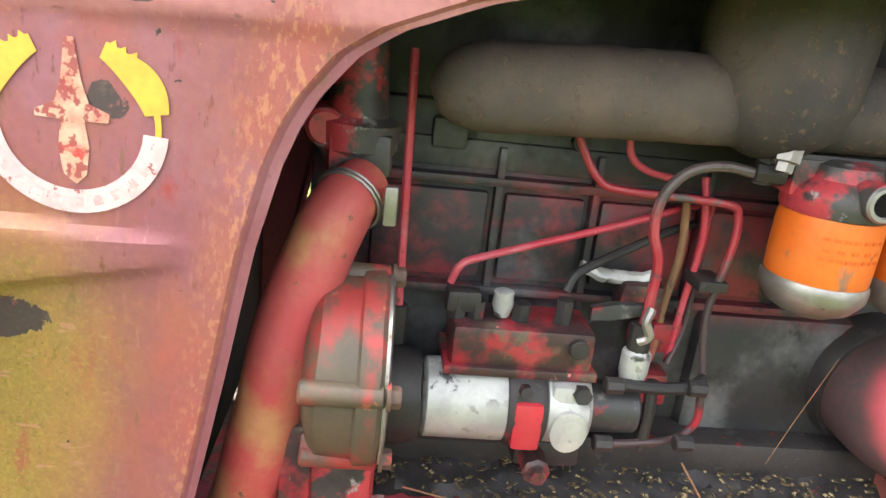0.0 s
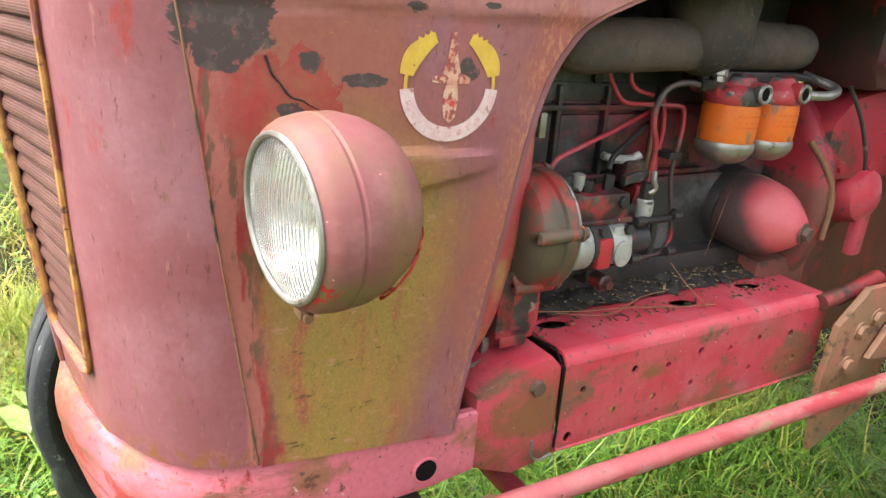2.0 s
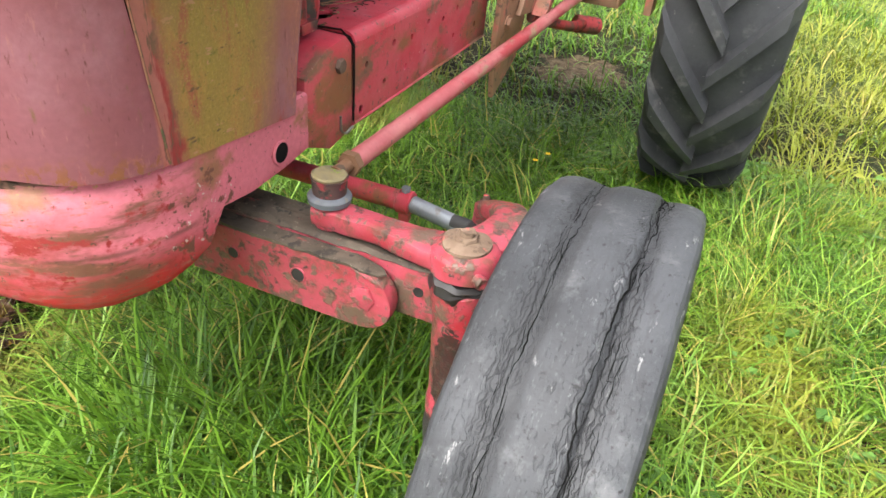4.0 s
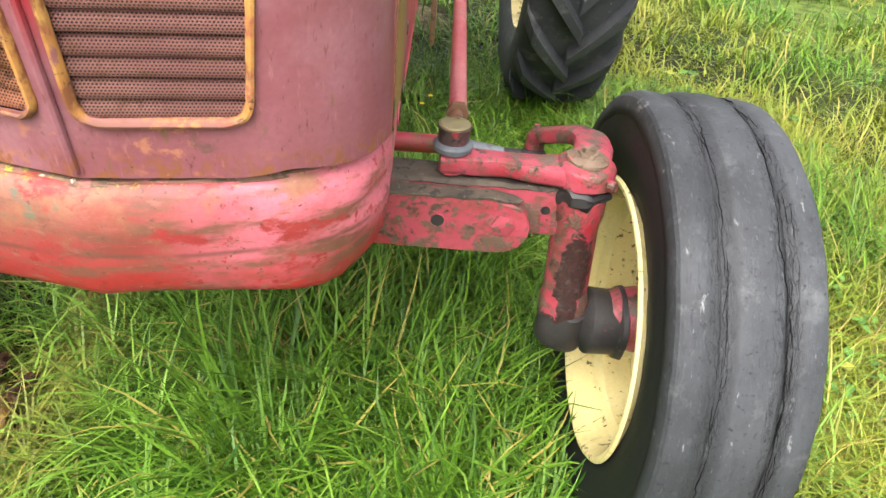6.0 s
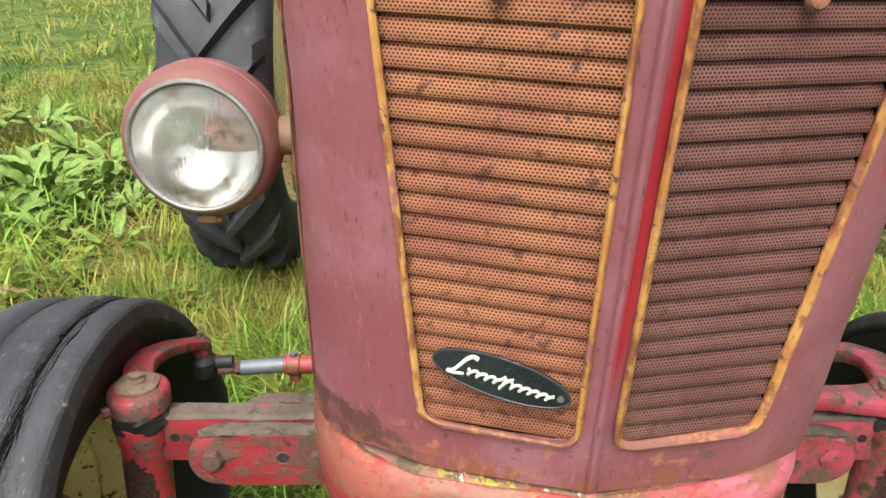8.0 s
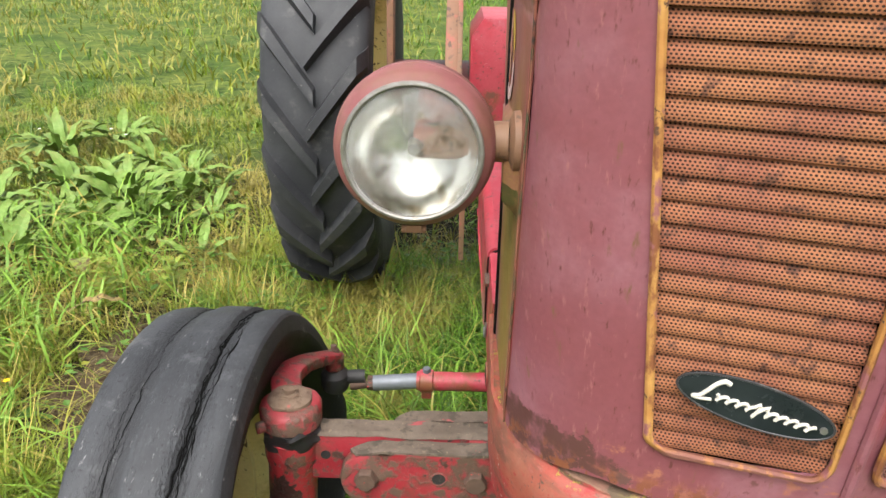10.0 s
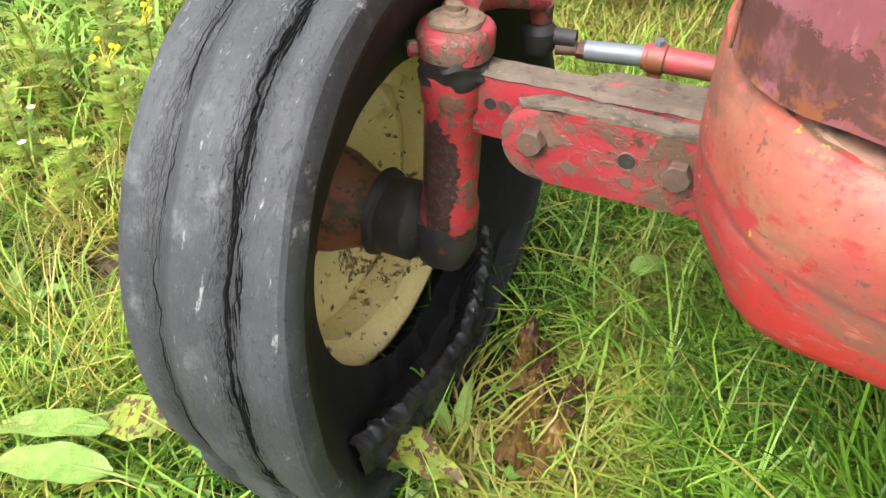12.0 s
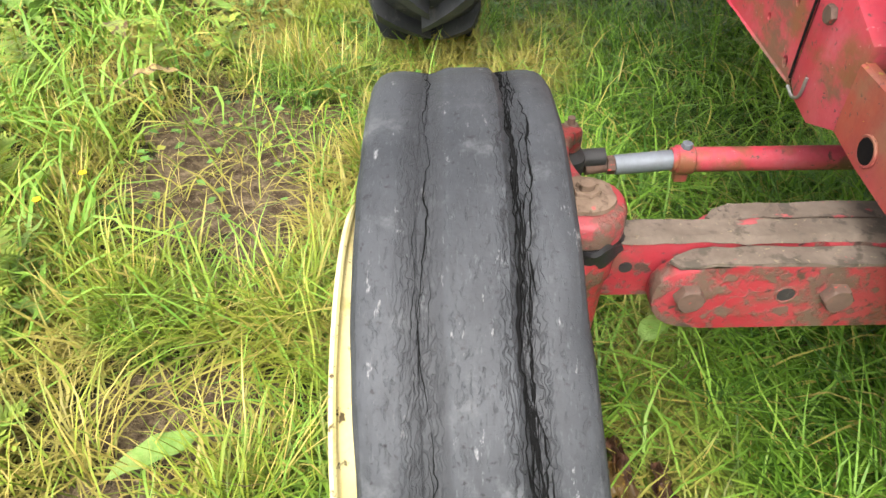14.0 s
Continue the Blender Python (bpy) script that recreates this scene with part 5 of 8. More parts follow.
# Dirty ledge along the bumper's top, under the nose.
bm = bmesh.new()


def ledge(u, k):
    s = -1 if u < 0 else 1
    x, y = along(BUMP[:8], abs(u))
    n = Vector((x * 1.3, y + 0.02, 0)).normalized()
    inn, z = ((0.0155, 0.7212), (0.020, 0.7248), (0.048, 0.7262), (0.048, 0.7190), (0.017, 0.7190))[k % 5]
    p = Vector((x, y, z - 0.018 * max(0.0, y + 0.16) - 0.003 * max(0.0, 1 - 4 * abs(u)))) - n * inn
    return Vector((s * max(p.x, 0.0) + 0.006, p.y, p.z + 0.0020 * noise.noise(p * 45) + 0.0014 * noise.noise(p * 120)))


grid(bm, ledge, arange(-1, 1, 161), range(6))
part("bumper_ledge", bm, ledge_dirt, tractor, "mossy ledge on the bumper")


def rail(s):
    """Front frame casting and pressed rail on one side."""
    for y, z, r in ((0.020, 0.662, 0.0135), (-0.205, 0.66, 0.0)):
        if r:
            # A near-black disc on the solid arm paints the hole's inner shade.
            bm = bmesh.new()
            cyl(bm, (s * 0.280, y, z), (s * 0.2885, y, z), r, n=24)
            part("frame_hole_disc", bm, dark_void, tractor)
            bm = bmesh.new()
            tube(bm, [(s * 0.2868, y + (r + 0.0015) * math.cos(t), z + (r + 0.0015) * math.sin(t)) for t in arange(0, 2 * math.pi * 23 / 24, 24)], 0.0020, 6, 1, True)
            part("hole_edge", bm, bumper_paint, tractor)
    bm = bmesh.new()
    prof = [(0.086, 0.640), (0.15, 0.612), (0.190, 0.618), (0.214, 0.630), (0.212, 0.752), (0.196, 0.768), (0.14, 0.762), (0.086, 0.738)]
    slab(bm, prof, lambda u, v, d: Vector((s * (0.19 + d), u, v)), 0.091, 0.005)
    dent(bm, 0.002, 18, s)
    block = part("front_frame", bm, rail_paint, tractor, "red front frame casting")
    bm = bmesh.new()
    hexa(bm, (s * 0.278, 0.174, 0.731), (s, 0, 0), 0.011, 0.010, 0.019)
    part("bolt", bm, bolt_dirt, block)
    bm = bmesh.new()
    tube(bm, [(s * 0.2825, 0.2135, 0.635), (s * 0.283, 0.2135, 0.70), (s * 0.282, 0.2135, 0.750), (s * 0.262, 0.2125, 0.7685), (s * 0.21, 0.20, 0.769)], 0.0017, 6, 1)
    part("frame_joint", bm, dark_void, block)
    bm = bmesh.new()
    tube(bm, [(s * 0.2825, 0.176, 0.655), (s * 0.283, 0.178, 0.632), (s * 0.283, 0.192, 0.622), (s * 0.283, 0.211, 0.626)], 0.0022, 6, 4)
    part("hooked_wire", bm, dull_metal, block)

    bm = bmesh.new()
    pierced(bm, lambda u, v, d: Vector((s * v, u, 0.768 + d)), 0.216, 0.765, 0.13, 0.268, [(0.258, 0.2, 0.027, 0.016), (0.498, 0.212, 0.027, 0.016), (0.664, 0.2, 0.027, 0.016)], 0.006, 28)
    bmesh.ops.remove_doubles(bm, verts=bm.verts, dist=0.0003)
    r = part("rail", bm, rail_paint, tractor, "worn red pressed frame rail with holes")
    bm = bmesh.new()
    corner = [(0.268, 0.768), (0.274, 0.7665), (0.279, 0.763), (0.2825, 0.757), (0.2835, 0.750)]
    grid(bm, lambda i, y: Vector((s * corner[i][0], y, corner[i][1])), range(5), arange(0.216, 0.765, 20))
    grid(bm, lambda i, y: Vector((s * (0.283, 0.276, 0.25)[i], y, (0.632, 0.625, 0.624)[i])), range(3), arange(0.216, 0.765, 20))
    dent(bm, 0.001, 14)
    thicken(bm, 0.004)
    part("rail_corner", bm, rail_paint, r)
    bm = bmesh.new()
    upper = [(0.25, 0.712, 0.005, 0.005), (0.34, 0.722, 0.006, 0.006), (0.405, 0.715, 0.005, 0.005), (0.47, 0.724, 0.006, 0.006), (0.535, 0.716, 0.005, 0.005), (0.60, 0.722, 0.005, 0.005), (0.68, 0.715, 0.006, 0.006)]
    lower = [(0.235, 0.645, 0.007, 0.008), (0.31, 0.668, 0.005, 0.005), (0.385, 0.67, 0.006, 0.006), (0.46, 0.675, 0.005, 0.005), (0.59, 0.672, 0.005, 0.005), (0.70, 0.668, 0.006, 0.006)]
    for hs, v0, v1 in ((upper, 0.69, 0.752), (lower, 0.630, 0.69)):
        pierced(bm, lambda u, v, d: Vector((s * (0.2835 + d), u, v)), 0.216, 0.765, v0, v1, hs, 0.005, 16)
    bmesh.ops.remove_doubles(bm, verts=bm.verts, dist=0.0003)
    part("rail_web", bm, rail_paint, r)
    bm = bmesh.new()
    rbox(bm, (s * 0.20, 0.50, 0.70), (0.12, 0.54, 0.10), 0.01)
    part("inner_web", bm, greasy_black, r)


rail(1)
rail(-1)

# ---- front axle ----
bm = bmesh.new()
rbox(bm, (0, 0.0, 0.539), (0.62, 0.044, 0.080), 0.008)
cyl(bm, (0, -0.08, 0.56), (0, 0.10, 0.56), 0.05, n=28, edge=0.004)
axle = part("front_axle", bm, axle_paint, tractor, "red front axle beam caked with dried mud")
bm = bmesh.new()
rbox(bm, (0, 0.02, 0.60), (0.36, 0.20, 0.09), 0.015)
part("axle_bracket", bm, axle_paint, axle)


def axle_side(s):
    # Slotted cheek plates in front and behind, with rounded ends.
    for y0, end in ((-0.047, 0.485), (0.0235, 0.43)):
        bm = bmesh.new()
        pts = [(0.18, 0.497), (end - 0.06, 0.497)]
        pts += [(end - 0.042 + 0.042 * math.cos(radians(a)), 0.540 + 0.0435 * math.sin(radians(a))) for a in range(-80, 90, 17)]
        pts += [(end - 0.06, 0.586), (0.18, 0.586)]
        slab(bm, pts, lambda u, v, d: Vector((s * u, y0 + d, v - 0.012)), 0.0245, 0.005)
        dent(bm, 0.0012, 25, y0 * 40)
        part("cheek_plate", bm, axle_paint, axle)
        bm = bmesh.new()
        rim = [0.16 + (end - 0.20) * i / 15 for i in range(16)]
        slab(bm, [(u, y0 - 0.0006) for u in rim] + [(end - 0.022, y0 + 0.003), (end - 0.014, y0 + 0.012), (end - 0.022, y0 + 0.0225)] + [(u, y0 + 0.0248) for u in rim[::-1]], lambda u, v, d: Vector((s * u, v + 0.002 * noise.noise(Vector((u * 70, y0 * 50, s))), 0.5730 + d - 0.22 * max(0.0, u - end + 0.05) + 0.002 * noise.noise(Vector((u * 40, v * 90, 2))))), 0.0045, 0.0014)
        dent(bm, 0.0022, 60, y0 * 10)
        part("mud_crust", bm, axle_top_dark if s > 0 else axle_top_dirt, axle)
    bm = bmesh.new()
    rbox(bm, (s * 0.43, 0.001, 0.541), (0.25, 0.037, 0.078), 0.007)
    dent(bm, 0.001, 25)
    inner = part("axle_extension", bm, axle_paint, axle)
    bm = bmesh.new()
    grid(bm, lambda u, v: Vector((s * u, v + 0.0015 * noise.noise(Vector((u * 60, 0, v * 30))), 0.5835 + 0.002 * noise.noise(Vector((u * 45, v * 80, 4))) - 0.005 * max(0.0, abs(v) - 0.014) / 0.005)), arange(0.15, 0.522, 76), (-0.0185, -0.0165, -0.013, -0.008, 0.0, 0.008, 0.014, 0.0175, 0.0195))
    thicken(bm, 0.003)
    dent(bm, 0.0012, 30, 2)
    part("mud_crust", bm, axle_top_dark if s > 0 else axle_top_dirt, axle)
    for x in ((0.448, 0.299) if s < 0 else (0.446,)):
        bm = bmesh.new()
        hexa(bm, (s * x, -0.047, 0.5345), (0, -1, 0), 0.0158 if s < 0 else 0.0175, 0.012 if s < 0 else 0.004, 0.0)
        dent(bm, 0.001, 60, x)
        part("bolt", bm, bolt_dirt if s < 0 else axle_paint, axle)
    for x, r in (((0.349, 0.009),) if s < 0 else ((0.352, 0.0095), (0.252, 0.008))):
        # Uncut plate: a black disc carries the shade inside the hole.
        bm = bmesh.new()
        cyl(bm, (s * x, -0.0480, 0.5345), (s * x, -0.040, 0.5345), r, n=20)
        part("bolt_hole_disc", bm, greasy_black, axle)
        bm = bmesh.new()
        tube(bm, [(s * x + (r + 0.001) * math.cos(t), -0.0476, 0.5345 + (r + 0.001) * math.sin(t)) for t in arange(0, 2 * math.pi * 19 / 20, 20)], 0.0011, 6, 1, True)
        part("hole_edge", bm, axle_paint, axle)
    # Another black disc for the shade inside a hole.
    bm = bmesh.new()
    cyl(bm, (s * 0.508, -0.0185, 0.546), (s * 0.508, -0.012, 0.546), 0.007, n=16)
    part("bolt_hole_disc", bm, greasy_black, axle)

    # King pin sleeve, greasy lower end and stub axle.
    k = 0.557
    bm = bmesh.new()
    lathe(bm, [(0.0, 0.030), (0.004, 0.036), (0.012, 0.0385), (0.055, 0.0385), (0.07, 0.0345), (0.20, 0.0345), (0.215, 0.0385), (0.245, 0.0385), (0.25, 0.034)], (s * (k + 0.012), -0.004, 0.325), (-s * 0.05, 0.01, 1), 36)
    dent(bm, 0.0015, 22, s)
    sleeve = part("king_pin_sleeve", bm, sleeve_paint, tractor, "red king pin sleeve smeared with black grease")
    bm = bmesh.new()
    lathe(bm, [(0.0, 0.020), (0.006, 0.036), (0.02, 0.0425), (0.05, 0.0435), (0.075, 0.040), (0.082, 0.030)], (s * (k + 0.016), -0.004, 0.285), (0, 0, 1), 30)
    dent(bm, 0.005, 28, 3)
    part("grease", bm, greasy_black, sleeve, "thick black grease")
    bm = bmesh.new()
    lathe(bm, [(0.0, 0.030), (0.02, 0.034), (0.03, 0.052), (0.035, 0.056), (0.075, 0.054), (0.08, 0.060), (0.088, 0.062)], (s * (k + 0.02), -0.006, 0.335), (s, 0, 0.0), 34)
    dent(bm, 0.003, 30, 6)
    part("grease_hub", bm, greasy_black, sleeve, "grease-covered inner hub")
    # Grime collar and cap under the steering arm.
    bm = bmesh.new()
    lathe(bm, [(-0.006, 0.036), (0.0, 0.039), (0.006, 0.0415), (0.012, 0.040), (0.018, 0.0425), (0.024, 0.039)], (s * k, -0.001, 0.567), (0, 0, 1), 48)
    dent(bm, 0.009, 42, 2 + s)
    part("grease_collar", bm, greasy_black, sleeve)


axle_side(1)
axle_side(-1)


def steering_arm(s):
    """Cast arm on the king pin: a cap, a lever to the tie rod, and on the left one to the drag link."""
    k = 0.557
    bm = bmesh.new()
    lathe(bm, [(0.0, 0.036), (0.004, 0.0425), (0.026, 0.0430), (0.031, 0.0405), (0.0335, 0.0365), (0.0345, 0.033), (0.0355, 0.0315), (0.036, 0.004)], (s * k, 0, 0.588), (0, 0, 1), 36)
    end = (0.512, 0.200) if s > 0 else (0.535, 0.218)
    bar(bm, [(s * k, 0.0, 0.604), (s * (k + 0.022), 0.075, 0.606), (s * (k + 0.010), 0.140, 0.594), (s * end[0], end[1], 0.558)], lambda t: (0.066 if s > 0 else 0.050) - (0.030 if s > 0 else 0.020) * t, lambda t: (0.030 if s > 0 else 0.024) - 0.006 * t, 8)
    cyl(bm, (s * end[0], end[1], 0.535), (s * end[0], end[1], 0.562), 0.0165, n=18, edge=0.003)
    if s > 0:
        bar(bm, [(k, 0.0, 0.603), (0.50, -0.001, 0.604), (0.44, 0.002, 0.605), (0.352, 0.006, 0.604)], lambda t: 0.066 - 0.028 * min(1.0, 1.6 * t), lambda t: 0.030, 8)
        cyl(bm, (0.366, 0.006, 0.585), (0.366, 0.006, 0.625), 0.018, n=18, edge=0.003)
    cyl(bm, (s * (k + 0.028), -0.032, 0.604), (s * (k + 0.038), -0.039, 0.604), 0.009, n=10, edge=0.002)
    dent(bm, 0.0022, 26, s)
    arm = part("steering_arm", bm, axle_paint, tractor, "faded red cast steering arm")
    bm = bmesh.new()
    c = Vector((s * k, 0, 0.6235))
    lathe(bm, [(0, 0.0305), (0.004, 0.0300), (0.007, 0.024), (0.009, 0.017)], c, (0, 0, 1), 28)
    hexa(bm, c + Vector((0, 0, 0.003)), (0, 0, 1), 0.0150, 0.010)
    cyl(bm, c + Vector((0, 0, 0.010)), c + Vector((0, 0, 0.020)), 0.0085, n=14, edge=0.001)
    rbox(bm, c + Vector((0, 0, 0.018)), (0.022, 0.004, 0.003), 0.001)
    dent(bm, 0.0028, 60)
    part("king_pin_nut", bm, muddy_nut, arm, "rusty castle nut with split pin")
    bm = bmesh.new()
    e = Vector((s * end[0], end[1], 0.562))
    hexa(bm, e, (0, 0, 1), 0.010, 0.009, 0.012)
    cyl(bm, e, e + Vector((0, 0, 0.018)), 0.005, n=10)
    part("tie_rod_nut", bm, bolt_dirt, arm)
    bm = bmesh.new()
    lathe(bm, [(0.0, 0.010), (0.004, 0.020), (0.012, 0.024), (0.034, 0.024), (0.042, 0.018), (0.046, 0.012)], e - Vector((0, 0, 0.072)), (0, 0, 1), 22)
    cyl(bm, e - Vector((0, 0, 0.045)), e - Vector((s * 0.05, -0.006, 0.046)), 0.012, n=14)
    part("ball_joint", bm, black_plastic, arm, "black rubber ball joint")
    if s > 0:
        bm = bmesh.new()
        b0 = Vector((0.366, 0.008, 0.622))
        lathe(bm, [(0.0, 0.022), (0.002, 0.0255), (0.008, 0.0255), (0.011, 0.0215), (0.030, 0.0225), (0.034, 0.024)], b0, (0, 0, 1), 28)
        part("drag_link_ball", bm, ball_grime, arm, "red ball joint housing with mossy cap")
        bm = bmesh.new()
        lathe(bm, [(0.0, 0.0215), (0.003, 0.0225), (0.005, 0.020), (0.0055, 0.001)], b0 + Vector((0, 0, 0.034)), (0, 0, 1), 28)
        dent(bm, 0.001, 80)
        part("ball_cap", bm, weathered("mossy_cap", (0.15, 0.13, 0.075), (0.20, 0.16, 0.08), ((MOSS, 90, 0.58, 0.66, None, None, 0.5),), rough=0.8, big=60), arm)
        bm = bmesh.new()
        lathe(bm, [(0.0, 0.022), (0.003, 0.0275), (0.010, 0.0285), (0.013, 0.0265), (0.015, 0.023)], b0 + Vector((0, 0, -0.003)), (0, 0, 1), 28)
        part("rubber_boot", bm, boot_grey, arm, "blue-grey rubber boot")


steering_arm(1)
steering_arm(-1)

# Tie rod: red tube with clamps, zinc ends, behind the axle.
bm = bmesh.new()
tube(bm, [(-0.395, 0.226, 0.509), (0.0, 0.222, 0.514), (0.385, 0.212, 0.522)], 0.0165, 16, 3)
tie = part("tie_rod", bm, rail_paint, tractor, "red tie rod tube with zinc ends")
for s in (1, -1):
    end = Vector((s * 0.470, 0.207 if s > 0 else 0.222, 0.512 if s > 0 else 0.504))
    near = Vector((s * 0.390, 0.212 if s > 0 else 0.226, 0.522 if s > 0 else 0.509))
    bm = bmesh.new()
    cyl(bm, near, end, 0.0135, n=18)
    part("zinc_end", bm, zinc, tie, "bare zinc-plated tube end")
    bm = bmesh.new()
    cyl(bm, end, end + Vector((s * 0.010, 0, 0)), 0.0125, n=6)
    cyl(bm, end + Vector((s * 0.012, 0, 0)), end + Vector((s * 0.04, -0.004, -0.002)), 0.0095, n=12)
    part("lock_nut", bm, bolt_dirt, tie)
    bm = bmesh.new()
    cyl(bm, near - Vector((s * 0.024, 0, 0)), near, 0.0195, n=20, edge=0.002)
    rbox(bm, near + Vector((-s * 0.012, 0, -0.024)), (0.018, 0.014, 0.018), 0.003)
    part("clamp", bm, rail_paint, tie)
    bm = bmesh.new()
    hexa(bm, near + Vector((-s * 0.012, 0, 0.018)), (0, 0, 1), 0.0075, 0.008)
    part("clamp_bolt", bm, zinc, tie)

# Drag link to the steering box.
bm = bmesh.new()
tube(bm, [(0.370, 0.060, 0.655), (0.376, 0.75, 0.647), (0.378, 1.43, 0.638)], 0.0135, 16, 4)
drag = part("drag_link", bm, link_pink, tractor, "long pink-red drag link tube")
bm = bmesh.new()
cyl(bm, (0.367, 0.020, 0.655), (0.370, 0.062, 0.655), 0.009, n=12)
cyl(bm, (0.3695, 0.048, 0.655), (0.370, 0.060, 0.655), 0.017, n=6)
part("lock_nut", bm, rusty_steel, drag)
bm = bmesh.new()
lathe(bm, [(0.0, 0.018), (0.006, 0.026), (0.030, 0.026), (0.036, 0.018)], (0.378, 1.455, 0.620), (0, 0, 1), 20)
part("rear_ball_joint", bm, black_plastic, drag)


# ---- wheels ----
SIDE = [(0.074, 0.214), (0.082, 0.232), (0.089, 0.262), (0.0925, 0.290), (0.0925, 0.312), (0.0915, 0.325), (0.0930, 0.329), (0.0932, 0.335), (0.0922, 0.341), (0.0915, 0.3475), (0.0892, 0.3540), (0.0855, 0.3582), (0.0805, 0.3606), (0.0740, 0.3618)]
# Worn ribs: steep walls at the middle rib, crazed slopes that rise gently to the outer ones.
RIBS = [(-0.064, 0.3629), (-0.055, 0.3623), (-0.047, 0.3612), (-0.04, 0.3599), (-0.034, 0.3589), (-0.029, 0.3594), (-0.022, 0.3621), (-0.0155, 0.3646), (-0.011, 0.3654), (0.003, 0.3657), (0.019, 0.3656), (0.0275, 0.3652), (0.0315, 0.3644), (0.035, 0.3617), (0.0385, 0.359), (0.043, 0.3594), (0.05, 0.3608), (0.058, 0.362), (0.066, 0.3627)]
TREAD = [(-w, r) for w, r in SIDE] + RIBS + SIDE[::-1]


def tyre_point(dx, r, t, xc, yc, zc, flat):
    """A point of the tyre: offset from its mid plane, radius, turn from the top; the flat one sags and spreads."""
    if not flat:
        return Vector((xc + dx, yc + r * math.sin(t), max(zc + r * math.cos(t), 0.004)))
    if r < 0.335:
        dx *= (0.58 if dx > 0 else 0.80) + (0.42 if dx > 0 else 0.20) * max(0.0, (r - 0.214) / 0.121)
    if r > 0.30:
        r += 0.014 * min(1.0, (r - 0.30) / 0.05)
    y, z = yc + r * math.sin(t), zc + r * math.cos(t)
    low = min(1.0, max(0.0, (0.66 - z) / 0.30))
    swell = low * min(1.0, max(0.25, (z + 0.04) / 0.26))
    x = xc + dx + (0.017 * low + dx * (0.28 if dx > 0 else -0.05) * swell) * min(1.0, max(0.0, (r - 0.27) / 0.08))
    sag = max(0.0, (0.20 - z) / 0.20)
    if sag > 0:
        if r > 0.355:
            r += (0.374 - r) * min(1.0, 1.5 * sag)
            y, z = yc + r * math.sin(t), zc + r * math.cos(t)
        k = max(0.0, (r - 0.214) / 0.16)
        z = 0.20 - (0.20 - z) * (1 - 0.14 * k)
        x += dx * 0.16 * sag * (1 - abs(r - 0.29) / 0.16 * 0.4)
        y += (y - yc) * 0.22 * sag * k - 0.025 * sag * k
        if dx > 0 and r < 0.335:
            fold = math.sin(t * 23 + 40 * r) * 0.6 + math.sin(t * 41 + 9) * 0.4
            x += (0.005 * fold + 0.012 * math.sin(r * 95)) * min(1.0, 1.6 * sag)
    return Vector((x, y, max(z, -0.006)))


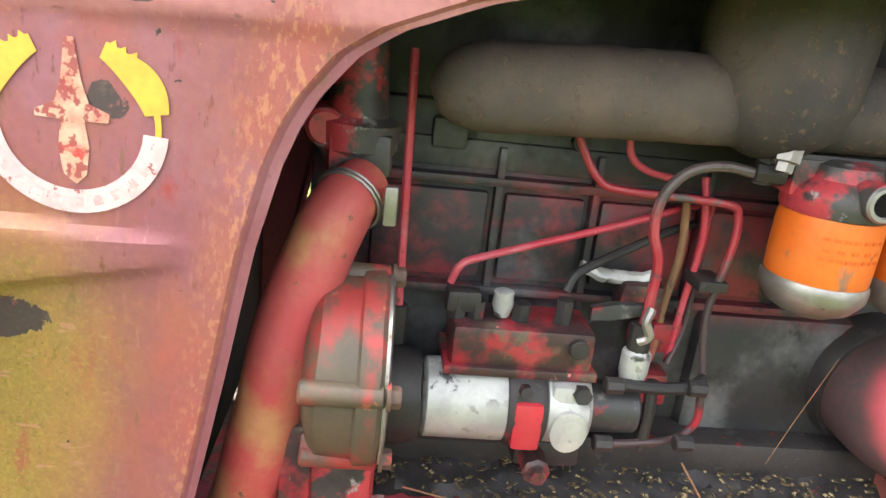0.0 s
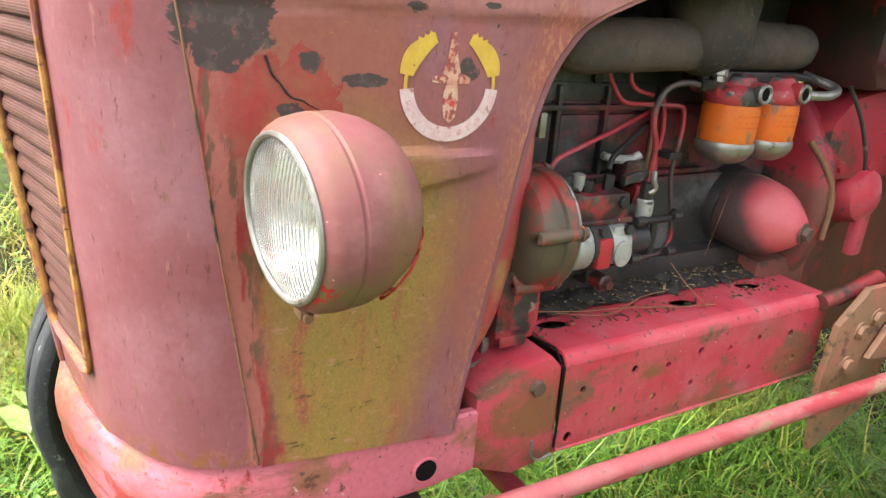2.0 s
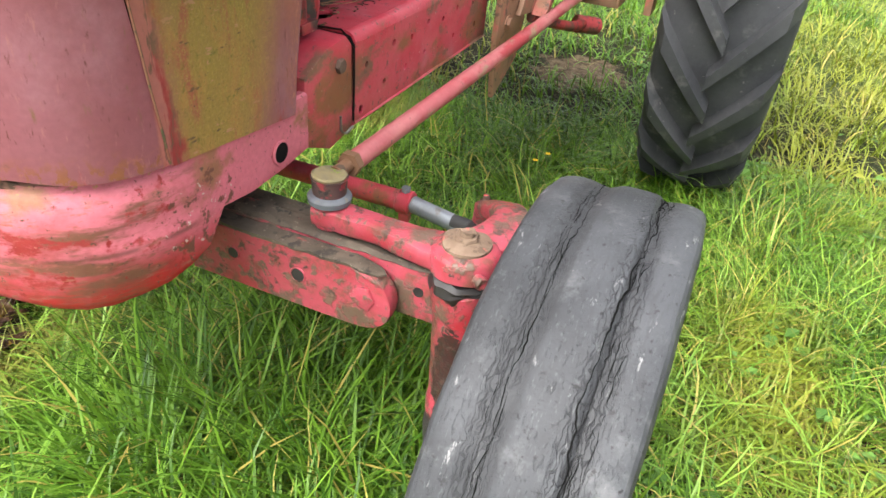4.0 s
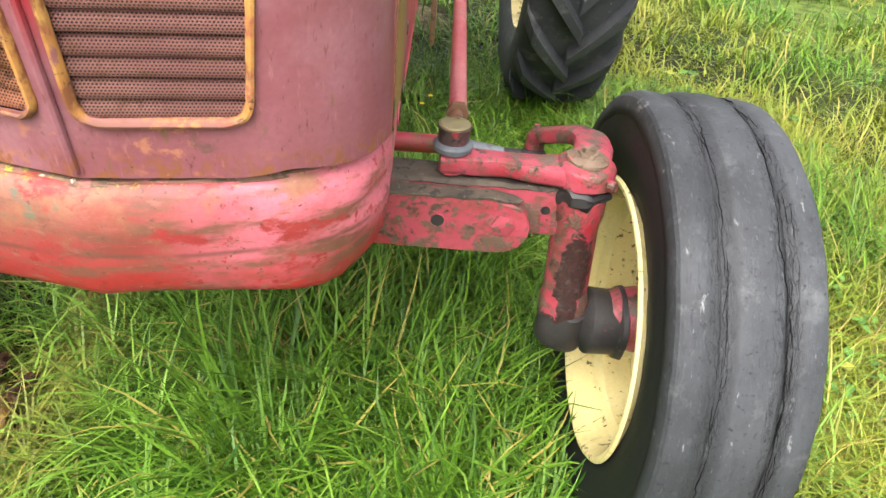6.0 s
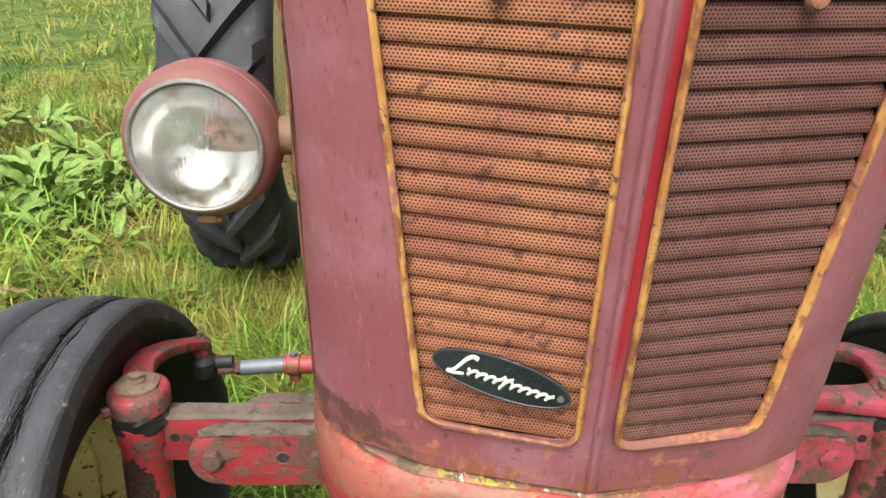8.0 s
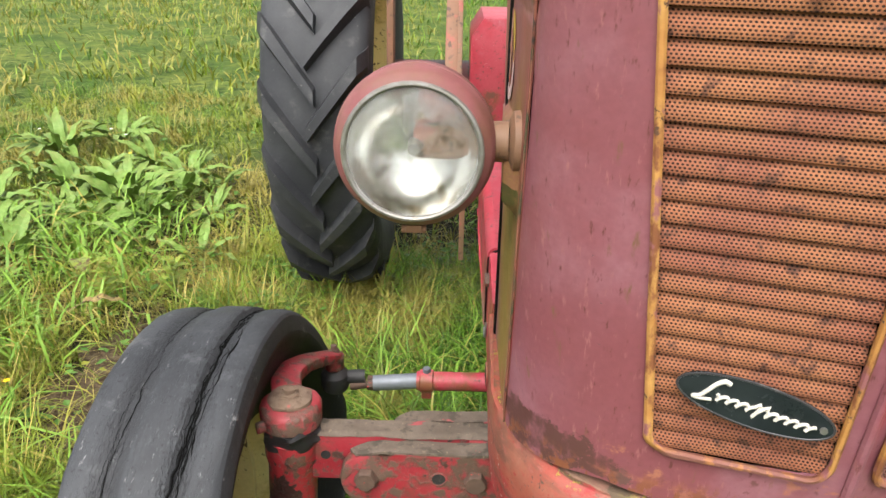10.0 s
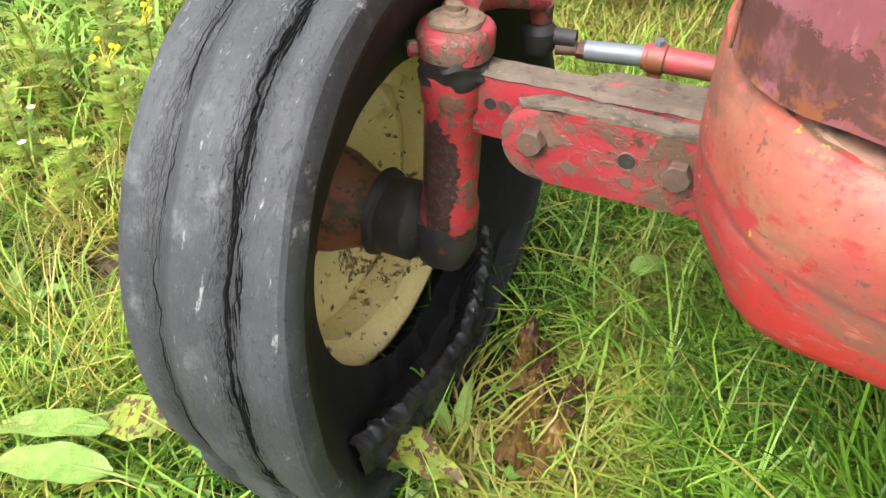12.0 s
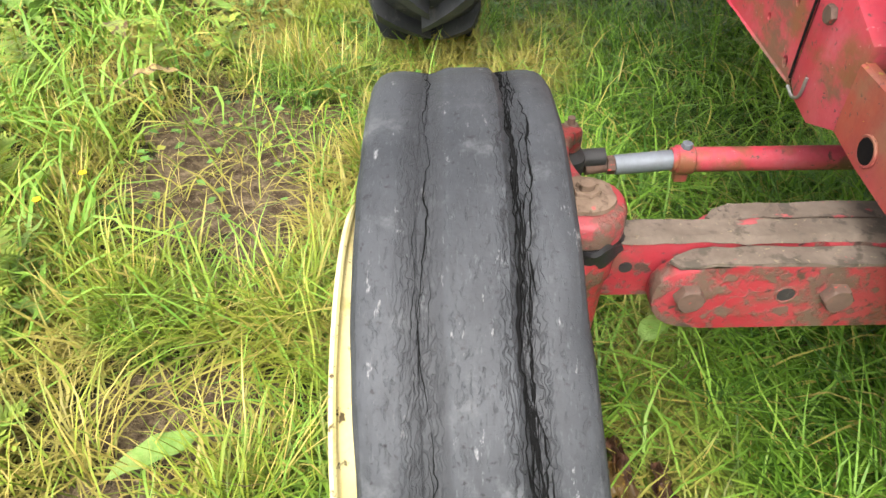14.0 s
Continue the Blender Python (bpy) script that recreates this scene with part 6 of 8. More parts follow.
def front_wheel(s, xc, yc, zc, flat, rub, shift):
    w = new("front_wheel")
    w.parent = tractor
    w["label"] = "flat cracked ribbed front tyre on a yellow rim" if flat else "cracked ribbed front tyre on a yellow rim"
    n = 128
    bm = bmesh.new()
    across, reach = bm.verts.layers.float.new("across"), bm.verts.layers.float.new("reach")
    rows = []
    for i in range(n):
        row = []
        for dx, r in TREAD:
            p = tyre_point(dx, r, 2 * math.pi * i / n, xc, yc, zc, flat)
            row.append(bm.verts.new(p + noise.noise_vector(p * 24) * 0.0012))
            row[-1][across], row[-1][reach] = dx, r
        rows.append(row)
    for i in range(n):
        bridge(bm, rows[i], rows[(i + 1) % n], False)
    part("tyre", bm, rub, w, "grey cracked rubber tyre", 20)
    if flat:
        # The bead has come off the rim: the sidewall stands below it as a crumpled lip.
        lip = curve([(-0.582, 0.150, 0.205), (-0.572, 0.110, 0.162), (-0.560, 0.02, 0.118), (-0.560, -0.09, 0.128), (-0.566, -0.19, 0.165), (-0.580, -0.27, 0.19)], 16)
        bm = bmesh.new()
        shape = [(-0.060, -0.105), (-0.042, -0.070), (-0.026, -0.045), (-0.013, -0.022), (-0.007, 0.002), (0.002, 0.011), (0.011, 0.006), (0.016, -0.008), (0.012, -0.024), (0.017, -0.045), (0.008, -0.085), (-0.006, -0.20)]
        rows = []
        for j, q in enumerate(lip):
            wave = 0.007 * noise.noise(Vector((j * 0.33, 0, 1))) + 0.004 * noise.noise(Vector((j * 0.9, 0, 2)))
            rows.append([bm.verts.new((q[0] + u + wave, q[1], max(q[2] + v + 0.6 * wave, -0.004))) for u, v in shape])
        for ra, rb in zip(rows, rows[1:]):
            bridge(bm, ra, rb, False)
        bmesh.ops.subdivide_edges(bm, edges=bm.edges[:], cuts=1, use_grid_fill=True, smooth=0.6)
        dent(bm, 0.004, 34, 4)
        dent(bm, 0.004, 110, 1)
        part("sidewall_roll", bm, wet_rubber, w, "crumpled wet black lip of collapsed sidewall", 60)
    # Rim: rolled flanges, barrel and dished disc.
    o = Vector((xc + shift, yc, zc - (0.010 if flat else 0.0)))
    bm = bmesh.new()
    q = 0.66 if flat else 1.0
    lathe(bm, [(-0.088 * q, 0.232), (-0.092 * q, 0.228), (-0.092 * q, 0.222), (-0.084 * q, 0.215), (-0.070 * q, 0.208), (-0.045 * q, 0.204), (-0.030, 0.188), (0.020, 0.186), (0.040, 0.204), (0.070, 0.208), (0.084, 0.215), (0.092, 0.222), (0.092, 0.229), (0.087, 0.233)], o, (s, 0, 0), 84, False)
    thicken(bm, 0.004)
    rim = part("rim", bm, rim_yellow, w, "pale yellow wheel rim spotted with mud")
    bm = bmesh.new()
    lathe(bm, [(0.028, 0.192), (0.024, 0.170), (0.034, 0.150), (0.046, 0.120), (0.050, 0.090), (0.044, 0.062)], o, (s, 0, 0), 72, False)
    thicken(bm, 0.005)
    part("disc", bm, rim_yellow, rim)
    for j in range(5):
        a = 2 * math.pi * j / 5 + 0.4
        bm = bmesh.new()
        hexa(bm, o + Vector((s * 0.040, 0.08 * math.sin(a), 0.08 * math.cos(a))), (-s, 0, 0), 0.011, 0.012)
        part("wheel_nut", bm, rusty_steel, rim)
    bm = bmesh.new()
    lathe(bm, [(-0.075, 0.046), (-0.06, 0.049), (-0.02, 0.056), (0.020, 0.074), (0.040, 0.078), (0.046, 0.06), (0.10, 0.05), (0.105, 0.02)], o, (s, 0, 0), 40)
    part("hub", bm, hub_grime if flat else axle_paint, w, "grimy brown-red wheel hub")
    # Small rim lug seen inside.
    for a in (0.6, 2.6, 4.4):
        bm = bmesh.new()
        c = o + Vector((0.0 * s, 0.186 * math.sin(a), 0.186 * math.cos(a)))
        rbox(bm, c, (0.05, 0.03, 0.03), 0.004, Matrix.Rotation(-a, 4, "X"))
        part("rim_lug", bm, rim_yellow, rim)
    return w


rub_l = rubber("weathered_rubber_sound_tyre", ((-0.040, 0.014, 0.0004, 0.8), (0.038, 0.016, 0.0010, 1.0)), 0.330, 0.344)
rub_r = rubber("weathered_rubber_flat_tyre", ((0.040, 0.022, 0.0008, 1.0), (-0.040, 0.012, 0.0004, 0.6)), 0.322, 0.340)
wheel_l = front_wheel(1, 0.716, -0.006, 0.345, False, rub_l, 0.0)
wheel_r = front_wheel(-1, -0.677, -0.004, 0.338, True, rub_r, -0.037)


def tread_cracks(wheel, at, flat, groove, spread, count, width, seed):
    """Jagged fissures that run along a tread groove; turns from the top, forward negative."""
    rs = random.Random(seed)
    for n in range(count):
        long = n < 3
        a0 = -116 + 60 * n + rs.uniform(-6, 6) if long else rs.uniform(-118, 66)
        span = rs.uniform(62, 74) if long else rs.uniform(10, 34) if n < 14 else rs.uniform(3, 12)
        steps = max(3, int(span / 0.8))
        off = groove + (rs.uniform(-0.001, 0.001) if long else rs.uniform(*spread) * rs.uniform(0.3, 1.0))
        pts, drift = [], 0.0
        for k in range(steps + 1):
            drift += rs.uniform(-0.0011, 0.0011) - 0.06 * drift
            if rs.random() < 0.12:
                drift += rs.choice((-1, 1)) * 0.0020
            wx = off + drift
            r = next(r0 + (r1 - r0) * (wx - w0) / (w1 - w0) for (w0, r0), (w1, r1) in zip(RIBS, RIBS[1:]) if w0 <= wx <= w1)
            pts.append(tyre_point(wx, r + 0.0001, radians(min(a0 + span * k / steps, 75)), *at, flat))
        thick = width * (rs.uniform(0.85, 1.2) if long else rs.uniform(0.22, 0.65))
        bm = bmesh.new()
        swell = rs.uniform(0, 6)
        tube(bm, pts, lambda t: thick * (0.15 + math.sin(math.pi * t) ** 0.6 * (0.7 + 0.4 * math.sin(17 * t + swell))), 6, 1)
        part("tread_crack", bm, crack_black, wheel, "black jagged crack in the rubber")


AT_L, AT_R = (0.716, -0.006, 0.345), (-0.677, -0.004, 0.338)
tread_cracks(wheel_r, AT_R, True, 0.0395, (-0.004, 0.016), 130, 0.0018, 5)
tread_cracks(wheel_l, AT_L, False, 0.0395, (-0.003, 0.014), 60, 0.0010, 6)
tread_cracks(wheel_l, AT_L, False, -0.034, (-0.014, 0.004), 45, 0.0007, 7)
tread_cracks(wheel_r, AT_R, True, -0.034, (-0.012, 0.004), 24, 0.0005, 8)


def rear_wheel(s):
    """Tall tractor tyre with chevron lugs."""
    xc, yc, zc, half = s * 0.745, 1.83, 0.705, 0.155
    w = new("rear_wheel")
    w.parent = tractor
    w["label"] = "tall black rear tyre with chevron lugs"
    bm = bmesh.new()
    prof = [(-0.12, 0.46), (-0.145, 0.50), (-0.158, 0.56), (-0.157, 0.62), (-0.148, 0.655), (-0.125, 0.672), (-0.06, 0.682), (0, 0.685)]
    prof = prof + [(-a, r) for a, r in prof[-2::-1]]
    lathe(bm, prof, (xc, yc, zc), (1, 0, 0), 96, False)
    for v in bm.verts:
        if v.co.z < 0.03:
            v.co.z = 0.03 + (v.co.z - 0.03) * 0.1
    part("tyre", bm, rear_rubber, w, "black rubber tyre carcass", 60)
    # Each lug runs back from the middle to the shoulder.
    n = 22
    for side in (1, -1):
        for j in range(n):
            a0 = 2 * math.pi * (j + (0.5 if side > 0 else 0.0)) / n
            bm = bmesh.new()
            rows = []
            for t in arange(0, 1, 8):
                u = side * (-0.012 + 0.166 * t)
                a = a0 + 0.31 * t
                base = 0.683 - 0.012 * t * t - (0.03 * max(0.0, t - 0.8) / 0.2)
                top = 0.722 - 0.008 * t * t - (0.045 * max(0.0, t - 0.85) / 0.15)
                hw = 0.030 + 0.012 * t
                row = []
                for da, r in ((-hw, base - 0.004), (-hw * 0.62, top), (hw * 0.62, top), (hw, base - 0.004)):
                    th = a + da / 0.7
                    y, z = yc + r * math.sin(th), zc + r * math.cos(th)
                    row.append(bm.verts.new((xc + u, y, max(z, 0.012))))
                rows.append(row)
            for p, q in zip(rows, rows[1:]):
                bridge(bm, p, q, False)
            bm.faces.new(rows[0])
            bm.faces.new(rows[-1][::-1])
            bmesh.ops.remove_doubles(bm, verts=bm.verts, dist=0.0002)
            part("lug", bm, rear_rubber, w, sharp=30)
    bm = bmesh.new()
    lathe(bm, [(-0.125, 0.475), (-0.128, 0.462), (-0.10, 0.45), (0.10, 0.45), (0.128, 0.462), (0.125, 0.475)], (xc, yc, zc), (1, 0, 0), 72, False)
    thicken(bm, 0.006)
    part("rim", bm, rim_yellow, w, "pale yellow rim")
    bm = bmesh.new()
    lathe(bm, [(0.0, 0.44), (-0.03 * s, 0.36), (-0.05 * s, 0.2), (-0.045 * s, 0.06), (-0.045 * s, 0.001)], (xc, yc, zc), (1, 0, 0), 56, False)
    thicken(bm, 0.008)
    part("disc", bm, rim_yellow, w)


rear_rubber = weathered("black_lugged_rubber", (0.030, 0.032, 0.036), (0.050, 0.052, 0.056), (((0.10, 0.10, 0.098), 14, 0.55, 0.72, None, None, 0), ((0.15, 0.15, 0.14), 60, 0.66, 0.72, None, None, 0)), rough=0.6, big=6)
rear_wheel(1)
rear_wheel(-1)

# ---- the engine ----
bm = bmesh.new()
rbox(bm, (0.0, 0.46, 0.93), (0.21, 0.66, 0.36), 0.01)
rbox(bm, (0.0, 0.46, 1.17), (0.19, 0.62, 0.14), 0.01)
block = part("engine_block", bm, block_paint, tractor, "soot-blackened engine block with traces of red")
for y0, y1 in ((0.185, 0.285), (0.30, 0.372), (0.387, 0.475), (0.49, 0.60)):
    bm = bmesh.new()
    rbox(bm, (0.107, (y0 + y1) / 2, 0.995), (0.012, y1 - y0, 0.08), 0.005)
    part("cover_panel", bm, block_paint, block)
for c, size, bev in (*[((0.109, y, 1.0), (0.016, 0.007, 0.15), 0.002) for y in (0.293, 0.380, 0.482)], *[((0.109, 0.38, z), (0.020, 0.46, 0.008), 0.003) for z in (1.045, 0.945)], ((0.104, 0.40, 1.066), (0.010, 0.50, 0.026), 0.004), ((0.108, 0.245, 1.083), (0.02, 0.03, 0.026), 0.004)):
    bm = bmesh.new()
    rbox(bm, c, size, bev)
    part("block_rib", bm, block_paint, block)
for y, z in ((0.245, 1.10), (0.36, 1.085), (0.62, 1.085)):
    bm = bmesh.new()
    hexa(bm, (0.10, y, z), (1, 0, 0), 0.009, 0.012, 0.012)
    part("block_bolt", bm, greasy_black, block)
bm = bmesh.new()
rbox(bm, (0.10, 0.47, 0.795), (0.10, 0.62, 0.05), 0.012)
dent(bm, 0.003, 30)
part("sump_flange", bm, greasy_black, block, "oil-soaked sump flange")
bm = bmesh.new()


def oily_ledge(x, y):
    """Caked oil and chaff that slopes from the block down to the rail."""
    t = min(1.0, (x - 0.095) / 0.09)
    z = 0.822 - 0.050 * t ** 0.7 + 0.006 * noise.noise(Vector((x * 60, y * 60, 1))) + 0.004 * noise.noise(Vector((x * 170, y * 170, 5)))
    return Vector((x + 0.006 * noise.noise(Vector((0, y * 40, 3))), y, max(z, 0.7695) if x < 0.2 else z - 0.004 * (x - 0.2) / 0.02))


grid(bm, oily_ledge, arange(0.095, 0.186, 18), arange(0.19, 0.76, 84))
part("oil_crust", bm, greasy_black, block, "thick black oil crust with chaff")
bm = bmesh.new()
rbox(bm, (0.06, 0.60, 0.87), (0.12, 0.20, 0.14), 0.012)
part("crankcase", bm, block_paint, block)

# Exhaust manifold.
bm = bmesh.new()
tube(bm, [(0.176, 0.220, 1.127), (0.180, 0.32, 1.133), (0.180, 0.42, 1.137), (0.180, 0.52, 1.140), (0.178, 0.62, 1.142), (0.172, 0.722, 1.142)], lambda t: 0.034 * math.sqrt(max(0.004, 1 - max(0.0, 1 - min(t, 1 - t) / 0.085) ** 2)), 28, 14)
dent(bm, 0.0012, 60)
man = part("exhaust_manifold", bm, manifold_iron, tractor, "rough brown-black cast exhaust manifold")
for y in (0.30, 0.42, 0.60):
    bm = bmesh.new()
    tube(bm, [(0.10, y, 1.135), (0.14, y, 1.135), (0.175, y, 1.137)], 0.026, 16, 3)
    part("branch", bm, manifold_iron, man)
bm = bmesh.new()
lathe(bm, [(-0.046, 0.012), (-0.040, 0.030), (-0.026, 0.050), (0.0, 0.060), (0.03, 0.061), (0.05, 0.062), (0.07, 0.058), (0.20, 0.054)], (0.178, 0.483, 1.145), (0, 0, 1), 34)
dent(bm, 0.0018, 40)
part("outlet", bm, manifold_iron, man)
bm = bmesh.new()
lathe(bm, [(0, 0.010), (0.012, 0.010), (0.013, 0.007), (0.02, 0.007)], (0.206, 0.490, 1.112), (0.2, -0.2, -1), 6)
part("plug", bm, dull_metal, man)


def fuel_filter(y, x=0.190):
    o = Vector((x, y, 1.062))
    bm = bmesh.new()
    lathe(bm, [(-0.0557, 0.0383), (-0.0513, 0.0398), (-0.0400, 0.0402), (-0.0087, 0.0402), (0.0000, 0.0390)], o, (0, 0, 1), 40)
    f = part("fuel_filter", bm, filter_orange, tractor, "orange fuel filter with grey bowl")
    bm = bmesh.new()
    lathe(bm, [(-0.0861, 0.0087), (-0.0844, 0.0210), (-0.0783, 0.0322), (-0.0700, 0.0388), (-0.0660, 0.0412), (-0.0600, 0.0418), (-0.0560, 0.0416), (-0.0531, 0.0402)], o, (0, 0, 1), 40)
    part("bowl", bm, dull_metal, f, "dirty grey metal bowl")
    bm = bmesh.new()
    lathe(bm, [(0.0004, 0.0400), (0.0035, 0.0415), (0.0157, 0.0415), (0.0226, 0.0370), (0.0278, 0.0296), (0.0383, 0.0261), (0.0418, 0.0157)], o, (0, 0, 1), 36)
    cyl(bm, o + Vector((0.0000, 0.0000, 0.0191)), o + Vector((0.0452, 0.0070, 0.0183)), 0.0145, n=20, edge=0.002)
    rbox(bm, o + Vector((-0.0174, -0.0305, 0.0261)), (0.05, 0.03, 0.03), 0.005)
    dent(bm, 0.001, 50)
    part("filter_head", bm, filter_head_paint, f, "greasy black and red filter head")
    # Near-black disc in place of the shade inside the port.
    bm = bmesh.new()
    cyl(bm, o + Vector((0.0435, 0.0068, 0.0184)), o + Vector((0.0465, 0.0071, 0.0183)), 0.0092, n=18)
    part("port", bm, dark_void, f)
    bm = bmesh.new()
    tube(bm, [o + Vector((0.0457, 0.0070, 0.0183)) + Vector((0, 0.0117 * math.cos(t), 0.0117 * math.sin(t))) for t in arange(0, 2 * math.pi * 19 / 20, 20)], 0.0028, 6, 1, True)
    part("port_ring", bm, dull_metal, f)
    for row, count in ((1.040, 7), (1.030, 5), (1.022, 8)):
        bm = bmesh.new()
        for i in range(count):
            a = radians(-38 + 76 * (i + 0.5) / count)
            c = o + Vector((0.0405 * math.cos(a), 0.0405 * math.sin(a), (row - 1.056) * 0.87))
            rbox(bm, c, (0.0005, 0.005, 0.0026), 0, Matrix.Rotation(a, 4, "Z"))
        part("print_band", bm, weathered("dark_orange_print", (0.60, 0.115, 0.010), (0.55, 0.10, 0.010), (), big=30), f)
    return f


fuel_filter(0.548)
fuel_filter(0.644, 0.186)
bm = bmesh.new()
rbox(bm, (0.165, 0.59, 1.098), (0.06, 0.19, 0.018), 0.005)
tube(bm, [(0.16, 0.64, 1.10), (0.19, 0.70, 1.10), (0.19, 0.735, 1.09), (0.16, 0.742, 1.08), (0.13, 0.70, 1.085)], 0.006, 10, 6)
part("filter_bracket", bm, greasy_black, tractor)
bm = bmesh.new()
tube(bm, [(0.19, 0.69, 1.075), (0.21, 0.74, 1.075), (0.20, 0.775, 1.085), (0.15, 0.76, 1.10)], 0.0075, 10, 6)
part("filter_pipe", bm, dull_metal, tractor)

# Injection pump.
P0 = Vector((0.172, 0.0, 0.866))


def py(y):
    return P0 + Vector((0, y, 0))


bm = bmesh.new()
lathe(bm, [(0.238, 0.028), (0.242, 0.034), (0.29, 0.0345), (0.310, 0.0345)], P0, (0, 1, 0), 34)
pump = part("injection_pump", bm, pump_white, tractor, "pale oil-streaked injection pump")
bm = bmesh.new()
lathe(bm, [(0.309, 0.036), (0.312, 0.038), (0.338, 0.038), (0.342, 0.036)], P0, (0, 1, 0), 30)
part("pump_collar", bm, greasy_black, pump)
bm = bmesh.new()
rbox(bm, (0.198, 0.326, 0.862), (0.026, 0.026, 0.044), 0.006)
part("pump_cover", bm, clamp_red, pump, "red cover plate")
bm = bmesh.new()
lathe(bm, [(0.342, 0.030), (0.344, 0.0335), (0.378, 0.0335), (0.382, 0.030)], P0, (0, 1, 0), 30)
rbox(bm, (0.186, 0.362, 0.872), (0.030, 0.034, 0.05), 0.008)
part("pump_end", bm, pump_white, pump)
bm = bmesh.new()
slab(bm, [(0.016 * math.cos(t), 0.019 * math.sin(t)) for t in arange(0, 2 * math.pi * 23 / 24, 24)], lambda u, v, d: Vector((0.202 + d, 0.362 + u, 0.858 + v)), 0.006, 0.0015)
part("timing_plate", bm, pump_white, pump, "white oval plate")
bm = bmesh.new()
cyl(bm, py(0.382), py(0.428), 0.0235, 0.0225, 22, edge=0.002)
part("advance_unit", bm, dull_black, pump)
for y, r in ((0.370, 0.008), (0.322, 0.006)):
    bm = bmesh.new()
    hexa(bm, (0.196, y, 0.890), (1, 0, 0.2), r, 0.011)
    part("pump_bolt", bm, greasy_black, pump)
bm = bmesh.new()
rbox(bm, (0.160, 0.318, 0.9225), (0.060, 0.120, 0.036), 0.006)
rbox(bm, (0.160, 0.318, 0.902), (0.066, 0.13, 0.008), 0.002)
part("governor_box", bm, engine_red, pump, "oily red governor housing")
for y, h in ((0.262, 0.022), (0.278, 0.016), (0.316, 0.016), (0.352, 0.022)):
    bm = bmesh.new()
    hexa(bm, (0.168, y, 0.940), (0, 0, 1), 0.008, h)
    dent(bm, 0.0012, 60)
    part("governor_bolt", bm, greasy_black, pump)
bm = bmesh.new()
cyl(bm, (0.186, 0.363, 0.928), (0.196, 0.363, 0.928), 0.0085, n=14, edge=0.001)
part("shaft_end", bm, greasy_black, pump)
bm = bmesh.new()
slab(bm, [(0.372, 0.947), (0.392, 0.953), (0.416, 0.955), (0.424, 0.960), (0.424, 0.966), (0.392, 0.965), (0.372, 0.960)], lambda u, v, d: Vector((0.170 + d, u, v)), 0.010, 0.002)
part("pump_lever", bm, dull_black, pump)
bm = bmesh.new()
tube(bm, [(0.185, 0.420, 0.966), (0.190, 0.416, 0.955), (0.190, 0.421, 0.943), (0.186, 0.414, 0.936)], 0.0042, 8, 4)
dent(bm, 0.0014, 90)
part("lever_clevis", bm, dull_metal, pump)
bm = bmesh.new()
rbox(bm, (0.165, 0.266, 0.955), (0.02, 0.03, 0.018), 0.004)
dent(bm, 0.0015, 60)
part("lever_block", bm, greasy_black, pump)
bm = bmesh.new()
rbox(bm, (0.188, 0.219, 0.872), (0.012, 0.013, 0.024), 0.002)
part("white_tag", bm, pump_white, pump)
bm = bmesh.new()
lathe(bm, [(0, 0.006), (0.01, 0.009), (0.022, 0.0085), (0.024, 0.004)], (0.165, 0.300, 0.942), (0, 0, 1), 14)
part("white_fitting", bm, pump_white, pump)
bm = bmesh.new()
lathe(bm, [(0.205, 0.040), (0.22, 0.042), (0.236, 0.038), (0.238, 0.028)], P0, (0, 1, 0), 26)
rbox(bm, (0.165, 0.355, 0.818), (0.03, 0.06, 0.025), 0.006)
rbox(bm, (0.15, 0.30, 0.825), (0.04, 0.16, 0.012), 0.003)
dent(bm, 0.002, 40)
part("pump_mount", bm, greasy_black, pump)
bm = bmesh.new()
cyl(bm, (0.17, 0.342, 0.815), (0.205, 0.342, 0.815), 0.0125, n=8, edge=0.003)
cyl(bm, (0.205, 0.342, 0.815), (0.212, 0.342, 0.815), 0.007, n=6)
part("drain_plug", bm, engine_red, pump, "red drain plug")

# Pipes round the pump and filters.


def pipe(pts, r, material, k=6):
    bm = bmesh.new()
    tube(bm, pts, r, 10, k)
    part("fuel_pipe", bm, material, tractor)


pipe([(0.155, 0.255, 0.965), (0.158, 0.262, 0.982), (0.152, 0.285, 0.990), (0.130, 0.40, 1.020), (0.118, 0.455, 1.036), (0.112, 0.475, 1.040)], 0.0034, rail_paint)
pipe([(0.165, 0.352, 0.968), (0.160, 0.362, 0.984), (0.145, 0.40, 1.000), (0.125, 0.45, 1.018), (0.112, 0.475, 1.022)], 0.0042, greasy_black)
pipe([(0.145, 0.345, 1.099), (0.146, 0.352, 1.085), (0.150, 0.366, 1.064), (0.152, 0.385, 1.056), (0.153, 0.45, 1.054), (0.156, 0.482, 1.052), (0.157, 0.490, 1.044), (0.160, 0.490, 1.02), (0.162, 0.484, 0.985), (0.163, 0.480, 0.95), (0.172, 0.486, 0.89), (0.175, 0.488, 0.86), (0.175, 0.480, 0.846), (0.186, 0.455, 0.842), (0.196, 0.397, 0.842)], 0.0035, pipe_upper, 8)
pipe([(0.140, 0.39, 1.10), (0.140, 0.395, 1.083), (0.140, 0.41, 1.072), (0.140, 0.44, 1.066)], 0.0032, rail_paint)
pipe([(0.186, 0.480, 1.086), (0.180, 0.455, 1.088), (0.176, 0.430, 1.080), (0.175, 0.414, 1.058), (0.176, 0.412, 1.03), (0.178, 0.420, 1.005), (0.179, 0.420, 0.97), (0.179, 0.418, 0.945)], 0.0044, pipe_lower, 8)
pipe([(0.135, 0.465, 1.07), (0.140, 0.472, 1.02), (0.140, 0.468, 0.96), (0.145, 0.462, 0.90)], 0.0034, rail_paint)
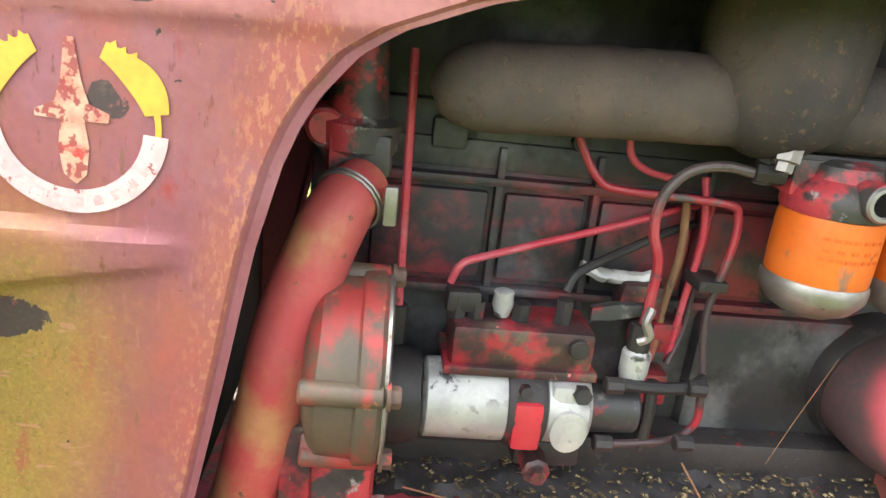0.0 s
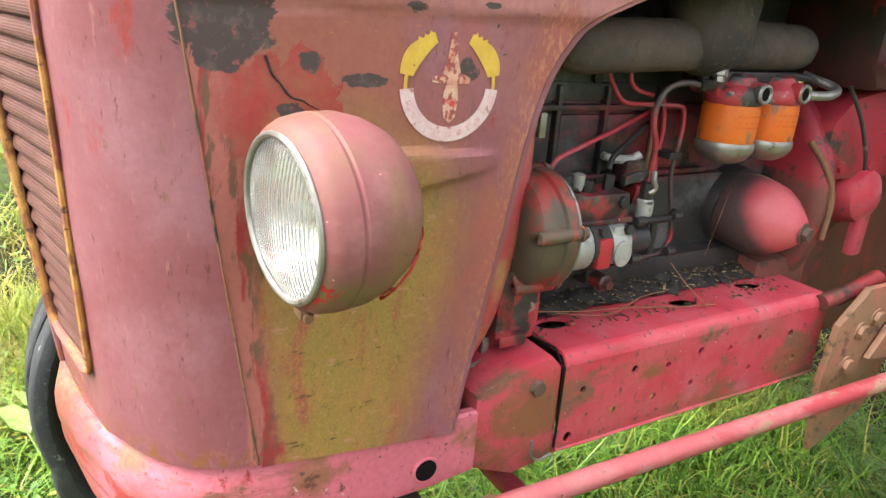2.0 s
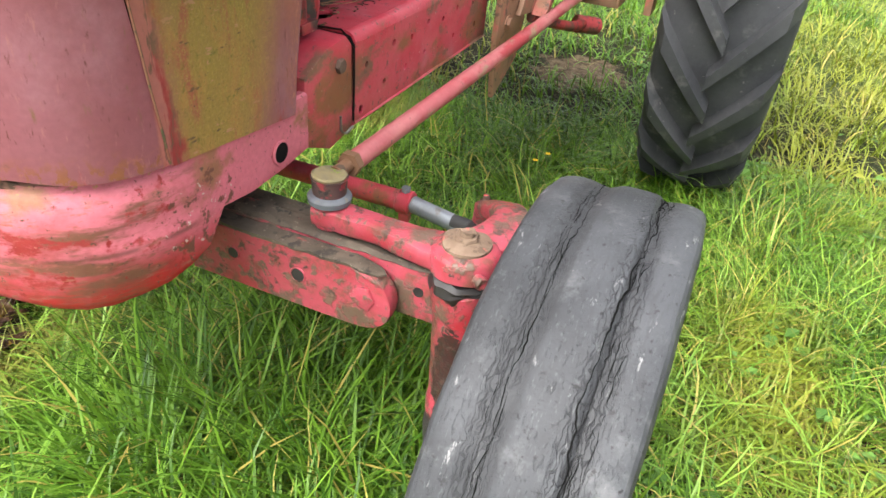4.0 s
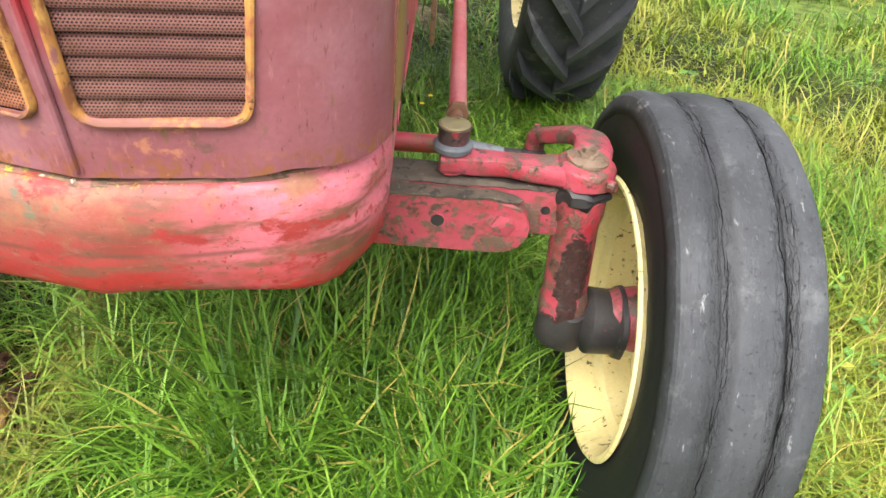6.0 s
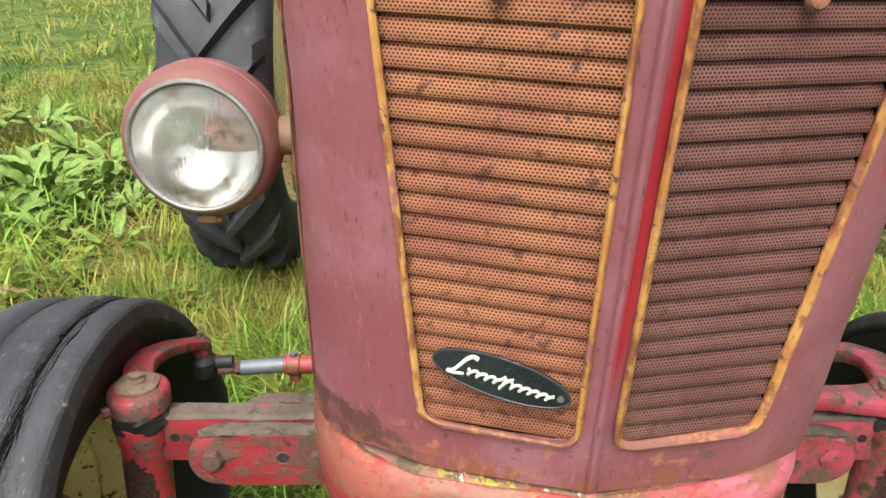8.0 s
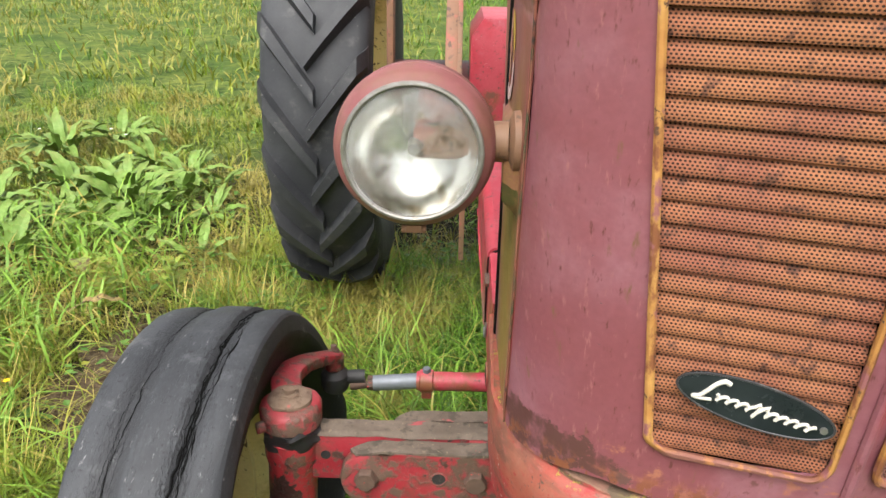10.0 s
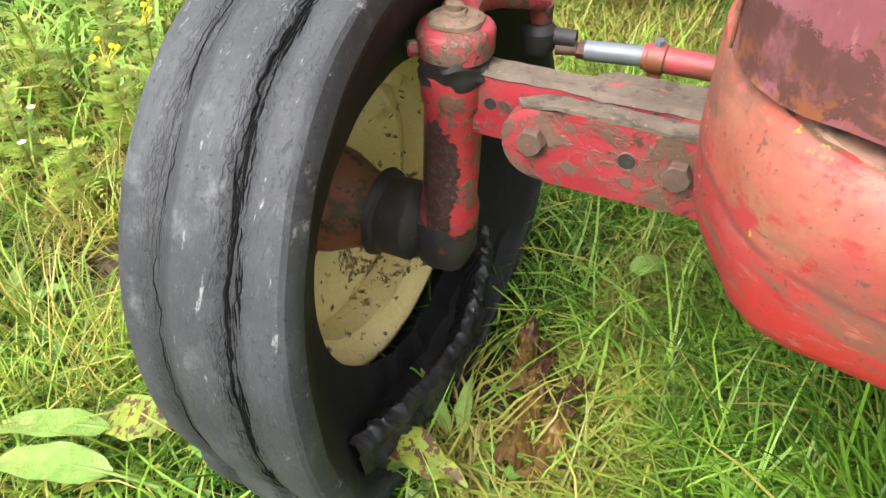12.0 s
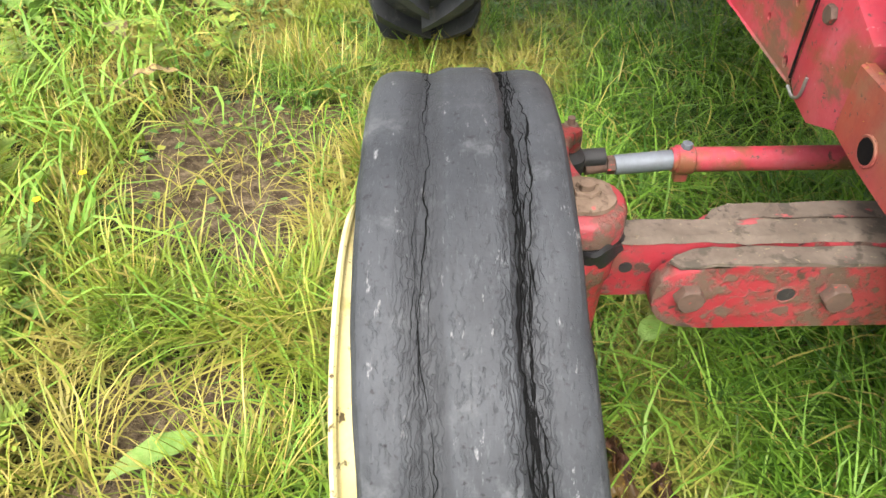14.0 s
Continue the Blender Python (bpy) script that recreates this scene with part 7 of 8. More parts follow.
pipe([(0.130, 0.455, 1.05), (0.134, 0.458, 1.0), (0.136, 0.452, 0.95), (0.140, 0.45, 0.92), (0.165, 0.435, 0.908)], 0.0038, rusty_steel)
pipe([(0.128, 0.480, 1.05), (0.132, 0.478, 0.98), (0.138, 0.474, 0.93), (0.15, 0.46, 0.90)], 0.0032, pipe_upper)
pipe([(0.190, 0.398, 0.898), (0.192, 0.43, 0.897), (0.190, 0.465, 0.898), (0.180, 0.482, 0.902)], 0.0055, greasy_black)
pipe([(0.185, 0.436, 0.835), (0.187, 0.436, 0.87), (0.185, 0.435, 0.90)], 0.0055, greasy_black)
pipe([(0.152, 0.214, 0.93), (0.150, 0.212, 1.0), (0.147, 0.210, 1.07), (0.144, 0.208, 1.15)], 0.0036, rail_paint)
for p0, p1, r, n in (((0.152, 0.214, 0.905), (0.152, 0.214, 0.94), 0.009, 10), ((0.179, 0.418, 0.925), (0.179, 0.418, 0.95), 0.010, 10), ((0.186, 0.478, 1.088), (0.192, 0.500, 1.088), 0.009, 8), ((0.185, 0.486, 1.078), (0.185, 0.486, 1.106), 0.008, 6), *[((0.194, y - 0.008, z), (0.194, y + 0.008, z), 0.0075, 8) for y, z in ((0.398, 0.842), (0.470, 0.846), (0.398, 0.898), (0.470, 0.900))]):
    bm = bmesh.new()
    cyl(bm, p0, p1, r, n=n, edge=0.001)
    part("pipe_nut", bm, greasy_black, tractor)
bm = bmesh.new()
rbox(bm, (0.150, 0.478, 0.982), (0.036, 0.026, 0.010), 0.002)
part("pipe_clip", bm, greasy_black, tractor)
bm = bmesh.new()
lathe(bm, [(0, 0.009), (0.012, 0.0125), (0.03, 0.0125), (0.034, 0.009)], (0.179, 0.418, 0.893), (0, 0, 1), 14)
part("pale_union", bm, pump_white, tractor)
for y, z in ((0.452, 0.868), (0.452, 0.92), (0.43, 0.955)):
    bm = bmesh.new()
    rbox(bm, (0.128, y, z), (0.03, 0.040, 0.032), 0.006)
    dent(bm, 0.004, 40)
    part("red_lug", bm, engine_red, tractor)
bm = bmesh.new()
tube(bm, [(0.128, 0.372, 0.978), (0.130, 0.40, 0.972), (0.128, 0.43, 0.972), (0.13, 0.444, 0.978)], 0.006, 8, 5)
dent(bm, 0.003, 90)
part("flaking_deposit", bm, pump_white, tractor, "flaking white deposit")

# Drum-shaped timing cover, its bracket, and the red water hose.
bm = bmesh.new()
O = Vector((0.216, -0.005, 0.915))
lathe(bm, [(0.148, 0.020), (0.150, 0.046), (0.155, 0.061), (0.162, 0.069), (0.188, 0.071), (0.190, 0.075), (0.204, 0.076), (0.207, 0.073), (0.208, 0.05)], O, (0, 1, 0), 48)
dent(bm, 0.0014, 30)
cover = part("timing_cover", bm, cover_paint, tractor, "brown oil-stained drum-shaped engine cover")
for a in (100, 10, -62, 190, 255):
    d = Vector((math.cos(radians(a)), 0, math.sin(radians(a))))
    bm = bmesh.new()
    cyl(bm, O + d * 0.070 + Vector((0, 0.150, 0)), O + d * 0.070 + Vector((0, 0.209, 0)), 0.0088, n=14, edge=0.002)
    rbox(bm, O + d * 0.063 + Vector((0, 0.170, 0)), (0.020, 0.04, 0.013), 0.004, Matrix.Rotation(-radians(a), 4, "Y"))
    part("bolt_boss", bm, cover_paint, cover)
    bm = bmesh.new()
    hexa(bm, O + d * 0.070 + Vector((0, 0.2095, 0)), (0, 1, 0), 0.008, 0.010, 0.010)
    part("cover_bolt", bm, bolt_dirt, cover)
bm = bmesh.new()
lathe(bm, [(0.2075, 0.0735), (0.210, 0.074), (0.2115, 0.068)], O, (0, 1, 0), 40)
part("gasket_ring", bm, dull_metal, cover)
bm = bmesh.new()
slab(bm, [(0.138, 0.77), (0.198, 0.77), (0.204, 0.80), (0.204, 0.90), (0.142, 0.90)], lambda u, v, d: Vector((0.165 + d, u, v)), 0.072, 0.014)
dent(bm, 0.003, 30)
part("cover_bracket", bm, filter_head_paint, cover)
bm = bmesh.new()
rbox(bm, (0.22, 0.142, 0.83), (0.05, 0.025, 0.09), 0.006)
rbox(bm, (0.238, 0.155, 0.782), (0.02, 0.04, 0.016), 0.004)
part("red_bracket", bm, engine_red, cover)
bm = bmesh.new()
tube(bm, [(0.170, 0.176, 1.045), (0.192, 0.164, 1.035), (0.212, 0.148, 1.00), (0.222, 0.133, 0.95), (0.226, 0.122, 0.89), (0.222, 0.108, 0.82), (0.200, 0.092, 0.755), (0.16, 0.08, 0.70)], lambda t: 0.023 + 0.005 * min(1, 2 * t), 22, 7)
dent(bm, 0.0015, 20)
hose = part("water_hose", bm, hose_red, tractor, "thick red rubber water hose")
for c, d, r in (((0.186, 0.168, 1.038), (0.75, -0.40, -0.4), 0.0262), ((0.205, 0.103, 0.765), (-0.3, -0.2, -1), 0.033)):
    bm = bmesh.new()
    a, b, dd = basis(d)
    for off in (0.0, 0.004):
        tube(bm, [Vector(c) + dd * off + a * r * math.cos(t) + b * r * math.sin(t) for t in arange(0, 2 * math.pi * 19 / 20, 20)], 0.0014, 6, 1, True)
    rbox(bm, Vector(c) + Vector((0.014, 0.030, 0.0)), (0.008, 0.010, 0.030), 0.002)
    part("hose_clip", bm, dull_metal, hose)
bm = bmesh.new()
lathe(bm, [(0, 0.024), (0.02, 0.026), (0.03, 0.034), (0.05, 0.034), (0.055, 0.024), (0.09, 0.022), (0.12, 0.02)], (0.140, 0.168, 1.040), (0.0, 0.0, 1), 20)
rbox(bm, (0.14, 0.172, 1.068), (0.06, 0.05, 0.035), 0.008)
cyl(bm, (0.11, 0.14, 1.085), (0.165, 0.145, 1.085), 0.015, n=16, edge=0.003)
dent(bm, 0.002, 30)
part("thermostat_housing", bm, filter_head_paint, tractor, "oily brown and red thermostat housing")
# Near-black sheet added to close a see-through gap beside the hose.
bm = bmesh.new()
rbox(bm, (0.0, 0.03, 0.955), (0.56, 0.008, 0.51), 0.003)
part("inner_dark_sheet", bm, dark_void, tractor)
# Near-black sheet added in place of the shade under the hood.
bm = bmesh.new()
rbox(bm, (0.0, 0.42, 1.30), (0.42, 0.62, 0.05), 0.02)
part("underhood_dark_sheet", bm, dark_void, tractor)

# Conical canister with end nut.
bm = bmesh.new()
d = Vector((1, 0.16, -0.09)).normalized()
o = Vector((0.112, 0.690, 0.878))
lathe(bm, [(0.0, 0.058), (0.010, 0.062), (0.040, 0.064), (0.065, 0.063), (0.085, 0.058), (0.106, 0.046), (0.124, 0.030), (0.133, 0.020), (0.135, 0.004)], o, d, 44)
dent(bm, 0.001, 18)
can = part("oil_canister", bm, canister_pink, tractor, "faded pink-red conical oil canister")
bm = bmesh.new()
hexa(bm, o + d * 0.134, d, 0.012, 0.012, 0.017)
part("canister_nut", bm, bolt_dirt, can)
bm = bmesh.new()
lathe(bm, [(-0.05, 0.066), (-0.02, 0.070), (0.004, 0.070), (0.012, 0.067)], o, d, 36)
part("canister_base", bm, greasy_black, can)
bm = bmesh.new()
grid(bm, lambda a, h: o + d * h + (Vector((-0.2, 0.15, 1)).normalized() * math.cos(a) + d.cross(Vector((0, 0, 1))).normalized() * math.sin(a)) * (0.0652 - max(0.0, h - 0.055) * 0.16), arange(-0.55, 0.25, 7), arange(0.044, 0.078, 6))
thicken(bm, 0.0006)
part("worn_label", bm, weathered("yellowed_label", (0.60, 0.50, 0.24), (0.52, 0.40, 0.18), (((0.35, 0.1, 0.08), 60, 0.6, 0.66, None, None, 0),), big=50), can)

# Chaff and twigs on the oily ledge.
rng = random.Random(4)
bm = bmesh.new()
for _ in range(1000):
    y, x = rng.uniform(0.20, 0.74), rng.uniform(0.11, 0.235)
    if x > 0.185 and rng.random() < 0.75:
        continue
    c = oily_ledge(min(x, 0.184), y) + Vector((0, 0, rng.uniform(0.0, 0.003)))
    if x > 0.185:
        c = Vector((x, y, 0.7695))
    rbox(bm, c, (rng.uniform(0.0012, 0.004), rng.uniform(0.002, 0.009), 0.0012), 0, Matrix.Rotation(rng.uniform(0, 6), 4, "Z"))
part("chaff", bm, weathered("black_and_tan_chaff", (0.035, 0.028, 0.02), (0.14, 0.10, 0.05), (((0.36, 0.29, 0.16), 140, 0.54, 0.60, None, None, 0),), rough=0.9, big=90), tractor, "oily black and tan chaff")["kind"] = "stuff"
for pts in ([(0.19, 0.23, 0.785), (0.21, 0.30, 0.783), (0.215, 0.38, 0.778), (0.235, 0.45, 0.776), (0.245, 0.53, 0.772)], [(0.20, 0.26, 0.782), (0.22, 0.34, 0.776), (0.20, 0.42, 0.782), (0.21, 0.46, 0.79)], [(0.20, 0.47, 0.83), (0.22, 0.49, 0.80), (0.25, 0.51, 0.772)]):
    bm = bmesh.new()
    tube(bm, pts, 0.0009, 6, 5)
    part("twig", bm, rusty_steel, tractor)
bm = bmesh.new()
tube(bm, [(0.18, 0.60, 0.93), (0.19, 0.57, 0.875), (0.195, 0.55, 0.83)], 0.0004, 5, 3)
part("dry_stalk", bm, rusty_steel, tractor)
for y0 in (0.36, 0.44):
    bm = bmesh.new()
    tube(bm, [(0.225 + 0.010 * math.cos(a), y0 + 0.012 * math.sin(a), 0.7692) for a in arange(0, 5.2, 12)], 0.0009, 5, 1)
    part("cast_mark", bm, greasy_black, tractor)

# ---- behind the engine: clutch housing, steering, step, mudguard ----
bm = bmesh.new()
lathe(bm, [(0.775, 0.200), (0.780, 0.218), (0.787, 0.224), (0.806, 0.224), (0.812, 0.214), (0.83, 0.195), (0.92, 0.17), (1.10, 0.14)], (0.0, 0.0, 0.89), (0, 1, 0), 40)
slab(bm, [(0.80, 0.60), (1.66, 0.57), (1.66, 0.99), (0.80, 0.99)], lambda u, v, d: Vector((-0.15 + d, u, v)), 0.30, 0.025)
slab(bm, [(0.70, 0.66), (0.84, 0.60), (0.84, 0.80), (0.70, 0.80)], lambda u, v, d: Vector((-0.19 + d, u, v)), 0.38, 0.02)
dent(bm, 0.004, 12)
part("clutch_housing", bm, housing_paint, tractor, "brown-red clutch and gearbox housing")
bm = bmesh.new()
tube(bm, [(0.19, 0.76, 1.0), (0.215, 0.78, 0.96), (0.225, 0.80, 0.91), (0.225, 0.80, 0.84)], 0.005, 8, 6)
part("drain_pipe", bm, rusty_steel, tractor)
bm = bmesh.new()
slab(bm, [(0.80, 0.93), (1.10, 0.93), (1.10, 1.075), (0.92, 1.085), (0.85, 1.070), (0.80, 1.03)], lambda u, v, d: Vector((0.05 + d, u, v)), 0.15, 0.018)
slab(bm, [(1.11, 0.93), (1.38, 0.93), (1.38, 1.20), (1.30, 1.22), (1.15, 1.14), (1.11, 1.08)], lambda u, v, d: Vector((0.0 + d, u, v)), 0.20, 0.018)
for y in (0.84, 0.93, 1.02):
    hexa(bm, (0.20, y, 0.955), (1, 0, 0), 0.010, 0.009, 0.013)
dent(bm, 0.004, 14)
part("gearbox_cover", bm, housing_paint, tractor, "red and brown gearbox cover")
# Added box that blocks light and the view through below the hood.
bm = bmesh.new()
slab(bm, [(0.80, 1.12), (0.82, 1.087), (1.07, 1.087), (1.09, 1.12), (1.09, 1.36), (0.80, 1.36)], lambda u, v, d: Vector((-0.24 + d, u, v)), 0.48, 0.02)
dent(bm, 0.003, 9)
part("hood_gap_blocker", bm, oily_red, tractor, "dark oily red box added to block light under the hood")
# Strap along the added box.
bm = bmesh.new()
tube(bm, [(0.262, 0.80, 1.128), (0.262, 0.95, 1.124), (0.262, 1.09, 1.132)], 0.011, 10, 4, flat=0.6)
part("blocker_strap", bm, housing_paint, tractor)
bm = bmesh.new()
tube(bm, [(0.215, 0.79, 1.09), (0.222, 0.83, 1.04), (0.224, 0.865, 0.985), (0.222, 0.88, 0.955)], 0.0035, 8, 4)
part("control_cable", bm, dull_black, tractor)
bm = bmesh.new()
lathe(bm, [(0.0, 0.05), (0.03, 0.055), (0.06, 0.045), (0.075, 0.02)], (0.15, 0.93, 0.90), (1, 0, 0), 26)
rbox(bm, (0.205, 0.94, 0.85), (0.02, 0.03, 0.12), 0.006)
cyl(bm, (0.16, 1.0, 0.98), (0.25, 1.0, 0.98), 0.02, n=16, edge=0.003)
dent(bm, 0.002, 20)
part("pedal_pivot", bm, rail_paint, tractor, "pink-red pedal pivot and lever")
for y, z in ((1.05, 1.02), (1.12, 0.98), (1.55, 0.86)):
    bm = bmesh.new()
    lathe(bm, [(0, 0.022), (0.03, 0.024), (0.04, 0.012)], (0.22, y, z), (1, 0.2, 0.1), 18)
    part("linkage_joint", bm, greasy_black, tractor)
bm = bmesh.new()
tube(bm, [(0.384, 1.455, 0.64), (0.385, 1.45, 0.70), (0.375, 1.44, 0.80), (0.355, 1.43, 0.90), (0.335, 1.43, 1.02)], 0.013, 12, 5, flat=0.7)
part("drop_arm", bm, rail_paint, tractor, "pink-red steering drop arm")
for s in (1, -1):
    bm = bmesh.new()
    slab(bm, [(0.722, 0.640), (0.735, 0.735), (0.800, 0.790), (0.890, 0.790), (0.905, 0.640), (0.880, 0.560), (0.745, 0.505)], lambda u, v, d: Vector((s * (0.315 + d), u, v)), 0.012, 0.002)
    plate = part("bracket_plate", bm, strut_paint, tractor, "brown rusty bracket plate")
    for y, z in ((0.797, 0.717), (0.78, 0.659), (0.835, 0.735)):
        bm = bmesh.new()
        hexa(bm, (s * 0.327, y, z), (s, 0, 0), 0.013, 0.010, 0.016)
        part("bolt", bm, strut_paint, plate)
    bm = bmesh.new()
    slab(bm, [(0.822, 0.668), (0.935, 0.652), (1.205, 0.95), (1.375, 1.20), (1.25, 1.20), (1.045, 0.95)], lambda u, v, d: Vector((s * (0.330 + d), u, v)), 0.012, 0.003)
    slab(bm, [(0.905, 0.652), (0.935, 0.652), (1.205, 0.95), (1.375, 1.20), (1.345, 1.20), (1.178, 0.95)], lambda u, v, d: Vector((s * (0.341 + d), u, v)), 0.034, 0.003)
    dent(bm, 0.002, 16, s)
    part("strut", bm, strut_paint, tractor, "brown mudguard strut")
    bm = bmesh.new()
    tube(bm, [(s * 0.285, 0.74, 0.758), (s * 0.29, 0.82, 0.772), (s * 0.29, 0.88, 0.785)], 0.014, 12, 3)
    tube(bm, [(s * 0.34, 0.91, 0.645), (s * 0.40, 1.06, 0.60), (s * 0.41, 1.18, 0.585)], 0.012, 12, 3)
    cyl(bm, (s * 0.39, 1.15, 0.585), (s * 0.44, 1.20, 0.575), 0.022, n=14, edge=0.003)
    part("step_bar", bm, far_red, tractor)
    # Perforated step plate.
    bm = bmesh.new()
    for row in (0.235, 0.315, 0.395):
        pierced(bm, lambda u, v, d: Vector((s * v, u, 0.598 + d)), 1.42, 1.98, row - 0.04, row + 0.04, [(1.47 + 0.09 * i, row, 0.022, 0.009) for i in range(6)], 0.004, 16)
    bmesh.ops.remove_doubles(bm, verts=bm.verts, dist=0.0003)
    part("step_plate", bm, weathered("worn_tan_step_plate", (0.34, 0.24, 0.14), (0.26, 0.17, 0.09), ((RUST, 40, 0.6, 0.66, None, None, 0),), rough=0.7, big=14), tractor, "tan perforated step plate")
    bm = bmesh.new()
    rbox(bm, (s * 0.44, 1.66, 0.588), (0.014, 0.50, 0.026), 0.003)
    rbox(bm, (s * 0.33, 1.412, 0.588), (0.22, 0.012, 0.024), 0.003)
    part("step_frame", bm, strut_paint, tractor)
    bm = bmesh.new()
    slab(bm, [(-0.035, 0.0), (0.035, 0.0), (0.030, 0.55), (-0.030, 0.55)], lambda u, v, d: Vector((s * (0.532 + d - 0.01 * v), 1.33 + u + 0.02 * v, 0.60 + v)), 0.02, 0.003)
    part("mudguard_stay", bm, strut_paint, tractor, "brown-red mudguard stay")
    # Mudguard: curved sheet over the rear wheel with a front flange.
    bm = bmesh.new()
    grid(bm, lambda x, a: Vector((s * x, 1.83 - 0.80 * math.cos(radians(a)), 0.705 + 0.80 * math.sin(radians(a)))), arange(0.535, 0.86, 4), arange(62, 150, 20))
    grid(bm, lambda k, a: Vector((s * 0.535, 1.83 - (0.80 - 0.14 * k) * math.cos(radians(a)), 0.705 + (0.80 - 0.14 * k) * math.sin(radians(a)))), arange(0, 1, 3), arange(62, 150, 20))
    thicken(bm, 0.004)
    part("mudguard", bm, strut_paint, tractor, "brown-red rear mudguard")
bm = bmesh.new()
slab(bm, [(-0.30, 0.68), (-0.24, 0.58), (0.24, 0.58), (0.305, 0.66), (0.325, 0.80), (0.325, 0.92), (0.26, 0.98), (-0.26, 0.98), (-0.30, 0.92)], lambda u, v, d: Vector((u, 1.62 + d, v)), 0.44, 0.012)
dent(bm, 0.003, 10)
rear_box = part("rear_gearbox", bm, rail_paint, tractor, "deep red rear gearbox casting")
bm = bmesh.new()
lathe(bm, [(0.0, 0.026), (0.012, 0.028), (0.022, 0.024), (0.034, 0.014), (0.04, 0.006)], (0.380, 1.62, 0.835), (0.35, -1, 0.1), 22)
rbox(bm, (0.392, 1.66, 0.850), (0.10, 0.10, 0.16), 0.02)
tube(bm, [(0.37, 1.62, 0.93), (0.43, 1.60, 0.90), (0.455, 1.60, 0.84), (0.44, 1.63, 0.78)], 0.013, 10, 4)
dent(bm, 0.006, 26)
part("lift_linkage", bm, greasy_black, rear_box, "oily black lift linkage")
bm = bmesh.new()
tube(bm, [(0.28, 1.55, 0.80), (0.40, 1.56, 0.775), (0.52, 1.58, 0.80)], 0.018, 12, 4)
part("cross_shaft", bm, far_red, rear_box)
bm = bmesh.new()
rbox(bm, (0, 1.83, 0.72), (1.2, 0.17, 0.17), 0.04)
part("rear_axle", bm, oily_red, tractor)

# ---- ground ----


def ground_z(x, y):
    return 0.012 * noise.noise(Vector((x * 0.9, y * 0.9, 0))) + 0.006 * noise.noise(Vector((x * 4, y * 4, 3)))


bm = bmesh.new()
near = [-3000, -600, -120, -40, -16, -8, *arange(-5, 5, 61), 8, 16, 40, 120, 600, 3000]
rows = grid(bm, lambda x, y: Vector((x, y, ground_z(x, y) if abs(x) < 8 and abs(y - 1) < 8 else 0.0)), near, [v + 1.0 for v in near])
ground = tagged(part("ground", bm, turf_soil, None, sharp=80), "damp turf and soil with bare trodden patches, coloured shade-dark under near grass", "ground", kind="structure")


def soft(x, lo, hi):
    t = np.clip((x - lo) / (hi - lo), 0, 1)
    return t * t * (3 - 2 * t)


def value_noise(x, y, seed):
    """Smooth noise over the ground, 0 to 1."""
    r = np.random.RandomState(seed).rand(64, 64)
    xi, yi = np.floor(x).astype(int), np.floor(y).astype(int)
    fx, fy = x - xi, y - yi
    fx, fy = fx * fx * (3 - 2 * fx), fy * fy * (3 - 2 * fy)
    g = lambda a, b: r[a % 64, b % 64]
    return (g(xi, yi) * (1 - fx) + g(xi + 1, yi) * fx) * (1 - fy) + (g(xi, yi + 1) * (1 - fx) + g(xi + 1, yi + 1) * fx) * fy


def keep_off(x, y):
    """Where no blade roots: under the tyres."""
    off = (np.abs(x - 0.716) < 0.10) & (np.abs(y) < 0.10)
    off |= (np.abs(x + 0.686) < 0.14) & (np.abs(y) < 0.19)
    off |= (np.abs(np.abs(x) - 0.745) < 0.16) & (np.abs(y - 1.83) < 0.16)
    return off


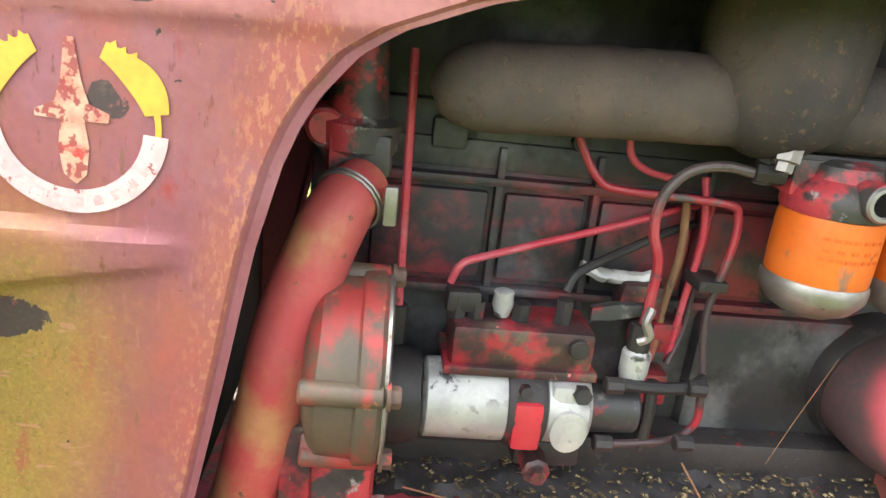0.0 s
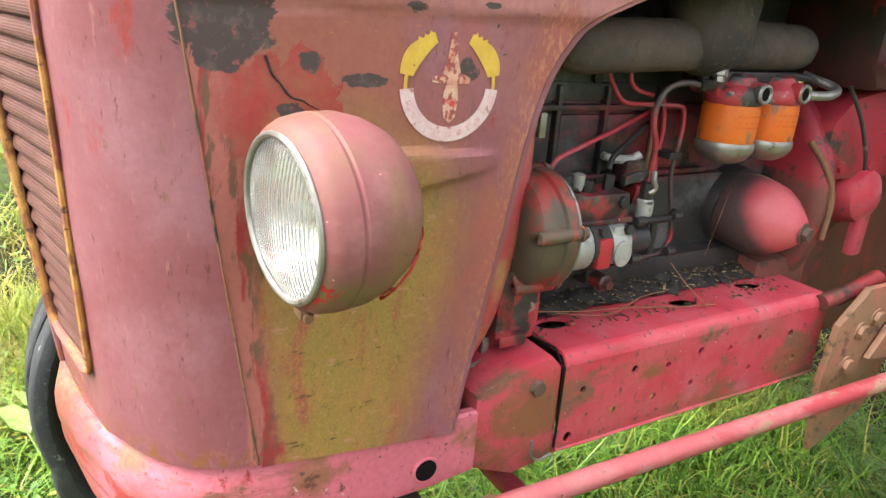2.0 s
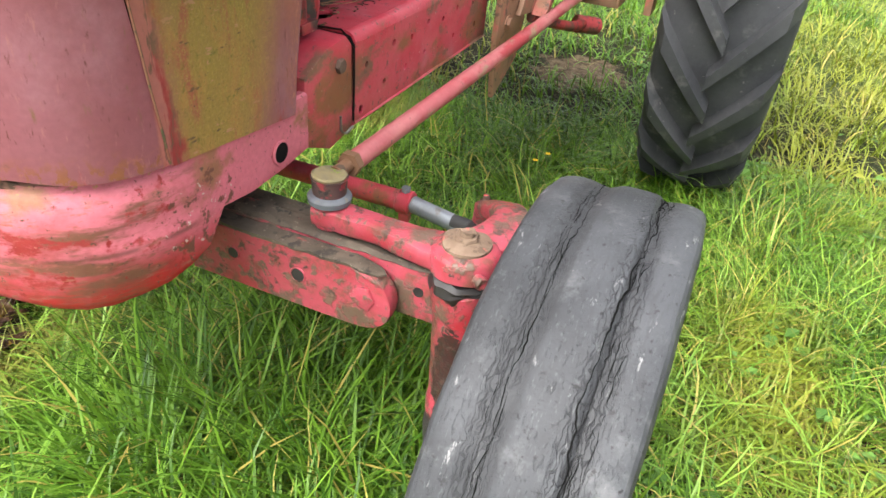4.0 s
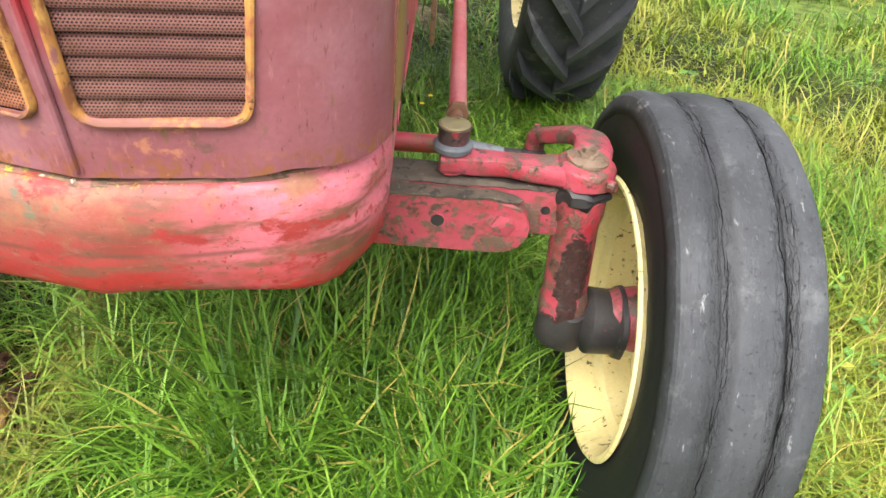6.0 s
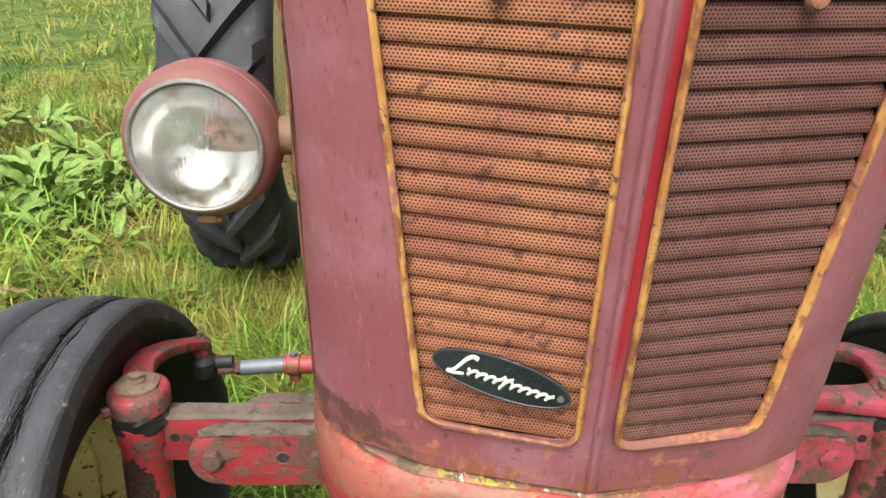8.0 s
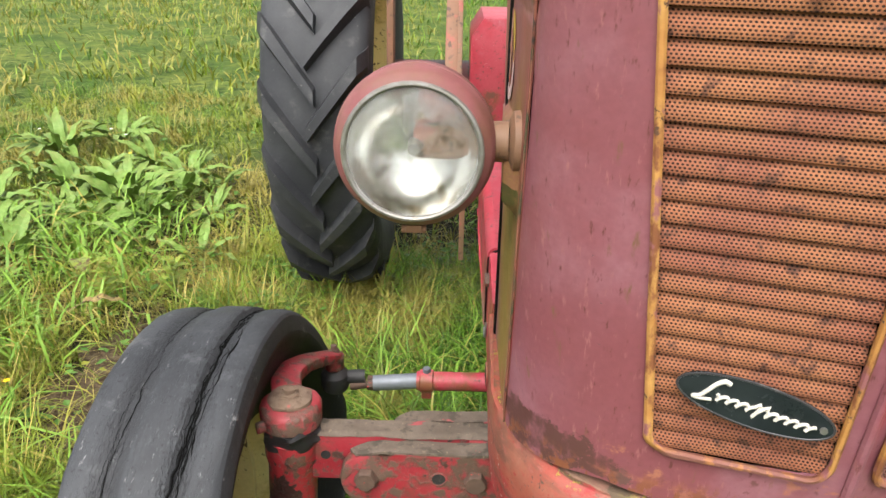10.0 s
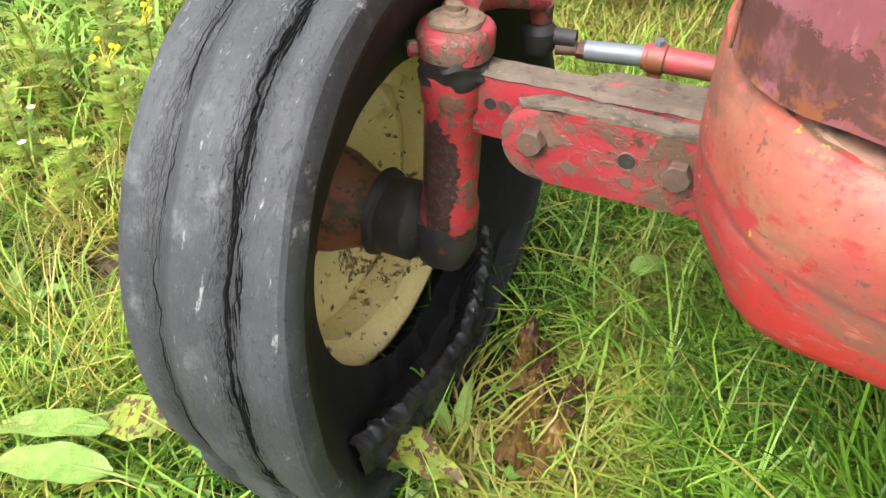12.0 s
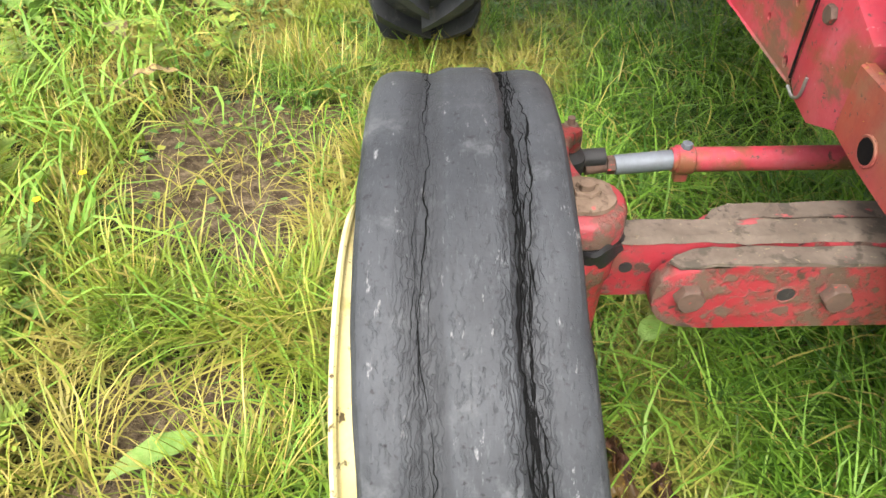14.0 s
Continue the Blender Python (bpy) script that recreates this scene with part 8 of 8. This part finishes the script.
def blades(name, n, box, hole, tall, wide, lean, material, label, seed, bare_keep=0.05, tuft=0.0, bend=(0.2, 1.2), where=None, comb=0.45, radial=0.6, crowd=14):
    """Many single arching blades as one mesh. tall, wide, lean, bend: (least, most)."""
    rs = np.random.RandomState(seed)
    x, y = rs.uniform(box[0], box[1], n), rs.uniform(box[2], box[3], n)
    if tuft:
        cx, cy = rs.uniform(box[0], box[1], n // crowd), rs.uniform(box[2], box[3], n // crowd)
        pick = rs.randint(0, len(cx), n)
        use = rs.rand(n) < 0.7
        x = np.where(use, cx[pick] + rs.normal(0, tuft, n), x)
        y = np.where(use, cy[pick] + rs.normal(0, tuft, n), y)
        out_way = np.where(use & (rs.rand(n) < radial), np.arctan2(y - cy[pick], x - cx[pick]) + rs.normal(0, 0.5, n), -99.0)
    else:
        out_way = np.full(n, -99.0)
    ok = ~keep_off(x, y)
    if hole:
        ok &= ~((x > hole[0]) & (x < hole[1]) & (y > hole[2]) & (y < hole[3]))
    for bx, by, ax, ay in BARE:
        d = ((x - bx) / ax) ** 2 + ((y - by) / ay) ** 2 + (value_noise(x * 9, y * 9, 5) - 0.5) * 1.3 + (value_noise(x * 23, y * 23, 6) - 0.5) * 0.8
        ok &= (d > 1) | (rs.rand(n) < bare_keep)
    dry = np.exp(-((x + 1.45) / 0.45) ** 2) * value_noise(x * 2.2, y * 2.2, 41)
    dry = dry + 1.1 * np.exp(-(((x + 0.5) / 0.15) ** 2 + ((y - 0.32) / 0.15) ** 2))
    ok &= rs.rand(n) < (0.30 + 0.95 * value_noise(x * 5 + 3, y * 5, 11)) * (1 - (0.75 * np.minimum(dry, 1.0) if "green" in material.name else 0.0))
    if where:
        ok &= rs.rand(n) < where(x, y)
    x, y, out_way = x[ok], y[ok], out_way[ok]
    n = len(x)
    clump = value_noise(x * 3.2, y * 3.2, 77)
    lush = np.exp(-(((x - 0.12) / 0.42) ** 2 + ((y - 0.25) / 0.5) ** 2))
    h = (tall[0] + (tall[1] - tall[0]) * rs.rand(n) ** 1.4) * (0.55 + 0.75 * clump) * (1 + 0.25 * lush)
    under = (np.abs(x) < 0.62) & (y > 0.2) & (y < 1.9)
    h = np.minimum(h, np.where(under, 0.34, 0.42))
    w = wide[0] + (wide[1] - wide[0]) * rs.rand(n)
    free = rs.uniform(0, 2 * np.pi, n)
    flow = 2 * np.pi * value_noise(x * 2.6, y * 2.6, seed + 2) + rs.normal(0, 0.45, n)
    turn = np.where(rs.rand(n) < comb, flow, free)
    turn = np.where(out_way > -90, out_way, turn)
    curl = rs.normal(0, 0.22, n)
    ang = lean[0] + (lean[1] - lean[0]) * rs.rand(n)
    arch = bend[0] + (bend[1] - bend[0]) * rs.rand(n)
    base = 0.012 * (value_noise(x, y, 1) - 0.5)
    levels = []
    px, py_, pz = x.copy(), y.copy(), base - 0.004
    for k in range(5):
        dx, dy = np.cos(turn), np.sin(turn)
        levels.append((px.copy(), py_.copy(), pz.copy(), dx, dy))
        px = px + dx * np.sin(ang) * h / 4
        py_ = py_ + dy * np.sin(ang) * h / 4
        pz = np.maximum(pz + np.cos(ang) * h / 4, 0.010 + base)
        ang = np.minimum(ang + arch * 0.42, 2.0)
        turn = turn + curl
    co = np.zeros((n, 9, 3), np.float32)
    for k, share in enumerate((0.7, 1.0, 0.9, 0.62)):
        lx, ly, lz, dx, dy = levels[k]
        for q, sgn in ((0, -1), (1, 1)):
            co[:, 2 * k + q, 0] = lx - dy * w * share * 0.5 * sgn
            co[:, 2 * k + q, 1] = ly + dx * w * share * 0.5 * sgn
            co[:, 2 * k + q, 2] = lz
    co[:, 8, 0], co[:, 8, 1], co[:, 8, 2] = levels[4][:3]
    me = bpy.data.meshes.new(name)
    me.vertices.add(n * 9)
    me.vertices.foreach_set("co", co.ravel())
    first = (np.arange(n) * 9)[:, None]
    loops = (first + np.array([0, 1, 3, 2, 2, 3, 5, 4, 4, 5, 7, 6, 6, 7, 8])).astype(np.int32)
    me.loops.add(n * 15)
    me.loops.foreach_set("vertex_index", loops.ravel())
    me.polygons.add(n * 4)
    starts = ((np.arange(n) * 15)[:, None] + np.array([0, 4, 8, 12])).astype(np.int32)
    me.polygons.foreach_set("loop_start", starts.ravel())
    me.polygons.foreach_set("use_smooth", np.ones(n * 4, bool))
    me.update(calc_edges=True)
    me.materials.append(material)
    return tagged(new(name, me), label, "grass", kind="stuff")


def verge(x, y):
    """More dry stalks in the rough verge on the right-hand side and by the sound tyre."""
    d = np.exp(-((x + 1.35) / 0.5) ** 2) + 0.8 * np.exp(-(((x - 1.4) / 0.45) ** 2 + ((y - 0.3) / 0.9) ** 2)) + 0.5 * np.exp(-(((x + 0.25) / 0.25) ** 2 + ((y - 0.55) / 0.3) ** 2)) + 1.2 * np.exp(-(((x + 0.5) / 0.16) ** 2 + ((y - 0.32) / 0.16) ** 2))
    return np.clip(0.10 + 1.3 * d, 0, 1) * (0.25 + 0.9 * value_noise(x * 4, y * 4, 15))


A, B = (-1.75, 1.7, -0.75, 1.9), (-3.6, 3.6, -2.2, 5.0)
# Short blades whose dark colour stands for the shade between taller ones.
blades("grass", 52000, A, None, (0.05, 0.13), (0.0020, 0.0040), (0.1, 1.1), grass_deep, "short undergrowth of the wet meadow, coloured dark for shade between blades", 20, tuft=0.04)
blades("grass", 104000, A, None, (0.09, 0.24), (0.0022, 0.0056), (0.25, 1.2), grass_green, "lush wet green meadow grass round the tractor", 21, tuft=0.03, bend=(0.3, 1.6))
blades("grass", 72000, (-3.6, 3.6, -0.8, 5.0), A, (0.08, 0.22), (0.0040, 0.0085), (0.1, 0.9), grass_green, "green meadow grass beyond the tractor", 22, tuft=0.05, bend=(0.3, 1.5))
blades("grass", 42000, (-3.6, 3.6, -3.2, -0.75), None, (0.08, 0.22), (0.0045, 0.0095), (0.1, 0.9), grass_green, "green meadow grass ahead of the tractor", 35, tuft=0.05, bend=(0.3, 1.5))
blades("grass", 46000, (-14, 10, -7, 22), B, (0.12, 0.28), (0.010, 0.022), (0.1, 0.9), grass_green, "far rough meadow grass", 23, tuft=0.12)
blades("grass", 6500, (-1.95, -0.86, -0.7, 1.5), None, (0.12, 0.27), (0.0020, 0.0044), (0.05, 0.6), grass_tuft, "fine yellow-green grass tufts in the rough verge", 28, 0.03, 0.028, (0.1, 0.8), None, 0.1, 0.8, 130)
blades("grass", 5200, (0.02, 0.62, -0.45, 0.75), None, (0.14, 0.28), (0.0034, 0.0068), (0.05, 0.6), grass_green, "long lush grass tufts under the tractor", 29, 0.03, 0.03, (0.2, 1.0), None, 0.1, 0.8, 90)
blades("grass", 4500, (0.85, 1.9, -0.5, 1.6), None, (0.08, 0.20), (0.0014, 0.0030), (0.02, 0.6), grass_tuft, "yellow-green grass tufts beside the sound wheel", 30, 0.03, 0.03, (0.1, 0.8), None, 0.1, 0.8, 100)
blades("grass", 9000, (-1.2, 1.3, -0.65, 1.4), None, (0.15, 0.32), (0.0026, 0.0052), (0.35, 1.25), grass_broad, "bright broad arching grass blades", 33, 0.05, 0.05, (0.4, 1.8), None, 0.1, 0.5, 9)
blades("grass", 2200, (-2.6, -1.45, 0.1, 2.3), None, (0.22, 0.40), (0.0055, 0.0115), (0.1, 0.8), grass_broad, "broad arching grass in the rough verge", 34, 0.03, 0.05, (0.5, 1.9), None, 0.1, 0.8, 24)
blades("dead_grass", 52000, (-2.6, 2.4, -1.0, 3.0), None, (0.07, 0.22), (0.0014, 0.0032), (0.6, 1.5), grass_straw, "straw-coloured dead grass tangled in the turf", 24, 0.25, 0.04, (0.1, 0.9), verge)


def weeds(name, n, box, size, seed):
    """Small broad leaves close to the ground."""
    rs = random.Random(seed)
    verts, faces = [], []
    while len(faces) < n * 4:
        cx, cy = rs.uniform(box[0], box[1]), rs.uniform(box[2], box[3])
        if bool(keep_off(np.array([cx]), np.array([cy]))[0]) or value_noise(np.array([cx * 2.3]), np.array([cy * 2.3]), 9)[0] < 0.45:
            continue
        for _ in range(rs.randint(3, 9)):
            a, s = rs.uniform(0, 6.28), rs.uniform(*size)
            x, y, z = cx + rs.gauss(0, 0.04), cy + rs.gauss(0, 0.04), rs.uniform(0.02, 0.085)
            d, e = Vector((math.cos(a), math.sin(a), rs.uniform(-0.3, 0.5))), Vector((-math.sin(a), math.cos(a), rs.uniform(-0.2, 0.2)))
            c = Vector((x, y, z))
            i = len(verts)
            verts += [c, c + d * s * 0.5 + e * s * 0.42, c + d * s * 0.55 - Vector((0, 0, 0.12 * s)), c + d * s * 0.5 - e * s * 0.42, c + d * s + Vector((0, 0, -0.15 * s))]
            faces += [(i, i + 2, i + 1), (i, i + 3, i + 2), (i + 1, i + 2, i + 4), (i + 2, i + 3, i + 4)]
    me = bpy.data.meshes.new(name)
    me.from_pydata(verts, [], faces)
    me.materials.append(weed_green)
    return tagged(new(name, me), "small broad clover and buttercup leaves among grass", "weeds", kind="stuff")


weeds("weed_leaves", 1500, (-1.5, 1.4, -0.5, 2.0), (0.012, 0.030), 31)
weeds("weed_leaves", 1300, (-3.6, 3.4, -1.5, 5.0), (0.02, 0.05), 32)


# ---- plants and fallen leaves ----


def leaf_mesh(name, length, width, droop, ruffle, material, seed):
    bm = bmesh.new()

    def lay(u, v):
        t = v
        half = width * 0.5 * (math.sin(math.pi * min(1.0, t ** 0.75 * 0.97 + 0.02)) ** 0.8 + 0.05)
        x = u * half
        y = length * t
        z = length * (0.55 * t - droop * t * t) + 0.10 * width * abs(u) + ruffle * width * math.sin(t * 17 + seed) * abs(u) ** 2
        return Vector((x, y, z))

    grid(bm, lay, (-1, -0.6, -0.25, -0.06, 0.06, 0.25, 0.6, 1), arange(0, 1, 12))
    tube(bm, [(0, -0.35 * length, -0.20 * length), (0, -0.12 * length, -0.04 * length), (0, 0.3 * length, lay(0, 0.3).z - 0.001), (0, 0.8 * length, lay(0, 0.8).z - 0.001)], lambda t: 0.006 * (1 - 0.8 * t) * length / 0.3, 6, 4)
    ob = part(name, bm, material, None, sharp=60)
    me = ob.data
    bpy.data.objects.remove(ob)
    return me


LEAVES = {
    "green": [leaf_mesh("leaf", 0.30, 0.085, 0.75, 0.10, dock_green, 1), leaf_mesh("leaf", 0.24, 0.075, 1.0, 0.16, dock_green, 2), leaf_mesh("leaf", 0.34, 0.07, 0.6, 0.12, dock_green, 3)],
    "yellow": [leaf_mesh("leaf", 0.26, 0.085, 0.9, 0.2, dock_yellow, 4), leaf_mesh("leaf", 0.22, 0.08, 0.6, 0.22, dock_yellow, 5)],
    "dead": [leaf_mesh("leaf", 0.24, 0.06, 1.1, 0.3, dock_dead, 6), leaf_mesh("leaf", 0.20, 0.07, 1.3, 0.3, dock_dead, 7)],
}


def dock_plant(x, y, n, scale, kinds, label, seed):
    rs = random.Random(seed)
    p = tagged(new("dock_plant"), label, "plant", "dock plants in the verge")
    p.matrix_world = Matrix.Translation((x, y, 0.0))
    for i in range(n):
        k = kinds[i % len(kinds)]
        ob = new("leaf", rs.choice(LEAVES[k]))
        ob.parent = p
        a = 360 * i / n + rs.uniform(-25, 25)
        up = rs.uniform(5, 55) if k == "green" else rs.uniform(-25, 10)
        s = scale * rs.uniform(0.7, 1.2)
        r = 0.10 * s
        ob.matrix_basis = Matrix.Translation((r * -math.sin(radians(a)), r * math.cos(radians(a)), (0.10 if k == "green" else 0.06) * s)) @ Euler((radians(up), radians(rs.uniform(-25, 25)), radians(a))).to_matrix().to_4x4() @ Matrix.Scale(s, 4)
    return p


dock_plant(-1.86, 2.28, 27, 0.61, ["green"], "large pale green dock plant in the grass", 1)
dock_plant(-2.20, 2.50, 22, 0.61, ["green"], "pale green dock plant in tall grass", 2)
dock_plant(-1.62, 1.84, 12, 0.54, ["yellow", "dead", "green"], "withered yellow and tan dock plant", 3)
dock_plant(-2.08, 1.72, 20, 0.54, ["green", "green", "dead"], "half-withered dock plant in the verge", 4)
dock_plant(-1.34, 1.72, 11, 0.45, ["yellow", "green"], "yellowing dock plant behind the wheel", 5)
dock_plant(-2.6, 3.1, 22, 0.72, ["green"], "dock plant standing in the meadow", 6)
dock_plant(-1.95, 0.98, 15, 0.50, ["green", "green", "dead"], "dock plant with some dead leaves", 7)
dock_plant(-1.72, -0.74, 15, 0.54, ["green"], "bright green dock plant in open grass", 8)
dock_plant(-2.3, -1.0, 15, 0.61, ["green"], "broad-leaved dock plant in open grass", 9)
dock_plant(-1.58, 0.42, 11, 0.40, ["green", "dead"], "small dock plant in rough grass", 10)
dock_plant(-1.31, -0.24, 7, 0.42, ["green"], "low green dock plant beside a bare patch", 15)
dock_plant(-1.72, 0.62, 10, 0.44, ["green", "yellow"], "ragged dock plant in dry verge grass", 16)
dock_plant(2.9, 4.0, 20, 0.72, ["green", "yellow"], "dock plant beyond a trodden path", 11)
dock_plant(3.5, 3.6, 20, 0.72, ["green", "dead"], "tangled dock plant beyond a trodden path", 12)
dock_plant(-0.50, -0.13, 6, 0.30, ["green"], "small ragged dock plant beside rotten leaves", 14)
dock_plant(-0.43, -0.25, 8, 0.26, ["green"], "low dock leaves in grass by the flat tyre", 13)
for i, (x, y) in enumerate(((-1.55, 2.55), (-1.75, 2.75), (-2.05, 2.15), (-2.45, 2.15), (-2.55, 2.75), (-1.98, 2.95), (-2.9, 2.4), (-2.4, 3.4), (-1.45, 2.2), (-2.75, 1.9), (-1.7, 2.15), (-1.95, 2.45), (-2.25, 2.8), (-2.65, 2.35), (-2.3, 1.95), (-1.65, 2.42), (-2.1, 2.62), (-1.9, 2.05))):
    dock_plant(x, y, 16, 0.48 + 0.05 * (i % 4), ["green", "green", "yellow"] if i % 3 == 0 else ["green"], "smaller dock plant in the thick verge", 40 + i)


def leaf_from_to(kind, pick, a, b, z, label, broad=1.0):
    """A leaf lying on top of the grass, from its stalk at a to its tip at b."""
    size = (0.30, 0.24, 0.34) if kind == "green" else (0.26, 0.22) if kind == "yellow" else (0.24, 0.20)
    d = Vector((b[0] - a[0], b[1] - a[1], 0))
    k = d.length / size[pick]
    ob = tagged(new("fallen_leaf", LEAVES[kind][pick]), label, "leaf")
    ob.matrix_world = Matrix.Translation((a[0], a[1], z)) @ Matrix.Rotation(math.atan2(-d.x, d.y), 4, "Z") @ Matrix.Rotation(radians(4), 4, "X") @ Matrix.Diagonal((k * broad * 0.8, k * 0.9, k * 0.55, 1))
    return ob


leaf_from_to("yellow", 1, (-0.62, -0.19), (-0.425, -0.225), 0.105, "yellow dock leaf with brown blotches on grass", 1.0)
leaf_from_to("yellow", 0, (-0.587, -0.333), (-0.49, -0.329), 0.100, "yellow dock leaf in grass by the flat tyre", 1.2)
leaf_from_to("yellow", 0, (-0.86, -0.300), (-0.99, -0.345), 0.105, "blotched pale green leaf beside the tyre", 2.0)
leaf_from_to("green", 2, (-0.93, -0.345), (-1.10, -0.430), 0.110, "long pale green leaf lying on grass", 1.4)
leaf_from_to("green", 0, (-0.88, -0.395), (-1.07, -0.460), 0.105, "pale green leaf lying on grass", 1.2)
leaf_from_to("green", 1, (-0.356, 0.251), (-0.295, 0.330), 0.110, "small oval green leaf on grass", 1.6)
leaf_from_to("green", 0, (-1.10, 0.10), (-1.24, 0.02), 0.06, "pale green leaf lying on dry grass", 1.3)
leaf_from_to("yellow", 1, (-1.70, 1.50), (-1.60, 1.36), 0.13, "yellowed leaf caught in the verge", 1.3)
leaf_from_to("dead", 0, (-1.55, 1.22), (-1.42, 1.30), 0.10, "withered tan leaf on the verge", 1.3)


def verge_weed(x, y, h, seed, blossoms):
    """A leaning stem with feathered leaves, some topped with yellow button flowers."""
    rs = random.Random(seed)
    w = tagged(new("verge_weed"), "feathery green weed with yellow button flowers" if blossoms else "feathery green weed standing in rough grass", "weed", "feathery weeds in the verge")
    lean = Vector((rs.uniform(-0.25, 0.25), rs.uniform(-0.25, 0.25), 1.0))
    bm = bmesh.new()
    tube(bm, [(0, 0, 0), lean * h * 0.5, lean * h + Vector((0.02, 0.0, 0.0))], lambda t: 0.0028 - 0.0015 * t, 6, 5)
    part("stem", bm, weed_light, w)
    verts, faces = [], []
    for i in range(26):
        t = 0.12 + 0.85 * i / 26
        o = lean * h * t
        a = i * 2.4 + rs.uniform(-0.4, 0.4)
        d = Vector((math.cos(a), math.sin(a), rs.uniform(0.1, 0.7))).normalized()
        side = d.cross(Vector((0, 0, 1))).normalized()
        length = rs.uniform(0.06, 0.11) * (1.1 - 0.6 * t)
        for j in range(9):
            q = o + d * length * j / 8 - Vector((0, 0, 0.35 * length * (j / 8) ** 2))
            for s in (-1, 1):
                k = 0.42 * length * (1 - 0.75 * j / 8) * rs.uniform(0.7, 1.1)
                e = q + side * s * k + d * k * 0.7 + Vector((0, 0, rs.uniform(-0.004, 0.004)))
                n = len(verts)
                wide = d * (0.05 * length)
                verts += [q - wide, q + wide, (q + e) / 2 + wide * 1.3, e, (q + e) / 2 - wide * 1.3]
                faces.append((n, n + 1, n + 2, n + 3, n + 4))
    me = bpy.data.meshes.new("foliage")
    me.from_pydata(verts, [], faces)
    me.materials.append(weed_light)
    ob = new("foliage", me)
    ob.parent = w
    for i in range(blossoms):
        bm = bmesh.new()
        c = lean * h + Vector((rs.uniform(-0.035, 0.035), rs.uniform(-0.035, 0.035), rs.uniform(-0.01, 0.02)))
        lathe(bm, [(0.0, 0.003), (0.002, 0.0065), (0.005, 0.0072), (0.008, 0.0055), (0.0092, 0.002)], c, (rs.uniform(-0.3, 0.3), rs.uniform(-0.3, 0.3), 1), 10)
        tube(bm, [tuple(lean * h * 0.9), tuple(c)], 0.0009, 5, 1)
        part("flower_head", bm, petal, w)
    w.matrix_world = Matrix.Translation((x, y, 0))


for i, (x, y, h, b) in enumerate(((-1.52, 0.30, 0.24, 4), (-1.66, 0.12, 0.26, 0), (-1.60, 0.48, 0.28, 3), (-1.78, 0.34, 0.30, 0), (-1.45, 0.08, 0.18, 0), (-1.86, 0.62, 0.30, 2), (-1.70, 0.80, 0.24, 0), (-1.98, 0.20, 0.28, 0), (-1.55, 1.34, 0.2, 0), (-1.88, 1.30, 0.26, 0), (-1.36, 1.48, 0.16, 0), (-2.15, 0.75, 0.3, 3), (-1.62, -0.18, 0.20, 0), (-1.85, -0.10, 0.24, 2))):
    verge_weed(x, y, h, 60 + i, b)

rs = random.Random(12)
for i, (x, y, a, l) in enumerate(((-0.462, 0.05, 12, 0.14), (-0.425, -0.03, 4, 0.24), (-0.378, -0.06, -6, 0.20))):
    bm = bmesh.new()
    grid(bm, lambda u, v: Vector((u * 0.019 * (1 - 0.5 * v * v), (v - 0.5) * l, 0.075 + 0.008 * math.sin(v * 9 + i) + 0.006 * math.cos(u * 5))), arange(-1, 1, 13), arange(0, 1, 60))
    for v in bm.verts:
        v.co += noise.noise_vector(v.co * 60 + Vector((i, 0, 0))) * 0.007 + noise.noise_vector(v.co * 150) * 0.002
    ob = tagged(part("rotten_leaf", bm, rotten, None, sharp=60), "slimy brown rotten dock leaf flattened on grass", "leaf", "rotten leaves under the axle")
    ob.matrix_world = Matrix.Translation((x, y, 0)) @ Matrix.Rotation(radians(a), 4, "Z")


def flower(x, y, h, material, label):
    bm = bmesh.new()
    tube(bm, [(0, 0, 0), (0.005, 0, h * 0.5), (0, 0.004, h)], 0.0012, 5, 3)
    f = tagged(part("wild_flower", bm, weed_green, None), label, "flower", "wild flowers in the grass")
    for i in range(5):
        a = 2 * math.pi * i / 5
        bm = bmesh.new()
        slab(bm, [(0.001, 0), (0.006, 0.0045), (0.010, 0.0), (0.006, -0.0045)], lambda u, v, d: Vector((u * math.cos(a) - v * math.sin(a), u * math.sin(a) + v * math.cos(a) + 0.004, h + 0.15 * u + d)), 0.0006)
        part("petal", bm, material, f)
    f.matrix_world = Matrix.Translation((x, y, 0))


for x, y, h in ((0.300, 1.352, 0.085), (0.326, 1.40, 0.095), (-1.95, 2.55, 0.22), (-2.35, 2.1, 0.2), (-1.55, 0.62, 0.14), (-1.48, 0.7, 0.15)):
    flower(x, y, h, petal, "small yellow buttercup in the grass")
for x, y, h in ((-2.2, 2.9, 0.25), (-2.5, 2.75, 0.28), (-2.05, 2.75, 0.26), (-2.75, 2.6, 0.25), (-1.62, 0.10, 0.12), (-1.70, 0.2, 0.13)):
    flower(x, y, h, white_petal, "small white daisy in the grass")
